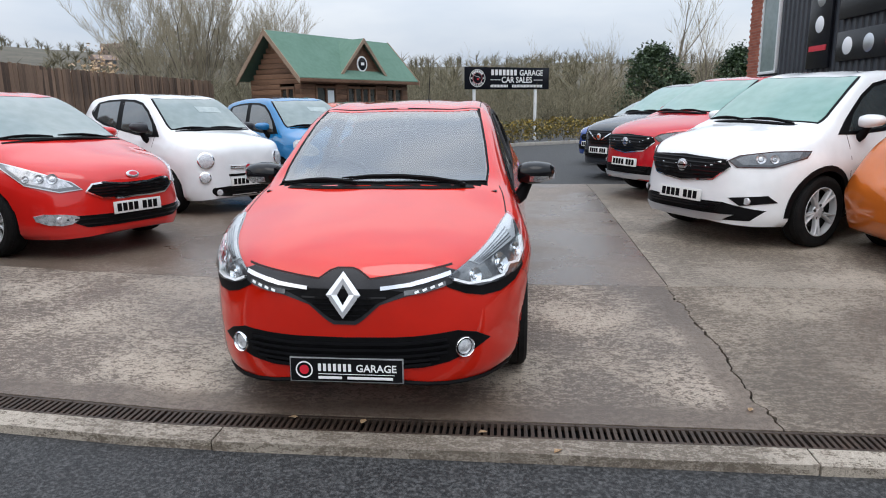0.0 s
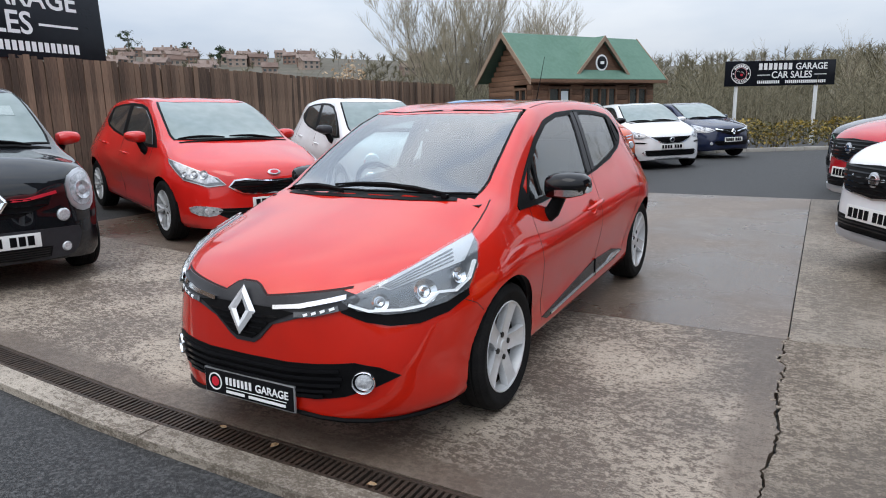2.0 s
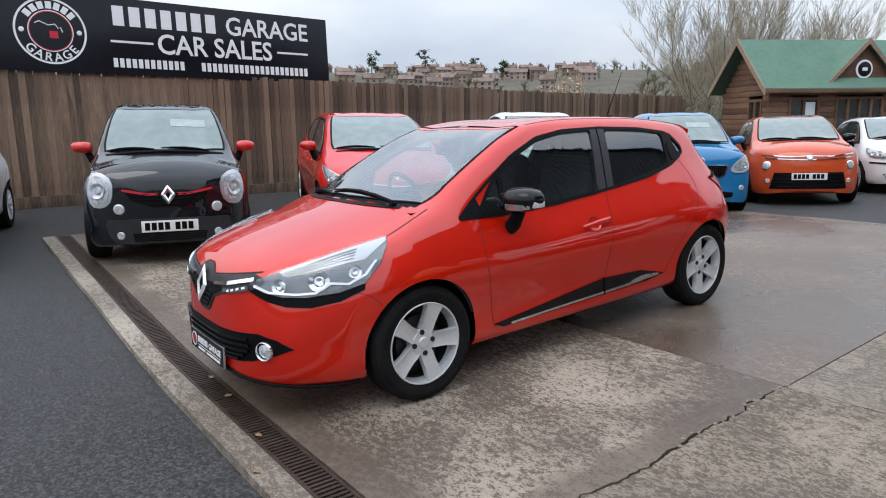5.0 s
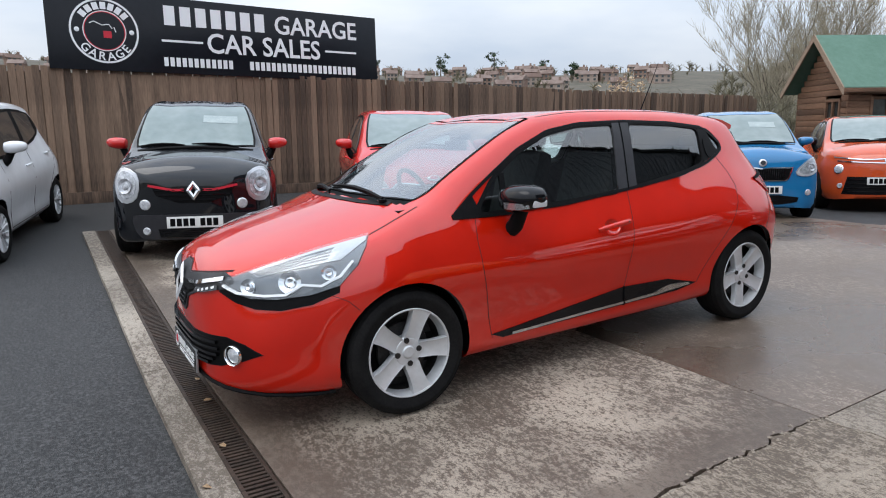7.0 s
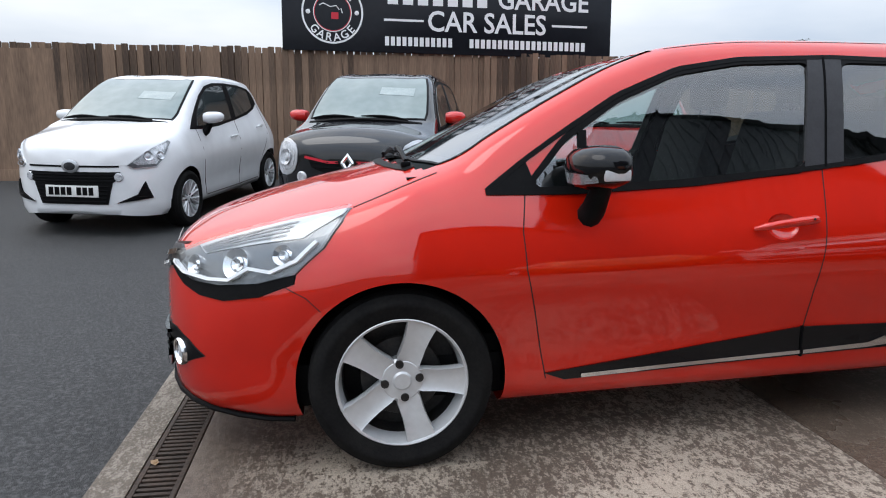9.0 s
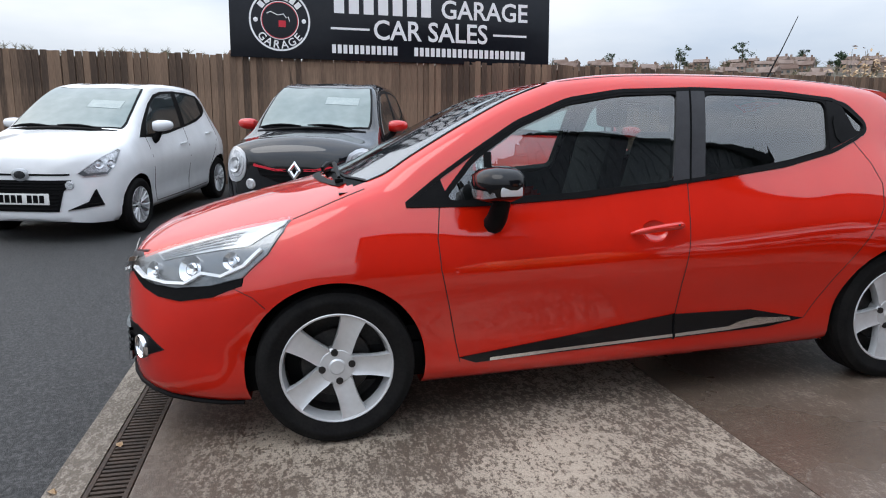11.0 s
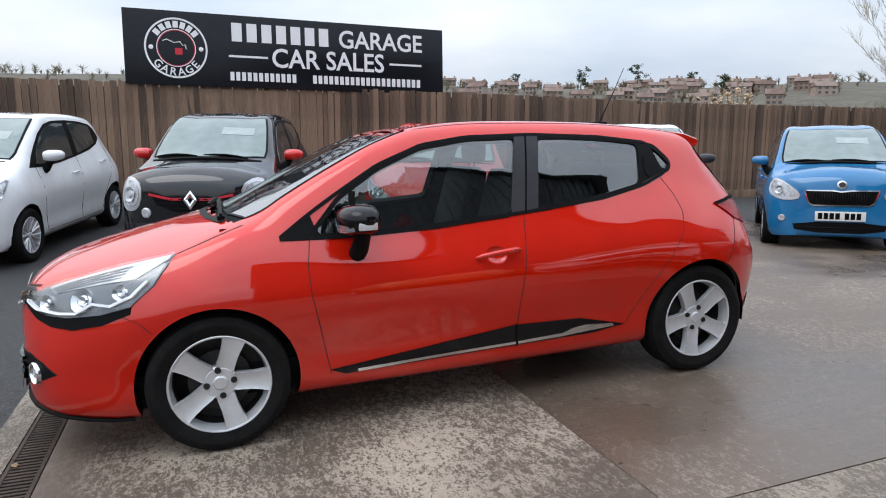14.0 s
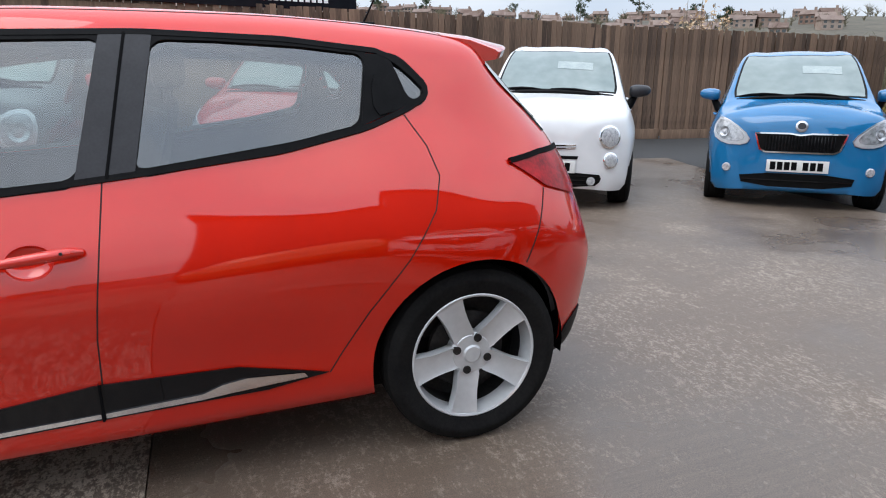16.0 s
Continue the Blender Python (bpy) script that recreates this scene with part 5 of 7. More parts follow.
        up = [(0.735, -0.16, 0.868), (0.715, -0.145, 0.884), (0.655, -0.30, 0.841), (0.60, -0.48, 0.797), (0.53, -0.64, 0.755), (0.58, -0.62, 0.735), (0.66, -0.46, 0.765), (0.74, -0.28, 0.795)]
        part("lamp_blade", patch(sh, [(s * x, y, z) for x, y, z in up], way, 0.010, 0.004, 0.04), M["blade"], h_)
        # fine ribs on the inner part of the blade
        for k in range(4):
            f = 0.16 + 0.22 * k
            a_, b_ = Vector((0.545, -0.628, 0.751)).lerp(Vector((0.585, -0.612, 0.737)), f), Vector((0.675, -0.265, 0.842)).lerp(Vector((0.715, -0.33, 0.790)), f)
            part("lamp_rib", ribbon(sh, [(s * p.x, p.y, p.z) for p in (a_, a_.lerp(b_, 0.5), b_)], way, 0.0055, 0.0125, 0.003, False, 0.04), M["lamp_grey"], h_)
        for x, y, z, r in ((0.665, -0.49, 0.708, 0.052), (0.56, -0.66, 0.695, 0.036), (0.745, -0.345, 0.745, 0.034)):
            q, n = sh.onto((s * x, y, z), way)
            bm = bmesh.new()
            mm = Matrix.Translation(q + n * 0.010) @ Vector((1, 0, 0)).rotation_difference(n).to_matrix().to_4x4()
            revolve(bm, [(0, -0.004), (r * 0.35, 0.003), (r * 0.5, -0.006), (r * 0.92, 0.004), (r, 0.006), (r, -0.01)], 22, mm)
            part("lamp_bowl", bm, M["chrome"], h_)
        part("lamp_strip", ribbon(sh, [(s * x, y, z) for x, y, z in ((0.475, -0.755, 0.70), (0.53, -0.70, 0.667), (0.62, -0.60, 0.655), (0.68, -0.53, 0.66), (0.71, -0.46, 0.70), (0.745, -0.38, 0.69), (0.775, -0.31, 0.73), (0.772, -0.25, 0.79))], way, 0.011, 0.022, 0.004, False, 0.03), M["drl"], h_)
        g = part("lamp_lens", patch(sh, hp, way, 0.020, 0.012, 0.05, 0.004), M["lens"], h_, keep=True)
        g.visible_shadow = False
        # fog lamp
        q, n = sh.onto((s * 0.528, -0.74, 0.383), (0, 1, 0))
        bm = bmesh.new()
        mm = Matrix.Translation(q + Vector((0, 0.006, 0))) @ pose(0, 0, 0, 0, 0, -90 + s * 30)
        revolve(bm, [(0.050, -0.02), (0.050, 0.016), (0.046, 0.021), (0.041, 0.014), (0.041, -0.01)], 28, mm)
        f_ = part("fog_light", bm, M["chrome"], c, "round fog light in a chrome ring")
        bm = bmesh.new()
        revolve(bm, [(0, 0.018), (0.018, 0.016), (0.033, 0.011), (0.042, 0.002)], 24, mm)
        part("fog_lens", bm, M["fog_glass"], f_)
    # front
    up = [(-0.53, 0.722), (-0.44, 0.752), (-0.23, 0.727), (-0.115, 0.714), (-0.066, 0.746), (-0.034, 0.757), (0.034, 0.757), (0.066, 0.746), (0.115, 0.714), (0.23, 0.727), (0.44, 0.752), (0.53, 0.722), (0.47, 0.683), (0.28, 0.645), (0.16, 0.608), (0.085, 0.537), (0.05, 0.515), (-0.05, 0.515), (-0.085, 0.537), (-0.16, 0.608), (-0.28, 0.645), (-0.47, 0.683)]
    ug = part("upper_grille", patch(sh, [(x, -0.85, z) for x, z in up], (0, 1, 0), 0.006, 0.03, 0.035), M["grey_plastic"], c, "black upper grille band")
    part("grille_mesh", patch(sh, [(x, -0.85, z) for x, z in ((-0.27, 0.664), (-0.15, 0.676), (0.15, 0.676), (0.27, 0.664), (0.15, 0.615), (0.08, 0.556), (0.045, 0.535), (-0.045, 0.535), (-0.08, 0.556), (-0.15, 0.615))], (0, 1, 0), 0.0095, 0.004, 0.04), M["trim"], ug)
    for z, x in ((0.640, 0.19), (0.615, 0.14), (0.588, 0.11), (0.560, 0.075)):
        part("slat", ribbon(sh, [(-x, -0.85, z), (x, -0.85, z)], (0, 1, 0), 0.008, 0.014, 0.006, False, 0.04), M["gloss_black"], ug)
    for s in (1, -1):
        part("chrome_strip", ribbon(sh, [(s * x, -0.85, z) for x, z in ((0.165, 0.678), (0.30, 0.693), (0.465, 0.728))], (0, 1, 0), 0.016, 0.017, 0.01, False, 0.03), M["chrome"], ug)
        part("day_lamp", ribbon(sh, [(s * x, -0.85, z) for x, z in ((0.27, 0.659), (0.36, 0.669), (0.445, 0.689))], (0, 1, 0), 0.020, 0.013, 0.01, False, 0.03), M["lamp_grey"], ug)
        for k in range(4):
            part("day_led", ribbon(sh, [(s * (0.315 + 0.033 * k), -0.85, 0.660 + 0.008 * k), (s * (0.333 + 0.033 * k), -0.85, 0.667 + 0.008 * k)], (0, 1, 0), 0.010, 0.016, 0.004, False, 0.03), M["drl"], ug)
    q, n = sh.onto((0, -0.85, 0.66), (0, 1, 0))
    bm = diamond(0.078, 0.106)
    b_ = part("badge", bm, M["badge"], c, "chrome diamond badge", smooth=False)
    b_.matrix_basis = Matrix.Translation((0, q.y - 0.011, 0.655)) @ pose(0, 0, 0, -15, 0, 0)
    low = [(-0.645, 0.395), (-0.585, 0.440), (-0.50, 0.468), (-0.3, 0.458), (0, 0.452), (0.3, 0.458), (0.50, 0.468), (0.585, 0.440), (0.645, 0.395), (0.57, 0.358), (0.46, 0.322), (0.35, 0.306), (0, 0.298), (-0.35, 0.306), (-0.46, 0.322), (-0.57, 0.358)]
    lg = part("lower_grille", patch(sh, [(x, -0.8, z) for x, z in low], (0, 1, 0), 0.004, 0.02, 0.035), M["trim"], c, "black slatted lower grille")
    for z, x in ((0.432, 0.45), (0.402, 0.46), (0.372, 0.45), (0.345, 0.42), (0.322, 0.38)):
        part("slat", ribbon(sh, [(t * x, -0.85, z + 0.012 * (t * t - 0.5)) for t in (-1, -0.6, 0, 0.6, 1)], (0, 1, 0), 0.013, 0.020, 0.012, False, 0.04), M["gloss_black"], lg)
    bm = bmesh.new()
    ly = [-0.36, -0.45, -0.55, -0.65, -0.73, -0.79, -0.83, -0.855]
    edge = [(float(LINE["xb"](y)) + 0.004, y - 0.004, float(LINE["zb"](y)) - 0.006) for y in ly]
    tube(bm, edge + [(x, -0.862, 0.241) for x in (0.2, 0, -0.2)] + [(-x, y, z) for x, y, z in edge[::-1]], 0.010, 8)
    part("bumper_lip", bm, M["trim"], c)
    q, n = sh.onto((0, -0.86, 0.30), (0, 1, 0))
    bm = bmesh.new()
    pm = Matrix.Translation((0, q.y - 0.014, 0.300)) @ pose(0, 0, 0, -3, 0, 0)
    box(bm, -0.264, 0.264, -0.006, 0.006, -0.059, 0.059, 0.004, pm)
    p_ = part("dealer_plate", bm, M["satin"], c, "black dealer plate in a silver frame")
    bm = bmesh.new()
    box(bm, -0.258, 0.258, -0.0085, -0.004, -0.053, 0.053, 0.0, pm)
    part("plate_board", bm, M["gloss_black"], p_)
    lettering("GARAGE", 0.048, pm @ Matrix.Translation((0.045, -0.0095, -0.005)), M["lettering"], p_, depth=0.001, width=0.185)
    bm = bmesh.new()
    word_blocks(bm, -0.135, 0.028, -0.005, 0.030, 7, 0.0095, pm, 0.42)
    for x0, x1, z in ((-0.13, -0.02, -0.036), (0.005, 0.215, -0.036)):
        box(bm, x0, x1, -0.0105, -0.0085, z - 0.006, z + 0.006, 0.0, pm)
    box(bm, -0.13, 0.222, -0.0105, -0.0085, -0.0195, -0.0175, 0.0, pm)
    part("plate_bar", bm, M["lettering"], p_)
    bm = bmesh.new()
    revolve(bm, [(0.034, 0.0085), (0.034, 0.0105), (0.040, 0.0105), (0.040, 0.0085)], 28, pm @ Matrix.Translation((-0.195, 0, 0)) @ pose(0, 0, 0, 0, 0, -90))
    part("plate_ring", bm, M["lettering"], p_)
    bm = bmesh.new()
    revolve(bm, [(0.0, 0.0105), (0.022, 0.0105), (0.022, 0.0085)], 24, pm @ Matrix.Translation((-0.195, 0, 0)) @ pose(0, 0, 0, 0, 0, -90))
    part("plate_emblem", bm, M["red_vinyl"], p_)
    # bonnet front edge, roof joints, aerial, spoiler edge
    part("bonnet_gap", ribbon(sh, [(x, -0.80, z) for x, z in ((-0.475, 0.763), (-0.23, 0.732), (-0.117, 0.719), (-0.068, 0.751), (-0.034, 0.762), (0.034, 0.762), (0.068, 0.751), (0.117, 0.719), (0.23, 0.732), (0.475, 0.763))], (0, 1, 0), 0.008, 0.002, 0.004, False, 0.03), M["gap"], c)
    for s in (1, -1):
        part("roof_gap", ribbon(sh, [(s * x, y, 1.4) for x, y in ((0.525, 1.02), (0.515, 1.5), (0.51, 2.0), (0.50, 2.75))], (0, 0, -1), 0.005, 0.001, 0.004, False, 0.06), M["gap"], c)
    q, n = sh.onto((0.0, 2.45, 1.4), (0, 0, -1))
    bm = bmesh.new()
    box(bm, -0.025, 0.025, -0.06, 0.045, -0.01, 0.022, 0.008, Matrix.Translation(q))
    tube(bm, [q + Vector((0, 0.0, 0.015)), q + Vector((0, 0.10, 0.20)), q + Vector((0, 0.18, 0.36))], (0.005, 0.003, 0.002), 6)
    part("aerial", bm, M["trim"], c)
    bm = bmesh.new()
    rows = []
    for x in (-0.505, -0.49, -0.42, -0.3, -0.15, 0, 0.15, 0.3, 0.42, 0.49, 0.505):
        u = abs(x / 0.5)
        y0, y1 = 2.60, 2.985 - 0.165 * u**2.5
        za = sh.onto((x, y0, 1.4), (0, 0, -1))[0].z + 0.002
        zt = 1.350 - 0.035 * u**2
        ym = (y0 + y1) / 2
        rows.append([bm.verts.new(v) for v in ((x, y0, za), (x, ym, (za + zt) / 2 + 0.010), (x, y1 - 0.012, zt + 0.003), (x, y1, zt - 0.006), (x, y1 - 0.01, zt - 0.030), (x, y1 - 0.12, zt - 0.045), (x, y0 + 0.04, za - 0.06))])
    for a, b in zip(rows, rows[1:]):
        for k in range(6):
            bm.faces.new((a[k], a[k + 1], b[k + 1], b[k]))
    bm.faces.new(rows[0])
    bm.faces.new(rows[-1])
    part("spoiler", bm, M["red"], c, "red roof spoiler")
    part("rear_screen", patch(sh, [(x, 3.0, z) for x, z in ((-0.49, 1.29), (0.49, 1.29), (0.53, 1.16), (0.545, 1.04), (-0.545, 1.04), (-0.53, 1.16))], (0, -1, -0.4), 0.006, 0.01, 0.07), M["tinted"], c)
    for s in (1, -1):
        part("hatch_trim", patch(sh, [(s * 0.55, y, z) for y, z in ((2.735, 1.265), (2.80, 1.28), (2.90, 1.18), (2.98, 1.08), (2.95, 1.075), (2.86, 1.14), (2.80, 1.19))], (-s, -0.4, 0), 0.006, 0.008, 0.05), M["tinted"], c)
    # wipers and scuttle
    part("scuttle", ribbon(sh, [(x, -0.035 + 0.12 * abs(x / 0.6) ** 2.4, 1.1) for x in (-0.53, -0.45, -0.3, -0.1, 0.1, 0.3, 0.45, 0.53)], (0, 0.2, -1), 0.036, 0.004, 0.01, False, 0.05), M["trim"], c)
    wiper(c, sh, (0.47, 0.07), (-0.22, 0.085), 0.022)
    wiper(c, sh, (-0.12, 0.02), (-0.52, 0.10), 0.02)
    bm = bmesh.new()
    box(bm, -0.016, 0.016, -0.02, 0.016, 0, 0.020, 0.006, Matrix.Translation(sh.onto((0.47, 0.065, 1.1), (0, 0, -1))[0]))
    part("wiper_pivot", bm, M["trim"], c)
    # wheels and arches
    for s in (1, -1):
        for wy, turn in ((0.0, 52), (2.589, 25)):
            wheel(c, Matrix.Translation((s * 0.728, wy, 0.312)) @ pose(0, 0, 0, turn, 0, 0 if s > 0 else 180), 0.312, 0.222, 5, 0.195)
            bm = bmesh.new()
            revolve(bm, [(0.352, -0.012), (0.36, -0.03), (0.365, -0.30), (0.1, -0.30)], 40, Matrix.Translation((s * 0.80, wy, 0.31)) @ pose(0, 0, 0, 0, 0, 0 if s > 0 else 180))
            bmesh.ops.delete(bm, geom=[f for f in bm.faces if f.calc_center_median().z < 0.24], context="FACES")
            part("arch_liner", bm, M["ink"], c)
    bm = bmesh.new()
    box(bm, -0.70, 0.70, -0.50, 2.95, 0.20, 0.36, 0.03)
    part("underbody", bm, M["trim"], c)
    # cabin
    bm = bmesh.new()
    prism(bm, [(0.02, 0.70), (0.05, 0.98), (0.30, 1.0), (0.50, 0.96), (0.56, 0.80), (0.50, 0.62)], -0.66, 0.66, Matrix(((0, 1, 0, 0), (1, 0, 0, 0), (0, 0, 1, 0), (0, 0, 0, 1))))
    part("dashboard", bm, M["trim"], c)
    bm = bmesh.new()
    box(bm, -0.68, 0.68, 0.3, 2.9, 0.34, 0.42)
    part("cabin_floor", bm, M["trim"], c)
    bm = bmesh.new()
    revolve(bm, [(0.185 + 0.016 * math.cos(a), 0.016 * math.sin(a)) for a in [k * math.pi / 4 for k in range(8)]], 28, Matrix.Translation((-0.36, 0.72, 0.93)) @ pose(0, 0, 0, 0, 0, 90) @ pose(0, 0, 0, 0, -24, 0), closed=True)
    box(bm, -0.54, -0.18, 0.715, 0.735, 0.90, 0.95, 0.01)
    part("steering_wheel", bm, M["trim"], c)
    for x in (-0.36, 0.36):
        bm = bmesh.new()
        box(bm, x - 0.25, x + 0.25, 0.98, 1.50, 0.48, 0.66, 0.06)
        box(bm, x - 0.24, x + 0.24, -0.07, 0.07, 0.0, 0.60, 0.06, Matrix.Translation((0, 1.50, 0.60)) @ pose(0, 0, 0, -16, 0, 0))
        st = part("front_seat", bm, M["seat"], c)
        bm = bmesh.new()
        box(bm, x - 0.13, x + 0.13, 1.66, 1.76, 1.20, 1.38, 0.05)
        for d in (-0.05, 0.05):
            tube(bm, [(x + d, 1.69, 1.1), (x + d, 1.70, 1.24)], 0.007, 6)
        part("headrest", bm, M["seat"], st)
    bm = bmesh.new()
    box(bm, -0.62, 0.62, 1.98, 2.40, 0.48, 0.68, 0.06)
    box(bm, -0.60, 0.60, -0.07, 0.07, 0.0, 0.58, 0.05, Matrix.Translation((0, 2.42, 0.62)) @ pose(0, 0, 0, -20, 0, 0))
    for x in (-0.36, 0.36):
        box(bm, x - 0.12, x + 0.12, 2.58, 2.66, 1.12, 1.25, 0.03)
    part("rear_bench", bm, M["seat"], c)
    bm = bmesh.new()
    box(bm, -0.11, 0.11, 0.80, 0.83, 1.225, 1.285, 0.012)
    part("inner_mirror", bm, M["trim"], c)
    bm = bmesh.new()
    box(bm, -0.05, 0.05, 0.80, 0.90, 1.285, 1.335, 0.01)
    part("sensor_box", bm, M["trim"], c)
    return c


def word_blocks(bm, x0, x1, z0, z1, n, y, m, gap=0.22):
    """A word shown as a row of plain blocks, one a letter."""
    w = (x1 - x0) / n
    for k in range(n):
        box(bm, x0 + w * (k + gap / 2), x0 + w * (k + 1 - gap / 2), -y - 0.001, -y + 0.001, z0, z1, 0.0, m)


main_car()
# ---- the other cars ----
LAMP = [(0.47, -0.75, 0.70), (0.60, -0.66, 0.655), (0.74, -0.42, 0.675), (0.78, -0.25, 0.78), (0.735, -0.16, 0.85), (0.62, -0.45, 0.79), (0.53, -0.64, 0.755)]
OVAL = [(-0.34, 0.60), (-0.28, 0.665), (0, 0.68), (0.28, 0.665), (0.34, 0.60), (0.26, 0.545), (0, 0.535), (-0.26, 0.545)]
LOWER = [(-0.5, 0.40), (-0.46, 0.445), (0.46, 0.445), (0.5, 0.40), (0.42, 0.33), (-0.42, 0.33)]


def lamp_at(x, y, z, outline):
    """A lamp's outline round a place on the front corner; the pairs run outwards and up."""
    return [(x + 0.83 * a, y + 0.55 * a, z + b) for a, b in outline]


ROW = "cars parked along the fence"
car("hatchback", "white city hatchback parked on asphalt against the fence", sit(-4.52, -2.55, 76.5, 2.385), M["white"],
    Shape(nose=-0.72, cowl=0.0, head=0.95, quarter=2.35, rear=2.385, tail=2.93, roof=1.56, belt=1.00, width=1.66, wheel=0.29, arch=0.335, lift=0.03),
    face(lamp_at(0.63, -0.5, 0.70, [(-0.20, -0.075), (-0.14, -0.10), (0.10, -0.085), (0.19, -0.01), (0.27, 0.125), (0.24, 0.14), (0.05, 0.06)]),
         [("nose_slot", [(-0.46, 0.634), (0.46, 0.634), (0.46, 0.620), (-0.46, 0.620)], "trim", 0), ("upper_grille", [(-0.47, 0.585), (0.47, 0.585), (0.46, 0.535), (0.40, 0.50), (-0.40, 0.50), (-0.46, 0.535)], "trim", 3), ("lower_grille", [(-0.40, 0.50), (0.40, 0.50), (0.34, 0.315), (-0.34, 0.315)], "trim", 5), ("side_intake", [(0.42, 0.325), (0.60, 0.40), (0.655, 0.505), (0.70, 0.36)], "trim", 2), ("side_intake", [(-0.70, 0.36), (-0.655, 0.505), (-0.60, 0.40), (-0.42, 0.325)], "trim", 2)],
         [(0.44, 0.545, 0.042)], 0.43, (0.628, 0.062), oval=1.35, badge_m="grey_plastic"),
    ROW, wheels=(8, 1), rimr=0.195, card=(0.28, 0.55))
car("hatchback", "black city car with red mirrors and a red grille stripe", sit(-3.88, 0.02, 74, 2.492), M["black"],
    Shape(nose=-0.62, cowl=0.06, head=0.88, quarter=2.40, rear=2.492, tail=2.97, roof=1.554, belt=0.99, width=1.646, wheel=0.30, arch=0.345, lift=0.06),
    face(lamp_at(0.60, -0.46, 0.685, rounded([(-0.17, -0.09), (-0.06, -0.15), (0.10, -0.135), (0.16, -0.02), (0.15, 0.12), (0.02, 0.13), (-0.17, 0.055)], 1)),
         [("upper_grille", [(-0.40, 0.665), (-0.10, 0.645), (0.10, 0.645), (0.40, 0.665), (0.36, 0.60), (0.14, 0.545), (-0.14, 0.545), (-0.36, 0.60)], "trim", 3), ("bumper_recess", rounded([(-0.62, 0.44), (-0.50, 0.455), (0.50, 0.455), (0.62, 0.44), (0.56, 0.25), (0.42, 0.225), (-0.42, 0.225), (-0.56, 0.25)], 1), "grey_plastic", 0), ("lower_grille", [(-0.36, 0.325), (0.36, 0.325), (0.34, 0.25), (-0.34, 0.25)], "trim", 4)],
         [(0.46, 0.535, 0.052), (0.46, 0.305, 0.040)], 0.385, (0.635, 0.095, 1), [([(0.09, 0.640), (0.20, 0.640), (0.43, 0.672)], 0.022, "red_vinyl")], lamp_m="satin", bowls=((0.0, 0.075),)),
    ROW, mir=M["kia_red"], wheels=(5, 0), rimr=0.195, card=(0.25, 0.62))
NOSE = [(-0.45, 0.615), (-0.40, 0.675), (-0.30, 0.685), (-0.14, 0.664), (0, 0.658), (0.14, 0.664), (0.30, 0.685), (0.40, 0.675), (0.45, 0.615), (0.33, 0.548), (0.14, 0.540), (0, 0.543), (-0.14, 0.540), (-0.33, 0.548)]
car("hatchback", "red family hatchback with tinted windows parked by the fence", sit(-3.64, 2.60, 69.5, 2.65), M["kia_red"],
    Shape(nose=-0.88, cowl=0.08, head=1.05, quarter=2.55, rear=2.65, tail=3.42, roof=1.47, belt=0.96, width=1.78, wheel=0.316, arch=0.36),
    face([(0.47, -0.77, 0.635), (0.60, -0.66, 0.610), (0.74, -0.42, 0.660), (0.80, -0.18, 0.805), (0.77, -0.10, 0.84), (0.62, -0.47, 0.755), (0.50, -0.68, 0.690)],
         [("upper_grille", NOSE, "trim", 5), ("lower_grille", [(-0.62, 0.385), (-0.56, 0.41), (0.56, 0.41), (0.62, 0.385), (0.46, 0.305), (-0.46, 0.305)], "trim", 2), ("fog_recess", rounded([(0.50, 0.39), (0.56, 0.425), (0.74, 0.425), (0.72, 0.335), (0.58, 0.325)], 1), "lamp_inner", 0), ("fog_recess", rounded([(-0.58, 0.325), (-0.72, 0.335), (-0.74, 0.425), (-0.56, 0.425), (-0.50, 0.39)], 1), "lamp_inner", 0)],
         [(0.63, 0.375, 0.036)], 0.455, (0.735, 0.036), [(NOSE[4:10], 0.014, "chrome"), ([NOSE[9], NOSE[10], NOSE[11]], 0.014, "chrome")], oval=1.9, badge_m="red_vinyl", bowls=((-0.10, 0.045), (0.0, 0.04), (0.10, 0.03))),
    ROW, wheels=(6, 1), rimr=0.215)
car("city_car", "small white retro city car with round lamps by the fence", sit(-3.26, 5.12, 57.6, 2.30), M["white"],
    Shape(nose=-0.66, cowl=0.02, head=0.80, quarter=2.15, rear=2.30, tail=2.86, roof=1.50, belt=0.97, width=1.627, wheel=0.295, arch=0.335, lift=0.05),
    face(None, [("lower_grille", rounded([(-0.54, 0.30), (-0.50, 0.365), (0.50, 0.365), (0.54, 0.30), (0.46, 0.235), (-0.46, 0.235)], 1), "trim", 3), ("slot", [(-0.30, 0.505), (0.30, 0.505), (0.29, 0.480), (-0.29, 0.480)], "trim", 0)],
         [(0.42, 0.29, 0.042)], 0.415, (0.575, 0.050), [([(0.06, 0.578), (0.27, 0.584)], 0.012, "chrome"), ([(0.06, 0.556), (0.27, 0.566)], 0.012, "chrome")], round_lamps=[(0.55, -0.56, 0.645, 0.105, "reflector"), (0.58, -0.60, 0.475, 0.072, "reflector")], badge_m="red_vinyl"),
    ROW, mir=M["grey_plastic"], wheels=(5, 1), rimr=0.2, card=(0.18, 0.6))
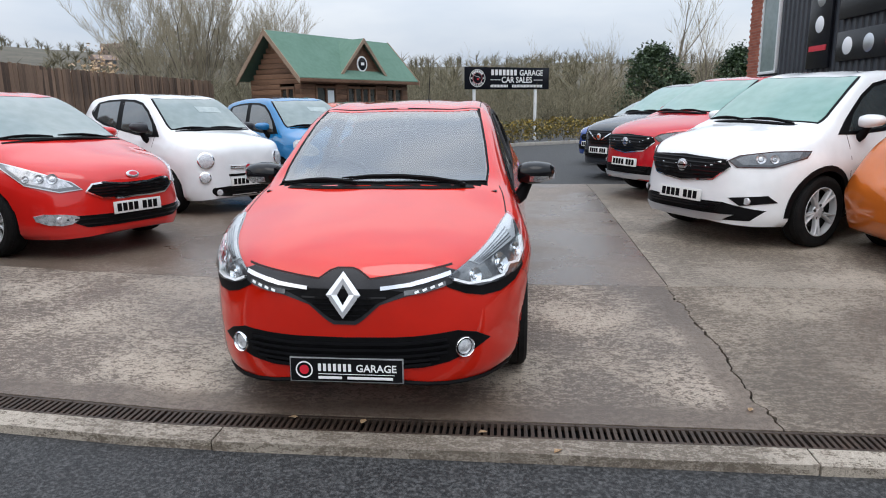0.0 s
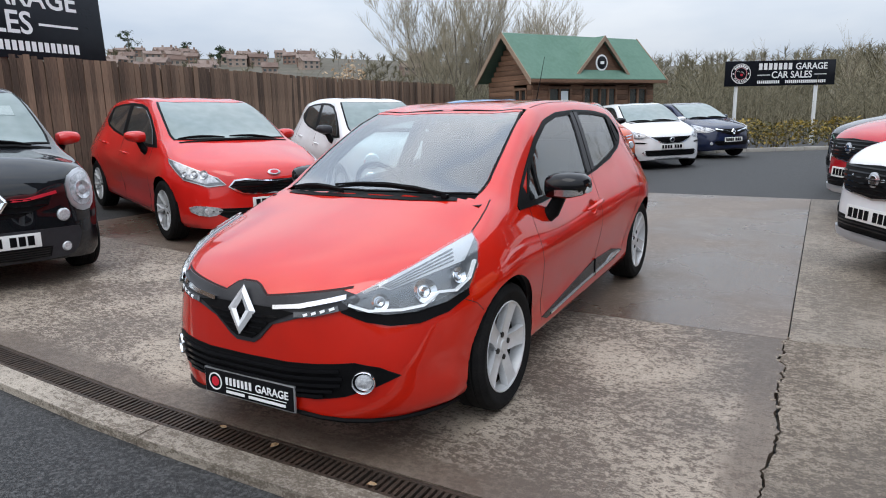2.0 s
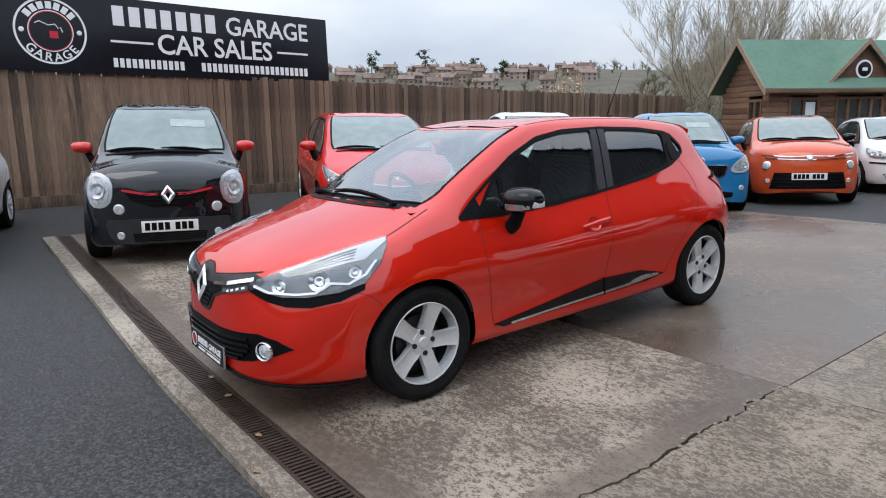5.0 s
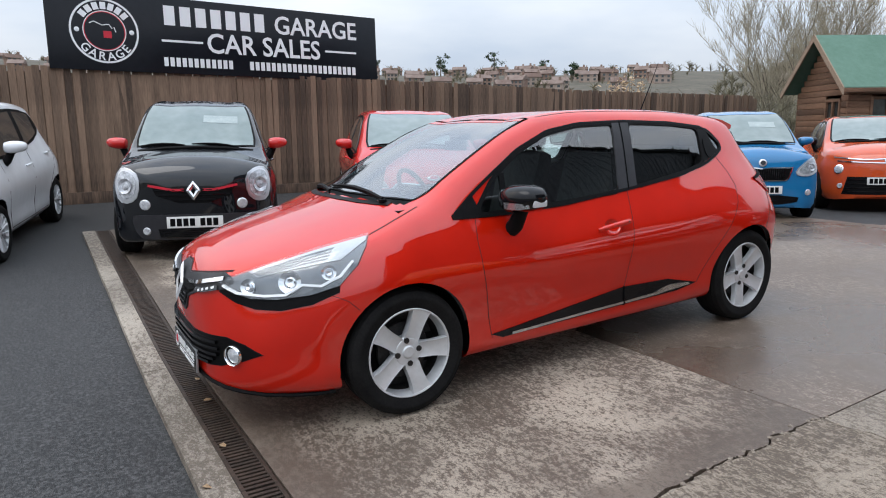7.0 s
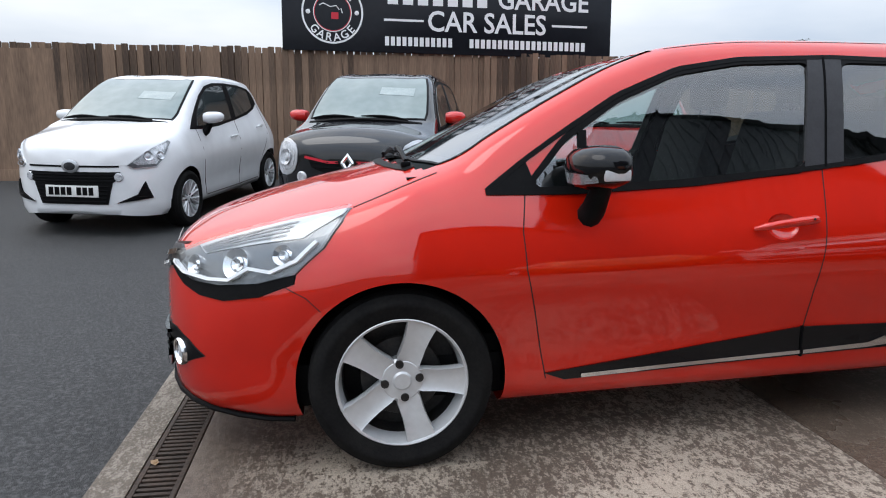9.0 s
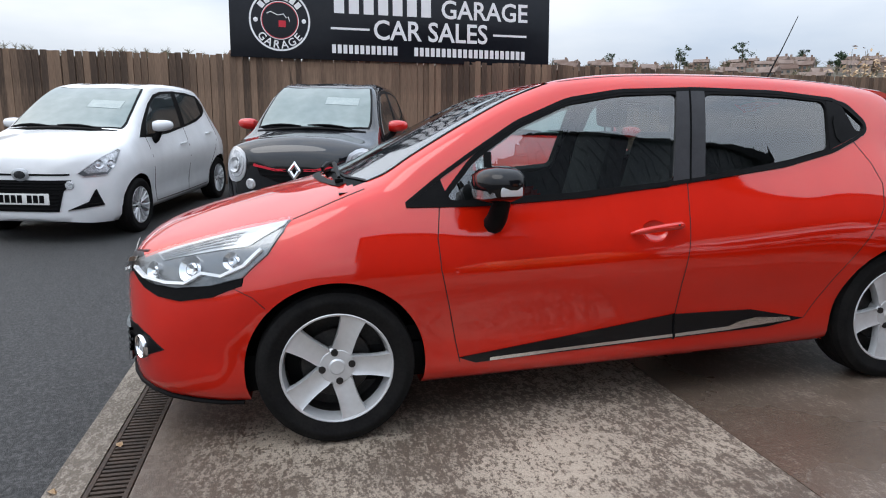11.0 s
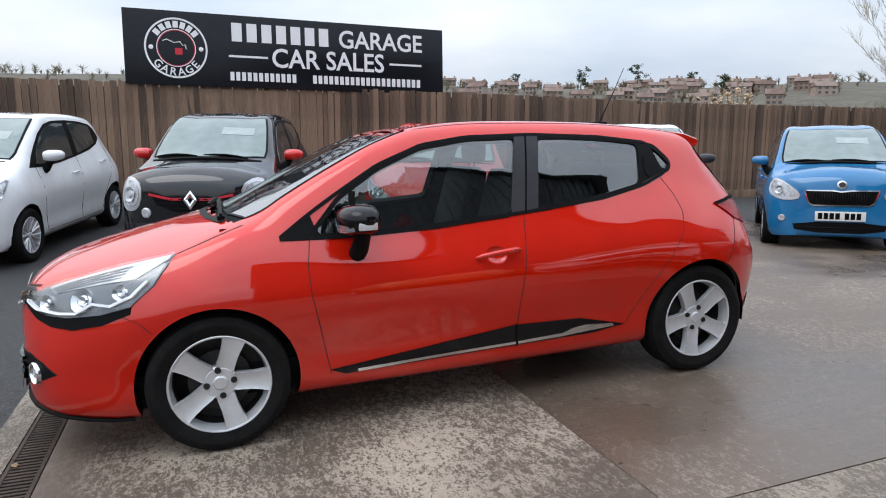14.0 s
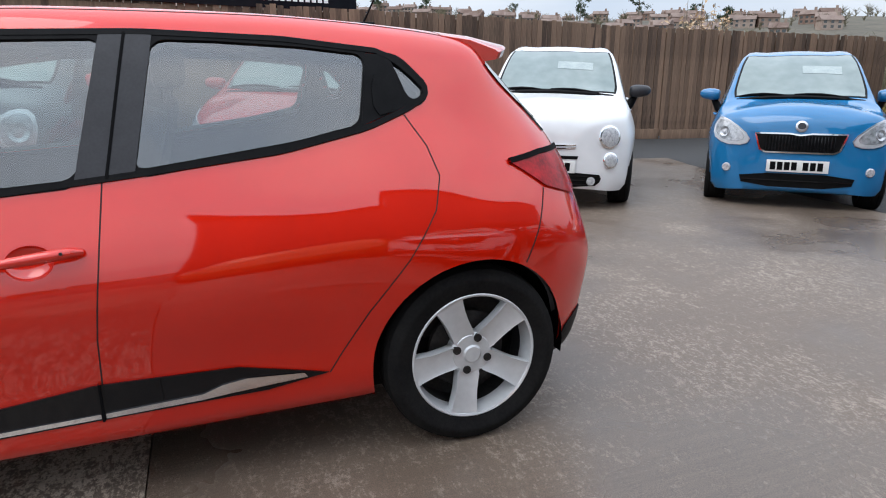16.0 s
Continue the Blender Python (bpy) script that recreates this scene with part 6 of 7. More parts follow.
car("city_car", "bright blue city car with a black slatted grille", sit(-2.40, 7.42, 47, 2.42), M["blue"],
    Shape(nose=-0.60, cowl=-0.02, head=0.86, quarter=2.30, rear=2.42, tail=2.94, roof=1.55, belt=0.98, width=1.645, wheel=0.288, arch=0.33, lift=0.06),
    face(lamp_at(0.58, -0.46, 0.690, rounded([(-0.24, -0.05), (-0.20, -0.105), (0.06, -0.10), (0.22, -0.03), (0.25, 0.07), (0.18, 0.125), (-0.02, 0.06)], 1)),
         [("upper_grille", [(-0.40, 0.672), (0.40, 0.672), (0.35, 0.572), (0.30, 0.555), (-0.30, 0.555), (-0.35, 0.572)], "trim", 0), ("lower_grille", rounded([(-0.52, 0.375), (0.52, 0.375), (0.48, 0.255), (-0.48, 0.255)], 1), "trim", 1)],
         [(0.64, 0.405, 0.042)], 0.445, (0.735, 0.052), [([(0.0, 0.668), (0.10, 0.679), (0.40, 0.679), (0.35, 0.568), (0.30, 0.549), (0.0, 0.549)], 0.014, "chrome")], lamp_m="blade", bowls=((0.02, 0.05),), upright=((0.31, 0.565, 0.662, 22),), badge_m="grey_plastic"),
    ROW, wheels=(7, 1), rimr=0.195, card=(0.22, 0.6))
BACKROW = "cars parked at the back of the yard"
car("crossover", "orange crossover with a black roof and split lamps", sit(-1.92, 9.96, 36, 2.54), M["orange"],
    Shape(nose=-0.80, cowl=0.05, head=1.0, quarter=2.45, rear=2.54, tail=3.18, roof=1.50, belt=0.99, width=1.749, wheel=0.32, arch=0.37, lift=0.07),
    face(None, [("lower_grille", [(-0.50, 0.52), (0.50, 0.52), (0.56, 0.28), (-0.56, 0.28)], "trim", 4)], [(0.58, 0.40, 0.04)], 0.47, (0.69, 0.05), [([(0.0, 0.715), (0.3, 0.705), (0.66, 0.735)], 0.014, "chrome"), ([(0.0, 0.665), (0.3, 0.675), (0.62, 0.69)], 0.014, "chrome")], round_lamps=[(0.58, -0.6, 0.60, 0.07, "reflector")]),
    BACKROW, mir=M["gloss_black"], rimr=0.21, roofm=M["black"])
car("hatchback", "white hatchback with a dark grille parked on asphalt", sit(-1.27, 12.97, 36, 2.52), M["white"],
    Shape(nose=-0.83, cowl=0.06, head=1.0, quarter=2.42, rear=2.52, tail=3.16, roof=1.47, belt=0.95, width=1.745, wheel=0.305, arch=0.35),
    face(LAMP, [("upper_grille", [(-0.46, 0.70), (-0.3, 0.695), (0.3, 0.695), (0.46, 0.70), (0.24, 0.585), (0.16, 0.57), (-0.16, 0.57), (-0.24, 0.585)], "trim", 3), ("fog_recess", [(0.52, 0.58), (0.76, 0.60), (0.76, 0.57), (0.56, 0.555)], "trim", 0), ("fog_recess", [(-0.56, 0.555), (-0.76, 0.57), (-0.76, 0.60), (-0.52, 0.58)], "trim", 0), ("lower_grille", [(-0.60, 0.37), (-0.52, 0.42), (0.52, 0.42), (0.60, 0.37), (0.5, 0.30), (-0.5, 0.30)], "trim", 3)], [(0.54, 0.36, 0.04)], 0.49, (0.635, 0.055), [([(0.0, 0.56), (0.17, 0.562), (0.26, 0.58), (0.46, 0.70)], 0.012, "chrome")]),
    BACKROW, rimr=0.205)
car("hatchback", "dark navy hatchback with a chrome diamond badge", sit(-0.55, 16.2, 46, 2.589), M["navy"], Shape(arch=0.352),
    face(LAMP, [("upper_grille", [(-0.46, 0.76), (0, 0.72), (0.46, 0.76), (0.44, 0.68), (0, 0.56), (-0.44, 0.68)], "trim", 2), ("lower_grille", LOWER, "trim", 2)], [(0.54, 0.38, 0.04)], 0.47, (0.66, 0.09, 1), [([(0.12, 0.67), (0.45, 0.74)], 0.02, "chrome")]),
    BACKROW, rimr=0.21)

RIGHT = "cars parked facing the fence"
SUVLAMP = [(0.44, -0.78, 0.70), (0.50, -0.74, 0.655), (0.68, -0.52, 0.655), (0.79, -0.24, 0.735), (0.775, -0.16, 0.79), (0.64, -0.48, 0.765), (0.50, -0.72, 0.735)]


BASE = ("bumper_base", [(-0.70, 0.335), (-0.50, 0.345), (-0.44, 0.40), (0.44, 0.40), (0.50, 0.345), (0.70, 0.335), (0.62, 0.25), (-0.62, 0.25)], "trim", 0)


def mokka(label, x, y, turn, paint_m, screen):
    return car("suv", label, sit(x, y, turn, 2.555), paint_m,
        Shape(nose=-0.93, cowl=0.0, head=0.93, quarter=2.45, rear=2.555, tail=3.34, low=0.24, roof=1.658, belt=1.07, width=1.78, wheel=0.345, arch=0.395, lift=0.05),
        face(SUVLAMP, [BASE, ("fog_recess", [(0.48, 0.44), (0.70, 0.46), (0.74, 0.40), (0.56, 0.375)], "trim", 0), ("fog_recess", [(-0.48, 0.44), (-0.70, 0.46), (-0.74, 0.40), (-0.56, 0.375)][::-1], "trim", 0), ("upper_grille", [(-0.46, 0.655), (-0.42, 0.705), (0, 0.725), (0.42, 0.705), (0.46, 0.655), (0.34, 0.575), (0, 0.545), (-0.34, 0.575)], "trim", 6), ("lower_grille", [(-0.42, 0.385), (0.42, 0.385), (0.38, 0.325), (-0.38, 0.325)], "trim", 2), ("skid_plate", [(-0.52, 0.30), (-0.42, 0.285), (0.42, 0.285), (0.52, 0.30), (0.42, 0.245), (-0.42, 0.245)], "satin", 0)], [(0.60, 0.415, 0.035)], 0.435, (0.645, 0.062), [([(0.07, 0.645), (0.2, 0.648), (0.43, 0.695)], 0.022, "chrome"), ([(0.0, 0.538), (0.34, 0.568), (0.46, 0.652)], 0.010, "chrome")], lamp_m="lamp_dark"),
        RIGHT, wheels=(5, 1), rimr=0.235, screen=screen, flare=True)


mokka("white compact suv with black lower bumper and alloy wheels", 3.20, 3.62, -57, M["white"], M["milky_green_pane"])
mokka("red compact suv with chrome grille surround beside a white one", 3.12, 6.25, -61, M["mokka_red"], M["milky_green_pane"])
car("suv", "dark slate suv with a chrome slatted grille", sit(3.13, 9.06, -60, 2.77), M["slate"],
    Shape(nose=-0.95, cowl=0.05, head=1.05, quarter=2.6, rear=2.77, tail=3.68, low=0.24, roof=1.70, belt=1.08, width=1.89, wheel=0.36, arch=0.41, lift=0.05),
    face(SUVLAMP, [("upper_grille", [(-0.34, 0.71), (0.34, 0.71), (0.30, 0.53), (-0.30, 0.53)], "trim", 5), ("lower_grille", LOWER, "trim", 2)], [(0.6, 0.36, 0.04)], 0.45, (0.63, 0.06), [([(0.06, 0.59), (0.30, 0.69)], 0.02, "chrome")], lamp_m="lamp_dark"),
    RIGHT, wheels=(5, 1), rimr=0.24, screen=M["milky_green_pane"])
car("hatchback", "bright deep blue hatchback behind a dark suv", sit(3.25, 12.2, -61, 2.49), M["deep_blue"], Shape(arch=0.352),
    face(LAMP, [("upper_grille", OVAL, "trim", 3), ("lower_grille", LOWER, "trim", 2)], [], 0.46, (0.72, 0.05)), RIGHT, rimr=0.21)
car("hatchback", "metallic amber hatchback with its tail towards the slabs", sit(7.12, 2.60, 97, 2.6), M["amber"],
    Shape(rear=2.6, tail=3.3, quarter=2.5, roof=1.48, width=1.79, wheel=0.315, arch=0.36),
    face(LAMP, [("lower_grille", LOWER, "trim", 2)], [], 0.46, (0.72, 0.05)), "", rimr=0.215)

# ---- fence with its sign ----
random.seed(4)
FX = -8.15
fence = thing("fence", "weathered brown close-boarded timber fence", "fence", kind="structure")
boards = []
for k in range(4):
    bm = bmesh.new()
    prism(bm, [(-0.047, 0), (0.047, 0), (0.047, 1.985 + 0.006 * k), (0.040, 1.991 + 0.006 * k), (-0.040, 1.991 + 0.006 * k), (-0.047, 1.985 + 0.006 * k)], 0, 0.010)
    for v in bm.verts:
        if v.co.x > 0 and v.co.y > 0.005:
            v.co.y += 0.012
    ob = finish("board", bm, M["wood"], False)
    boards.append(ob.data)
    bpy.data.objects.remove(ob)


def fence_x(y):
    return FX + 0.15 * max(0, (y - 9) / 6.7) ** 2 - 0.02 * math.sin(y * 0.9)


def base(x, y):
    return height(x, y) - 0.03


y = -13.0
far = bmesh.new()
while y < 15.7:
    x = fence_x(y)
    m = Matrix.Translation((x + 0.010 * random.uniform(-1, 1), y, base(x, y) + 0.055 + 0.006 * random.uniform(-1, 1))) @ pose(0, 0, 0, random.uniform(-0.3, 0.3), random.uniform(-0.35, 0.35), 90 + random.uniform(-4, 2))
    share("board", random.choice(boards), fence, m)
    y += 0.101 + random.uniform(-0.005, 0.005)
for a in range(10):
    bm = bmesh.new()
    y0 = -13 + a * 2.9
    for z in (0.35, 1.05, 1.75):
        box(bm, fence_x(y0) - 0.09, fence_x(y0) - 0.04, y0, y0 + 2.87, z + base(FX, y0), z + 0.07 + base(FX, y0))
    box(bm, fence_x(y0) - 0.15, fence_x(y0) - 0.05, y0 - 0.05, y0 + 0.05, 0, 2.2)
    part("rail", bm, M["wood"], fence)
    # the lapped under-edges of the boards close the gaps between them
    bm = bmesh.new()
    box(bm, fence_x(y0) - 0.036, fence_x(y0) - 0.018, y0 - 0.01, y0 + 2.88, base(FX, y0) + 0.05, base(FX, y0) + 1.97)
    part("backing", bm, M["wood"], fence)
    bm = bmesh.new()
    box(bm, fence_x(y0 + 1.4) + 0.012, fence_x(y0 + 1.4) + 0.045, y0 + 0.004, y0 + 2.896, base(FX, y0 + 1.4) - 0.04, base(FX, y0 + 1.4) + 0.17, 0.004)
    part("gravel_board", bm, M["wood"], fence)


def sign(name, label, m, w, h, legs=None):
    """A black sign board with white lettering and a round emblem; m: its lower left corner, seen from -y."""
    s = thing(name, label, "sign", m)
    bm = bmesh.new()
    box(bm, 0, w, 0, 0.04, 0, h, 0.004)
    part("board", bm, M["board"], s, "black board")
    k = w / 5.3
    hk = h / 1.13
    r = 0.47 * min(k, hk)
    cx, cz = 0.763 * k, 0.566 * hk
    bm = bmesh.new()
    mm = Matrix.Translation((cx, 0, cz)) @ pose(0, 0, 0, 0, 0, -90)
    for r0, r1 in ((0.94, 1.0), (0.60, 0.625)):
        revolve(bm, [(r * r0, 0.0), (r * r0, 0.006), (r * r1, 0.006), (r * r1, 0.0)], 56, mm)
    for sg in (-1, 1):
        disc(bm, 0.035 * r / 0.46, cx + sg * r * 0.79, 0, cz, 0.006, 12)
    for i in range(7):
        a = radians(140 - i * 100 / 6)
        box(bm, -0.038 * r / 0.46, 0.038 * r / 0.46, -0.006, 0.0, -0.05 * r / 0.46, 0.05 * r / 0.46, 0.0, Matrix.Translation((cx + r * 0.78 * math.cos(a), 0, cz + r * 0.78 * math.sin(a))) @ pose(0, 0, 0, 0, 90 - math.degrees(a), 0))
    part("emblem_ring", bm, M["lettering"], s)
    for i, ch in enumerate("GARAGE"):
        a = radians(222 + i * 96 / 5)
        lettering(ch, 0.165 * r / 0.46, Matrix.Translation((cx + r * 0.79 * math.cos(a), -0.002, cz + r * 0.79 * math.sin(a))) @ pose(0, 0, 0, 0, -math.degrees(a) - 90, 0) @ Matrix.Translation((0, 0, -0.055 * r / 0.46)), M["lettering"], s, "letter", 0.003, "CENTER")
    bm = bmesh.new()
    revolve(bm, [(r * 0.60, 0.0), (r * 0.60, 0.007), (r * 0.575, 0.007), (r * 0.575, 0.0)], 44, mm)
    box(bm, cx - 0.02 * k, cx + 0.09 * k, -0.008, 0, cz - 0.10 * k, cz + 0.0 * k, 0.0)
    part("emblem_can", bm, M["red_vinyl"], s)
    bm = bmesh.new()
    tube(bm, [(cx + x * k, -0.006, cz + z * k) for x, z in ((-0.20, 0.10), (-0.14, 0.13), (-0.03, 0.08), (0.06, 0.10), (0.10, 0.04), (0.13, 0.06), (0.15, -0.01))], 0.008 * k, 6)
    part("emblem_nozzle", bm, M["lettering"], s)
    bars = [(1.556, 2.18, 0.470, 0.503), (4.285, 4.885, 0.470, 0.503)]
    for x0, x1, n, z0, z1 in ((1.575, 3.24, 7, 0.72, 1.01), (1.555, 2.65, 12, 0.105, 0.24), (2.905, 4.87, 21, 0.105, 0.24)):
        w_ = (x1 - x0) / n
        bars += [(x0 + w_ * (i + 0.16), x0 + w_ * (i + 0.84), z0, z1) for i in range(n)]
    for x0, x1, z0, z1 in bars:
        bm = bmesh.new()
        box(bm, x0 * k, x1 * k, -0.005, 0, z0 * hk, z1 * hk)
        part("sign_bar", bm, M["lettering"], s)
    lettering("GARAGE", 0.41 * hk, Matrix.Translation((3.37 * k, -0.003, 0.72 * hk)), M["lettering"], s, "lettering", 0.004, "LEFT", 1.515 * k)
    lettering("CAR SALES", 0.43 * hk, Matrix.Translation((2.235 * k, -0.003, 0.345 * hk)), M["lettering"], s, "lettering", 0.004, "LEFT", 1.935 * k)
    for x, z0 in legs or ():
        bm = bmesh.new()
        box(bm, x - 0.045, x + 0.045, 0.042, 0.13, z0, 0.1, 0.006)
        part("post", bm, M["white_frame"], s, "white square post")
    return s


sign("sign_board", "long black garage sign with white lettering on the fence", Matrix.Translation((-8.07, -1.10, 2.36)) @ pose(0, 0, 0, -3, 0.4, 91.2), 5.38, 1.17)
s2 = Vector((3.1, 1.75))
sign("sign_board", "black garage sign with white lettering on two white posts", Matrix.Translation((-0.95, 21.35, 2.08)) @ pose(0, 0, 0, 0, 0, math.degrees(math.atan2(s2.y, s2.x))), 3.6, 0.80, [(0.42, -1.95), (3.05, -1.95)])
# ---- timber cabin ----
hut = thing("cabin", "brown timber cabin with a green felt roof and gable", "cabin", Matrix.Translation((-5.02, 14.70, 0.12)) @ pose(0, 0, 0, 0, 0, 60.5))
HL, HW, HE, HR = 5.15, 2.5, 2.17, 3.46      # length, width, eaves, ridge
LIVE = 0.18


def logs(name, parent, x0, x1, y0, y1, z0, z1, along, holes=(), cut=None):
    """A wall of horizontal log boards between two corners, left open at the holes (from, to, low, high)."""
    k = 0
    z = z0
    while z < z1 - 0.01:
        zt = min(z + 0.145, z1)
        a, b = (x0, x1) if along == "x" else (y0, y1)
        if cut:
            a, b = cut(a, b, z)
        spans = [(a, b)]
        for h0, h1, hz0, hz1 in holes:
            if zt > hz0 + 0.03 and z < hz1 - 0.03:
                spans = [p for s0, s1 in spans for p in ((s0, min(s1, h0)), (max(s0, h1), s1)) if p[1] - p[0] > 0.02]
        for s0, s1 in spans:
            if s1 - s0 < 0.04:
                continue
            bm = bmesh.new()
            if along == "x":
                box(bm, s0, s1, y0, y1, z, zt - 0.006, 0.014)
            else:
                box(bm, x0, x1, s0, s1, z, zt - 0.006, 0.014)
            part("log", bm, M["log"], parent)
        z += 0.145


walls = new("wall")
walls.parent = hut
front = [(0.75, 1.55, 1.0, 1.98), (2.05, 3.35, 0.1, 1.98), (3.9, 4.65, 1.0, 1.98)]
logs("front", walls, LIVE, HL - LIVE, LIVE, LIVE + 0.06, 0, HE, "x", front)
logs("back", walls, LIVE, HL - LIVE, HW - LIVE - 0.06, HW - LIVE, 0, HE, "x")
gable = lambda a, b, z: (a, b) if z < HE - 0.1 else (a + (z - HE + 0.1) * (HW / 2 - LIVE) / (HR - HE), b - (z - HE + 0.1) * (HW / 2 - LIVE) / (HR - HE))
logs("side", walls, LIVE - 0.002, LIVE + 0.06, LIVE + 0.062, HW - LIVE - 0.062, 0, HR - 0.15, "y", [(0.45, 1.05, 1.05, 1.95)], gable)
logs("side", walls, HL - LIVE - 0.06, HL - LIVE + 0.002, LIVE + 0.062, HW - LIVE - 0.062, 0, HR - 0.15, "y", (), gable)
for x0, x1, z0, z1 in front:
    n = 2 if x1 - x0 < 1 else 4
    bm = bmesh.new()
    box(bm, x0 - 0.035, x0 + 0.035, LIVE - 0.02, LIVE + 0.07, z0, z1, 0.006)
    wd = part("window" if z0 > 0.5 else "door", bm, M["log"], hut)
    for k in range(1, n + 1):
        bm = bmesh.new()
        x = x0 + (x1 - x0) * k / n
        box(bm, x - 0.035, x + 0.035, LIVE - 0.02, LIVE + 0.07, z0, z1, 0.006)
        part("upright", bm, M["log"], wd)
    for z in (z0, z1 - 0.07) + ((z0 + 0.75,) if z0 < 0.5 else ()):
        bm = bmesh.new()
        box(bm, x0, x1, LIVE - 0.018, LIVE + 0.068, z, z + 0.07, 0.006)
        part("rail", bm, M["log"], wd)
    bm = bmesh.new()
    box(bm, x0, x1, LIVE + 0.03, LIVE + 0.045, z0, z1)
    part("pane", bm, M["tinted"], wd)
bm = bmesh.new()
box(bm, LIVE - 0.02, LIVE + 0.04, 0.45, 1.05, 1.05, 1.12, 0.006)
box(bm, LIVE - 0.02, LIVE + 0.04, 0.45, 1.05, 1.88, 1.95, 0.006)
for y in (0.45, 0.72, 0.99):
    box(bm, LIVE - 0.022, LIVE + 0.04, y, y + 0.06, 1.05, 1.95, 0.006)
wd = part("window", bm, M["log"], hut)
bm = bmesh.new()
box(bm, LIVE + 0.03, LIVE + 0.045, 0.45, 1.05, 1.05, 1.95)
part("pane", bm, M["tinted"], wd)
bm = bmesh.new()
box(bm, 1.18, 1.46, LIVE - 0.004, LIVE + 0.028, 1.45, 1.85)
part("notice", bm, M["paper"], hut)
for s in (0, 1):
    bm = bmesh.new()
    y0, y1 = (-0.06, HW / 2) if s == 0 else (HW + 0.06, HW / 2)
    z0 = HE - 0.03
    for d, (xa, xb) in ((0.0, (-0.12, HL + 0.12)),):
        q = [(xa, y0, z0), (xb, y0, z0), (xb, y1, HR), (xa, y1, HR)]
        top = [bm.verts.new(Vector(p) + Vector((0, 0, 0.05))) for p in q]
        bot = [bm.verts.new(p) for p in q]
        bm.faces.new(top)
        bm.faces.new(bot[::-1])
        for i in range(4):
            bm.faces.new((top[i], bot[i], bot[(i + 1) % 4], top[(i + 1) % 4]))
    part("roof", bm, M["felt"], hut, "green roof felt")
for x in (-0.14, HL + 0.12):
    for s in (0, 1):
        ya, yb = (-0.10, HW / 2) if s == 0 else (HW + 0.10, HW / 2)
        bm = bmesh.new()
        pts = [(ya, HE - 0.16), (yb, HR - 0.10), (yb, HR + 0.07), (ya, HE + 0.01)]
        a = [bm.verts.new((x, p, z)) for p, z in pts]
        b = [bm.verts.new((x + 0.03, p, z)) for p, z in pts]
        bm.faces.new(a)
        bm.faces.new(b[::-1])
        for i in range(4):
            bm.faces.new((a[i], b[i], b[(i + 1) % 4], a[(i + 1) % 4]))
        part("barge_board", bm, M["barge"], hut, smooth=False)
bm = bmesh.new()
box(bm, -0.1, HL + 0.1, -0.09, -0.065, HE - 0.10, HE - 0.005, 0.004)
part("fascia", bm, M["log"], hut)
# the small gable over the door
gx, gw, gz = 2.75, 0.92, 3.28
bm = bmesh.new()
prism(bm, [(gx - gw, HE + 0.22), (gx + gw, HE + 0.22), (gx, gz)], 0.20, 0.24)
part("gable", bm, M["log"], hut, smooth=False)
for s in (-1, 1):
    bm = bmesh.new()
    a0, a1 = (gx + s * (gw + 0.14), HE + 0.10), (gx, gz + 0.08)
    vs = []
    for y in (0.10, 1.15):
        for (x, z), d in ((a0, 0), (a1, 0), (a1, 0.05), (a0, 0.05)):
            vs.append(bm.verts.new((x, y, z + d)))
    for q in ((0, 1, 2, 3), (7, 6, 5, 4), (0, 4, 5, 1), (3, 2, 6, 7), (0, 3, 7, 4), (1, 5, 6, 2)):
        bm.faces.new([vs[i] for i in q])
    part("gable_roof", bm, M["felt"], hut)
    bm = bmesh.new()
    prism(bm, [(a0[0], a0[1] - 0.06), (a1[0], a1[1] - 0.09), (a1[0], a1[1] + 0.06), (a0[0], a0[1] + 0.06)], 0.07, 0.098)
    part("barge_board", bm, M["barge"], hut, smooth=False)
bm = bmesh.new()
box(bm, gx - gw - 0.1, gx + gw + 0.1, 0.17, 0.199, HE + 0.16, HE + 0.25, 0.004)
part("gable_sill", bm, M["log"], hut)
bm = bmesh.new()
disc(bm, 0.235, gx, 0.198, 2.66, 0.02, 32)
e_ = part("emblem", bm, M["lettering"], hut, "round white emblem")
bm = bmesh.new()
disc(bm, 0.19, gx, 0.19, 2.66, 0.02, 32)
part("emblem_face", bm, M["board"], e_)
bm = bmesh.new()
box(bm, gx - 0.07, gx + 0.07, 0.162, 0.175, 2.62, 2.70)
part("emblem_can", bm, M["lettering"], e_)

# ---- garage building beside the yard ----
GX = 8.75
gar = thing("garage_building", "garage with dark profiled cladding, brick pier and signs", "building", Matrix.Translation((GX, 0, 0)) @ pose(0, 0, 0, 0, 0, 5))
bm = bmesh.new()
prof = []
y = 0.95
while y < 14.6:
    prof += [(y, 0.0), (y + 0.09, 0.0), (y + 0.11, -0.035), (y + 0.20, -0.035)]
    y += 0.22
# the step between the bays is unseen, added to shape the car's reflections
for z0, z1, bay in ((0.0, 6.2, [q for q in prof if q[0] < 3.93]), (0.0, 7.4, [q for q in prof if q[0] > 3.9])):
    a = [bm.verts.new((x, yy, z0)) for yy, x in bay]
    b = [bm.verts.new((x, yy, z1)) for yy, x in bay]
    for i in range(len(a) - 1):
        bm.faces.new((a[i], b[i], b[i + 1], a[i + 1]))
part("cladding", bm, M["cladding"], gar, "dark grey profiled metal cladding", smooth=False)
bm = bmesh.new()
box(bm, 0.05, 9.0, 0.98, 3.92, 0, 6.2)
part("wall", bm, M["cladding"], gar)
bm = bmesh.new()
box(bm, 0.05, 9.0, 3.93, 16.2, 0, 7.4)
part("wall", bm, M["cladding"], gar)
bm = bmesh.new()
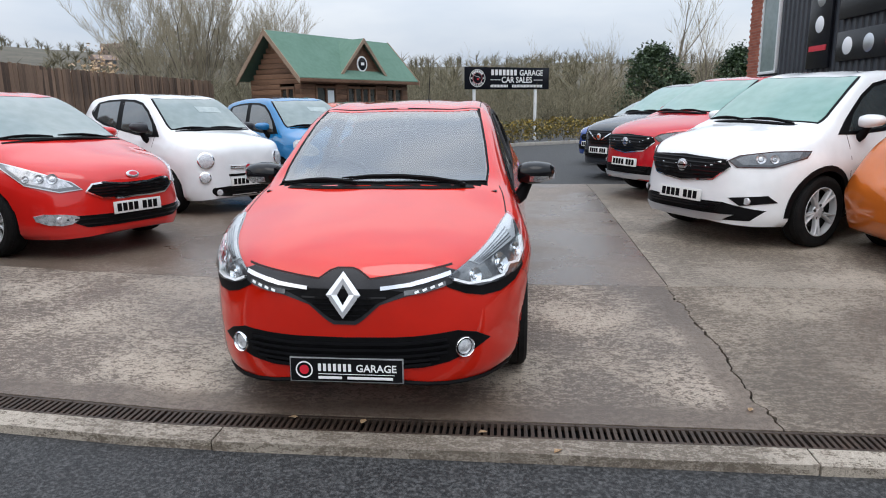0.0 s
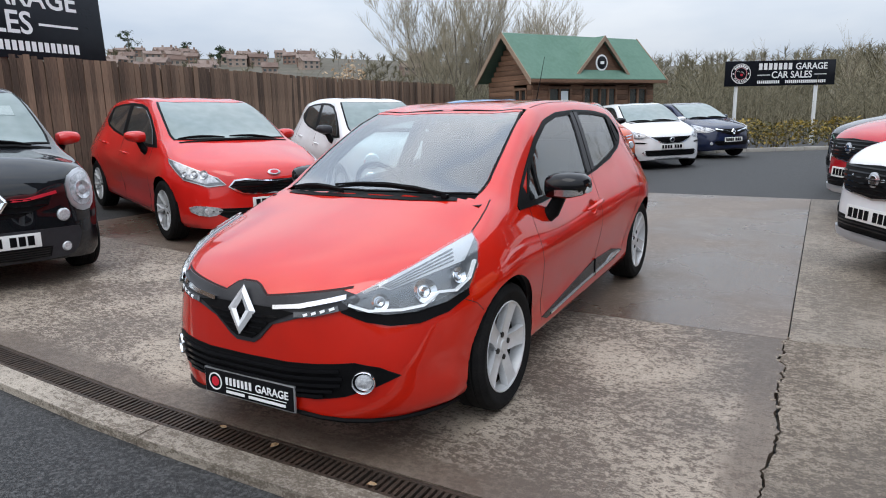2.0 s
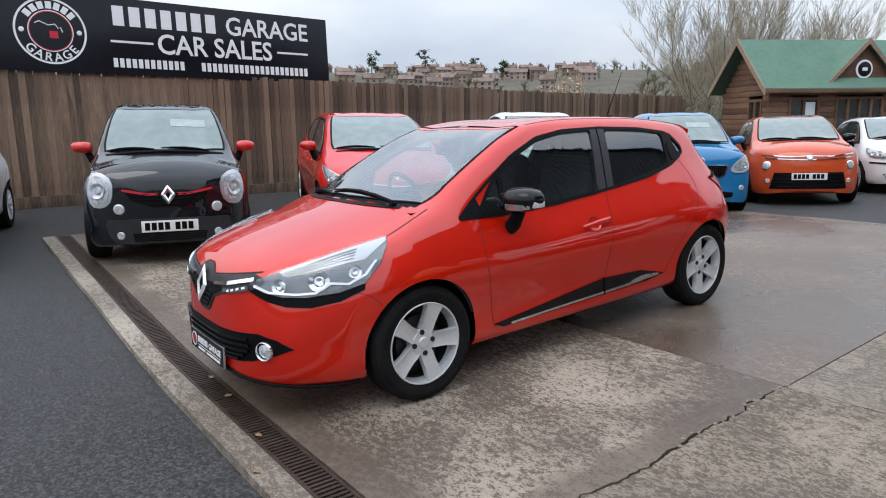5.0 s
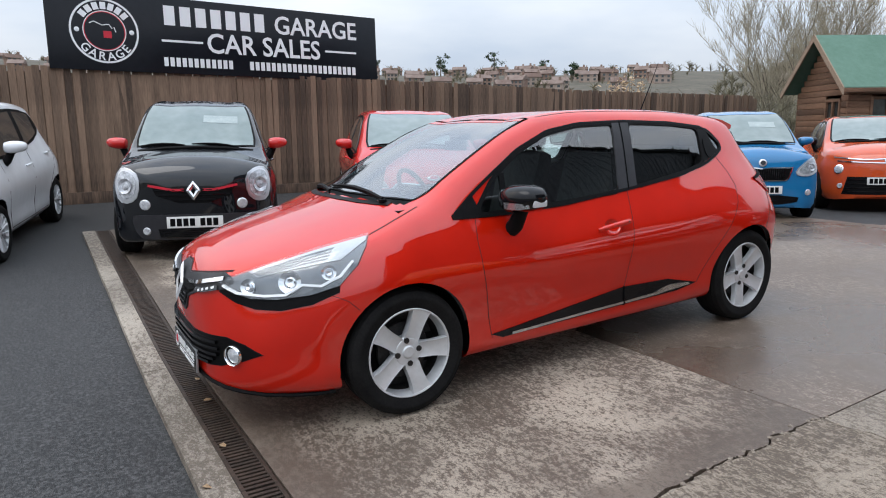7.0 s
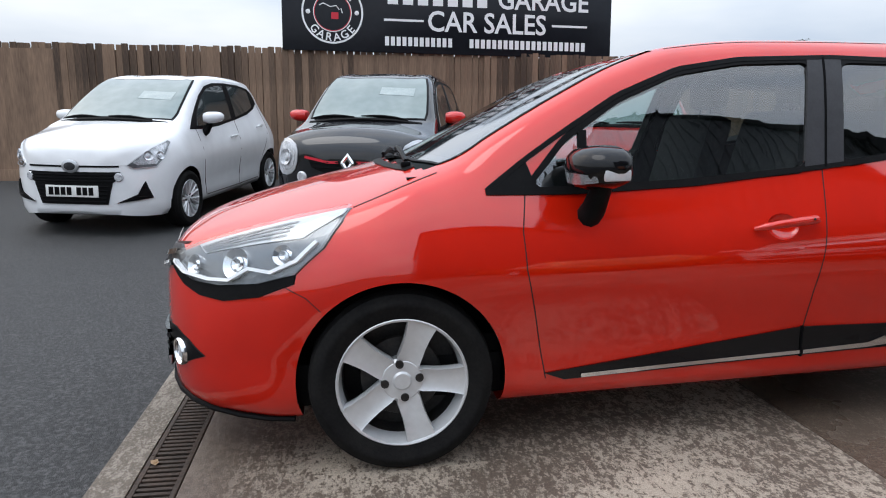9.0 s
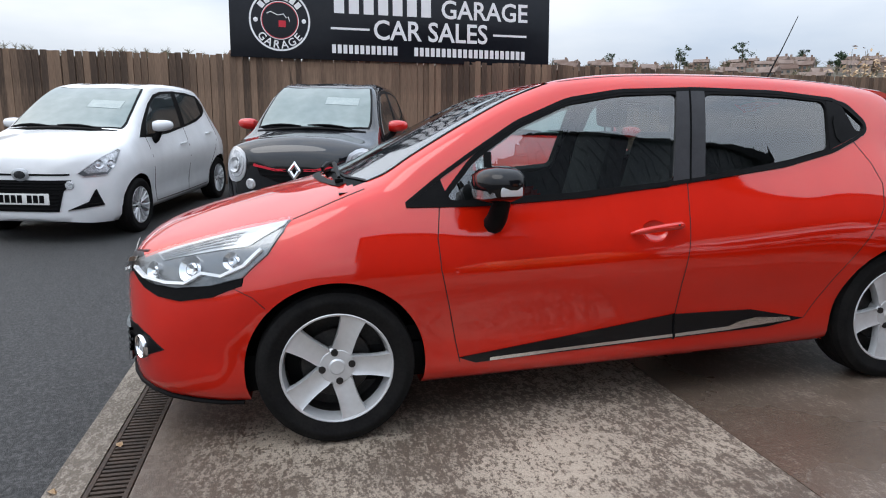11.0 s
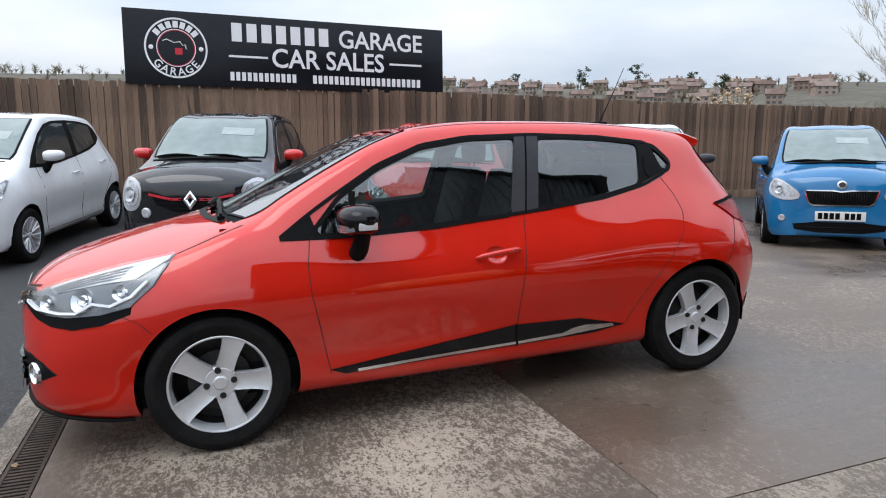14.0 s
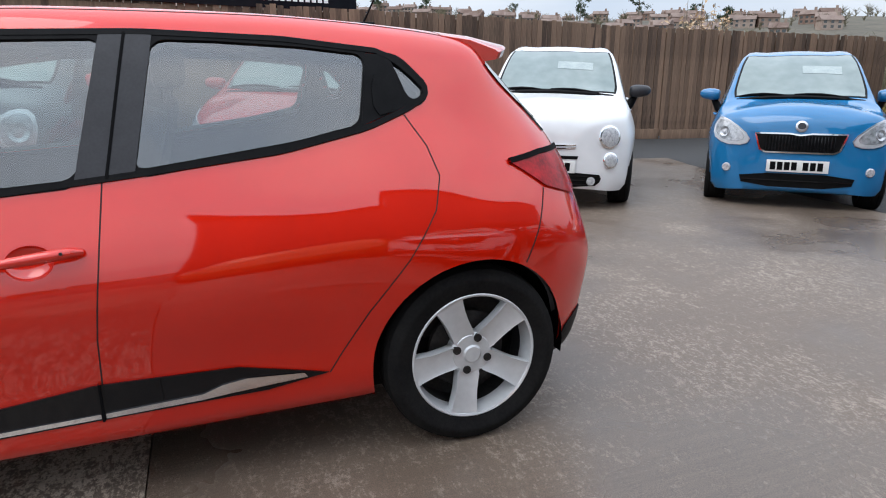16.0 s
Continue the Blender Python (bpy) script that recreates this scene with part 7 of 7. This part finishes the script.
box(bm, -0.12, 9.1, 0.86, 3.85, 6.2, 6.36, 0.02)
part("roof", bm, M["trim"], gar)
bm = bmesh.new()
box(bm, -0.12, 9.1, 3.83, 16.45, 7.4, 7.56, 0.02)
part("roof", bm, M["trim"], gar)
pier = new("brick_pier")
pier.parent = gar
bm = bmesh.new()
box(bm, -0.06, 0.4, 15.65, 16.3, 0, 6.9)
part("mortar", bm, M["mortar"], pier)
bm = bmesh.new()
box(bm, -0.0525, 0.0525, -0.1075, 0.1075, 0, 0.065, 0.004)
bk = finish("brick", bm, M["brick"], False)
brick_mesh = bk.data
bpy.data.objects.remove(bk)
for r in range(91):
    for k in range(3):
        share("brick", brick_mesh, pier, Matrix.Translation((-0.02, 15.77 + 0.225 * k - (0.06 if r % 2 else 0), 0.06 + r * 0.075)))
bm = bmesh.new()
for yy in (14.66, 15.58):
    box(bm, -0.07, 0.02, yy, yy + 0.07, 2.2, 5.6, 0.006)
for z in (2.2, 4.1, 5.53):
    box(bm, -0.068, 0.018, 14.66, 15.65, z, z + 0.07, 0.006)
gw_ = part("window", bm, M["white_frame"], gar)
bm = bmesh.new()
box(bm, -0.03, 0.0, 14.7, 15.6, 2.25, 5.55)
part("pane", bm, M["milky_pane"], gw_)
for k, (y0, y1, z0, z1, dots) in enumerate(((12.2, 13.1, 2.2, 5.4, 5), (7.0, 11.9, 2.3, 2.9, 6), (7.0, 11.9, 3.15, 4.3, 0))):
    bm = bmesh.new()
    box(bm, -0.10, -0.04, y0, y1, z0, z1, 0.005)
    sg = part("sign_panel", bm, M["board"], gar, "black sign panel with round emblems")
    for i in range(dots):
        bm = bmesh.new()
        if y1 - y0 < 2:
            cy, cz = (y0 + y1) / 2, z0 + 0.95 + i * 0.55
        else:
            cy, cz = y1 - 0.4 - i * 0.72, (z0 + z1) / 2
        revolve(bm, [(0.0, 0.012), (0.16, 0.012), (0.18, 0.0)], 26, Matrix.Translation((-0.10, cy, cz)) @ pose(0, 0, 0, 0, 0, 180))
        part("emblem", bm, M[("lettering", "satin", "red_vinyl", "lettering", "satin", "lettering")[i]], sg)
bm = bmesh.new()
box(bm, -0.115, -0.10, 12.3, 13.0, 2.58, 2.70)
part("red_bar", bm, M["red_vinyl"], gar)

# ---- back of the yard: kerb, hedge, trees ----
random.seed(11)
KD = Vector((0.79, 0.61, 0))
KN = Vector((-0.61, 0.79, 0))
K0 = Vector((0.1, 18.3, 0.14))
kerb = thing("kerb", "pale low kerb along the back of the yard", "kerb", kind="structure")
for i in range(-14, 22):
    bm = bmesh.new()
    box(bm, 0.0, 0.905, -0.06, 0.06, -0.05, 0.11, 0.012, Matrix.Translation(K0 + KD * 0.915 * i) @ pose(0, 0, 0, 0, 0, 37.7))
    part("kerb_stone", bm, M["kerb"], kerb)


def leaf_cloud(bm, n, place, size, flat=0.6):
    """n small bent leaves, each at a place that place() gives."""
    for _ in range(n):
        p = place()
        if p is None:
            continue
        a = Vector((random.gauss(0, 1), random.gauss(0, 1), random.gauss(0, flat))).normalized()
        b = a.orthogonal().normalized()
        b.rotate(Euler((random.random() * 6, random.random() * 6, 0)))
        b = (b - a * b.dot(a)).normalized()
        s = size * random.uniform(0.6, 1.4)
        v = [bm.verts.new(p + a * s), bm.verts.new(p + b * s * 0.45), bm.verts.new(p - a * s), bm.verts.new(p - b * s * 0.45 + a.cross(b) * s * 0.2)]
        bm.faces.new(v)


hedge = thing("hedge", "yellowing clipped hedge behind the kerb", "hedge")
bm = bmesh.new()


def in_hedge():
    t, h, d = random.uniform(-9, 16), random.random() ** 0.6, random.uniform(-0.5, 0.5)
    top = 0.80 + 0.16 * noise.noise((t * 0.9, 0, 0)) + 0.1 * noise.noise((t * 3, 1, 0))
    return K0 + KD * t + KN * (1.05 + d * (0.6 + 0.5 * (1 - h))) + Vector((0, 0, h * top + 0.05))


leaf_cloud(bm, 9000, in_hedge, 0.06)
tagged(part("leaves", bm, M["hedge"], hedge, smooth=False), kind="stuff")
bm = bmesh.new()
for i in range(60):
    p = K0 + KD * random.uniform(-9, 16) + KN * random.uniform(0.8, 1.3)
    tube(bm, [p, p + Vector((random.uniform(-0.2, 0.2), random.uniform(-0.2, 0.2), 0.7))], (0.02, 0.006), 5)
tagged(part("twig_mass", bm, M["bark"], hedge), kind="stuff")


def bare_tree(x, y, z, h, spread, seed, limbs=6, depth=4, stems=1, thick=0.012, label="tall bare winter tree with fine branches"):
    """A leafless tree: one or more tapered stems that fork again and again into fine twigs."""
    rnd = random.Random(seed)
    t = thing("tree", label, "tree", Matrix.Translation((x, y, z)))
    trunk, twig = bmesh.new(), bmesh.new()

    def grow(p, d, length, r, level):
        pts, rads = [p], [r]
        n = 4 if level < 2 else 3
        for k in range(n):
            d = (d + Vector((rnd.gauss(0, 0.10), rnd.gauss(0, 0.10), rnd.gauss(0.05, 0.06)))).normalized()
            p = p + d * length / n
            pts.append(p)
            rads.append(r * (1 - 0.62 * (k + 1) / n))
        tube(trunk if level < 2 else twig, pts, rads, 7 if level == 0 else 5 if level < 2 else 3, cap=False)
        if level < depth:
            for k in range(limbs if level == 0 else 6):
                i = rnd.randint(1, n)
                side = Vector((rnd.gauss(0, 1), rnd.gauss(0, 1), 0)).normalized()
                dd = (d * rnd.uniform(0.8, 1.2) + side * spread * rnd.uniform(0.5, 1.1) + Vector((0, 0, 0.18))).normalized()
                grow(pts[i], dd, length * rnd.uniform(0.42, 0.66), max(rads[i] * 0.5, 0.0007 * h), level + 1)

    for k in range(stems):
        a = 2 * math.pi * k / stems + rnd.random()
        fan = 0.45 * rnd.uniform(0.4, 1.1) if stems > 1 else 0.04
        grow(Vector((0.3 * math.cos(a), 0.3 * math.sin(a), 0)), Vector((fan * math.cos(a), fan * math.sin(a), 1)).normalized(), h * rnd.uniform(0.42, 0.55), h * thick, 0)
    part("trunk", trunk, M["bark"], t)
    tagged(part("twig_mass", twig, M["twigs"], t), kind="stuff")
    return t


bare_tree(-20.5, 40.0, -0.8, 14.5, 0.55, 3, 7, 4, 6, 0.008)
bare_tree(-24.5, 43.0, -0.8, 12.0, 0.55, 8, 6, 4, 4, 0.008)
bare_tree(-17.0, 44.0, -0.8, 12.5, 0.55, 21, 6, 4, 4, 0.008)
for k, (x, y, h) in enumerate(((13, 52, 15), (17, 58, 16), (9.5, 60, 12), (22, 55, 14), (27, 62, 15), (-3, 66, 10), (3.5, 70, 11), (7, 48, 9), (31, 50, 13))):
    bare_tree(x, y, -1.5, h, 0.55, 40 + k, 8, 3, 1, 0.012, "distant bare winter tree")


def evergreen(x, y, z, h, w, seed, label):
    """A dense evergreen: trunk, limbs and a ragged crown of small leaves in clumps."""
    random.seed(seed)
    t = thing("tree", label, "tree", Matrix.Translation((x, y, z)))
    bm = bmesh.new()
    tube(bm, [(0, 0, 0), (0.1, 0, h * 0.3), (0, 0.1, h * 0.75)], (0.22, 0.16, 0.05), 8)
    for k in range(9):
        a, zz = k * 2.4, h * (0.2 + 0.06 * k)
        tube(bm, [(0, 0, zz), (math.cos(a) * w * 0.35, math.sin(a) * w * 0.35, zz + h * 0.12)], (0.07, 0.02), 5)
    part("trunk", bm, M["bark"], t)
    bm = bmesh.new()
    clumps = []
    for _ in range(150):
        a, u = random.uniform(0, 6.283), random.random()
        zz = h * (0.06 + 0.92 * u)
        rr = w * 0.5 * (math.sin(math.pi * min(1, 0.22 + u * 0.76)) ** 0.75) * random.uniform(0.65, 1.06)
        clumps.append((Vector((math.cos(a) * rr, math.sin(a) * rr, zz)), random.uniform(0.22, 0.55)))

    def spot():
        c, r = random.choice(clumps)
        return c + Vector((random.gauss(0, r * 0.55), random.gauss(0, r * 0.55), random.gauss(0, r * 0.5)))

    leaf_cloud(bm, 12000, spot, 0.10)
    tagged(part("leaves", bm, M["evergreen"], t, smooth=False), kind="stuff")


evergreen(8.8, 36.0, -0.3, 4.9, 3.9, 5, "dense dark evergreen tree with a yellow top")
evergreen(13.6, 37.0, -0.3, 4.8, 2.6, 6, "dense dark evergreen tree beside the garage")

# winter scrub behind the hedge, and the wooded hill
random.seed(21)
scrub = thing("scrub", "brown leafless scrub and brambles behind the hedge", "bushes", kind="stuff")
bm = bmesh.new()
for _ in range(2600):
    t, d = random.uniform(-34, 46), random.random() ** 1.3 * 26 + 3.0
    p = K0 + KD * t + KN * d + Vector((0, 0, -0.6))
    hgt = random.uniform(1.2, 2.6) + 0.07 * d + 0.9 * noise.noise((t * 0.2, d * 0.2, 2))
    for _k in range(3):
        q = p + Vector((random.gauss(0, 0.45), random.gauss(0, 0.45), hgt * random.uniform(0.7, 1.0)))
        mid = p.lerp(q, 0.5) + Vector((random.gauss(0, 0.2), random.gauss(0, 0.2), 0.1))
        tube(bm, [p, mid, q], (0.03, 0.02, 0.006), 3, cap=False)
        for _j in range(3):
            e = mid.lerp(q, random.random())
            tube(bm, [e, e + Vector((random.gauss(0, 0.4), random.gauss(0, 0.4), random.uniform(0.1, 0.6)))], (0.012, 0.004), 3, cap=False)
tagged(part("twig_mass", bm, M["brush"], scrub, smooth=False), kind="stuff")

hill = bmesh.new()


def rise(x, y):
    """The height of the far hillside, over the yard's level."""
    d = math.hypot(x, y)
    a = math.atan2(x, y)
    k = min(max((d - 45) / 430, 0), 1)
    ridge = 29.0 + 16.0 * min(max(-a / 1.4, 0), 1) + 4.0 * noise.noise((a * 2.2, 0.3, 0)) + 2.5 * noise.noise((a * 7, 1.3, 0)) - 6.0 * max(0, math.sin(a))
    return -2.5 + ridge * k * k * (3 - 2 * k) + 0.8 * noise.noise((x * 0.03, y * 0.03, 4)) * k


grid = []
for i in range(0, 145):
    a = 2 * math.pi * i / 144
    grid.append([hill.verts.new((d * math.sin(a), d * math.cos(a), rise(d * math.sin(a), d * math.cos(a)))) for d in (42, 52, 65, 80, 100, 125, 150, 180, 210, 240, 275, 310, 360, 410, 450, 490, 600)])
for a, b in zip(grid, grid[1:]):
    for i in range(len(a) - 1):
        hill.faces.new((a[i], a[i + 1], b[i + 1], b[i]))
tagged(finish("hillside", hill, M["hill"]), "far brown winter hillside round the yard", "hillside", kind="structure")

# houses on the hill
random.seed(33)
for k in range(120):
    a = radians(random.uniform(-95, -40) if k > 4 else random.uniform(-40, -24))
    d = random.uniform(240, 465)
    x, y = d * math.sin(a), d * math.cos(a)
    w, l, h = random.uniform(3.8, 5.0), random.uniform(4.6, 8.0), random.uniform(3.4, 4.0)
    ho = thing("house", "far brick house with a tiled gable roof", "house", Matrix.Translation((x, y, rise(x, y) - 0.5)) @ pose(0, 0, 0, 0, 0, math.degrees(-a) + random.uniform(-25, 25)), "houses on the hill")
    bm = bmesh.new()
    box(bm, -l / 2, l / 2, -w / 2, w / 2, 0, h)
    part("wall", bm, M["house_wall"], ho, smooth=False)
    bm = bmesh.new()
    prism(bm, [(-w / 2 - 0.4, h - 0.1), (w / 2 + 0.4, h - 0.1), (0, h + w * 0.36)], -l / 2 - 0.3, l / 2 + 0.3, pose(0, 0, 0, 0, 0, 90))
    rf = part("roof", bm, M["roof_tile"], ho, smooth=False)
    bm = bmesh.new()
    box(bm, l * 0.3, l * 0.3 + 0.8, -0.4, 0.4, h + w * 0.25, h + w * 0.36 + 1.0)
    part("chimney", bm, M["house_wall"], rf, smooth=False)
    for i in range(3):
        for z in (0.8, 2.4):
            bm = bmesh.new()
            xx = -l / 2 + l * (i + 0.5) / 3
            box(bm, xx - 0.5, xx + 0.5, -w / 2 - 0.05, -w / 2 + 0.02, z, z + 0.9)
            part("window", bm, M["tinted"], ho, smooth=False)

# far woods as ragged clumps of twigs
random.seed(44)
woods = thing("woods", "far leafless woods on the hillside", "trees", kind="stuff")
bm = bmesh.new()
for k in range(3500):
    a, d = random.uniform(-math.pi, math.pi), 60 + 430 * random.random() ** 0.7
    if k > 2600:
        a, d = radians(random.uniform(-36, 45)), random.uniform(75, 300)
    if radians(-88) < a < radians(-22) and random.random() < 0.05 and d > 220:
        continue
    x, y = d * math.sin(a), d * math.cos(a)
    z, h = rise(x, y) - 0.5, random.uniform(4, 9.5) * (0.7 if a < -0.4 else 1)
    tube(bm, [(x, y, z), (x, y, z + h * 0.6)], (0.25, 0.1), 3, cap=False)
    for _k in range(24):
        z0 = z + h * random.uniform(0.12, 0.62)
        g = Vector((random.gauss(0, 0.22) * h, random.gauss(0, 0.22) * h, h * random.uniform(0.12, 0.46)))
        tube(bm, [(x, y, z0), Vector((x, y, z0)) + g * 0.6, Vector((x, y, z0)) + g], (0.11, 0.08, 0.025), 3, cap=False)
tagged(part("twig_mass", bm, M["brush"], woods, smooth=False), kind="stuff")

# a few tall dark trees stand out on the far hill
for k, (az, d, h) in enumerate(((-58.5, 330, 11), (-54, 340, 14), (-50, 380, 8), (-47.5, 300, 8), (-27, 300, 15), (-30, 320, 9), (-75, 380, 10), (-71, 350, 8), (-83, 330, 9), (-64, 400, 9))):
    random.seed(60 + k)
    x, y = d * math.sin(radians(az)), d * math.cos(radians(az))
    ft = thing("tree", "far dark tree on the hill among houses", "tree", Matrix.Translation((x, y, rise(x, y) - 0.5)), "far trees on the hill")
    bm = bmesh.new()
    tube(bm, [(0, 0, 0), (0.2, 0, h * 0.5), (0, 0.2, h * 0.9)], (0.35, 0.25, 0.08), 6)
    part("trunk", bm, M["bark"], ft)
    bm = bmesh.new()
    tufts = [(Vector((random.gauss(0, h * 0.15), random.gauss(0, h * 0.15), h * random.uniform(0.35, 1.0))), random.uniform(0.6, 1.4)) for _ in range(16)]

    def on_tuft():
        c, r = random.choice(tufts)
        return c + Vector((random.gauss(0, r * 0.5), random.gauss(0, r * 0.5), random.gauss(0, r * 0.4)))

    leaf_cloud(bm, 700, on_tuft, 0.42)
    tagged(part("leaves", bm, M["evergreen"], ft, smooth=False), kind="stuff")

# dead climber behind the fence
random.seed(52)
shrub = thing("shrub", "dead brown climbing shrub behind the fence", "shrub", Matrix.Translation((-8.95, 11.74, 0.2)))
bm = bmesh.new()
tips = []
for k in range(16):
    a = Vector((random.uniform(-0.1, 0.1), random.uniform(-0.25, 0.3), 0))
    b = a + Vector((random.gauss(0, 0.1), random.gauss(0.0, 0.28), random.uniform(2.0, 2.75)))
    tube(bm, [a, a.lerp(b, 0.5) + Vector((0, random.gauss(0, 0.08), 0)), b], (0.018, 0.012, 0.004), 5)
    tips += [a.lerp(b, random.uniform(0.72, 1.0)) for _ in range(5)]
tagged(part("twig_mass", bm, M["bark"], shrub), kind="stuff")
bm = bmesh.new()
leaf_cloud(bm, 420, lambda: random.choice(tips) + Vector((random.gauss(0, 0.06), random.gauss(0, 0.06), random.gauss(0, 0.08))), 0.05)
tagged(part("leaves", bm, M["leaf"], shrub, smooth=False), kind="stuff")

# fallen leaves by the drain
for x, y, t in ((0.62, -0.86, 20), (0.05, -0.80, 70), (0.95, -1.0, 40), (-0.30, -0.78, 10), (1.9, -0.55, 55)):
    bm = bmesh.new()
    pts = [(-0.022, 0), (-0.008, 0.012), (0.010, 0.014), (0.024, 0.002), (0.012, -0.012), (-0.008, -0.011)]
    bm.faces.new([bm.verts.new((a, b, 0.004 + 0.010 * abs(b) / 0.012 * random.random())) for a, b in pts])
    bmesh.ops.solidify(bm, geom=bm.faces[:], thickness=0.002)
    lf = finish("leaf", bm, M["leaf"], False)
    lf.matrix_world = Matrix.Translation((x, y, height(x, y) + 0.016)) @ pose(0, 0, 0, 0, 0, t)
    tagged(lf, "curled dry fallen leaf lying on concrete", "leaf")
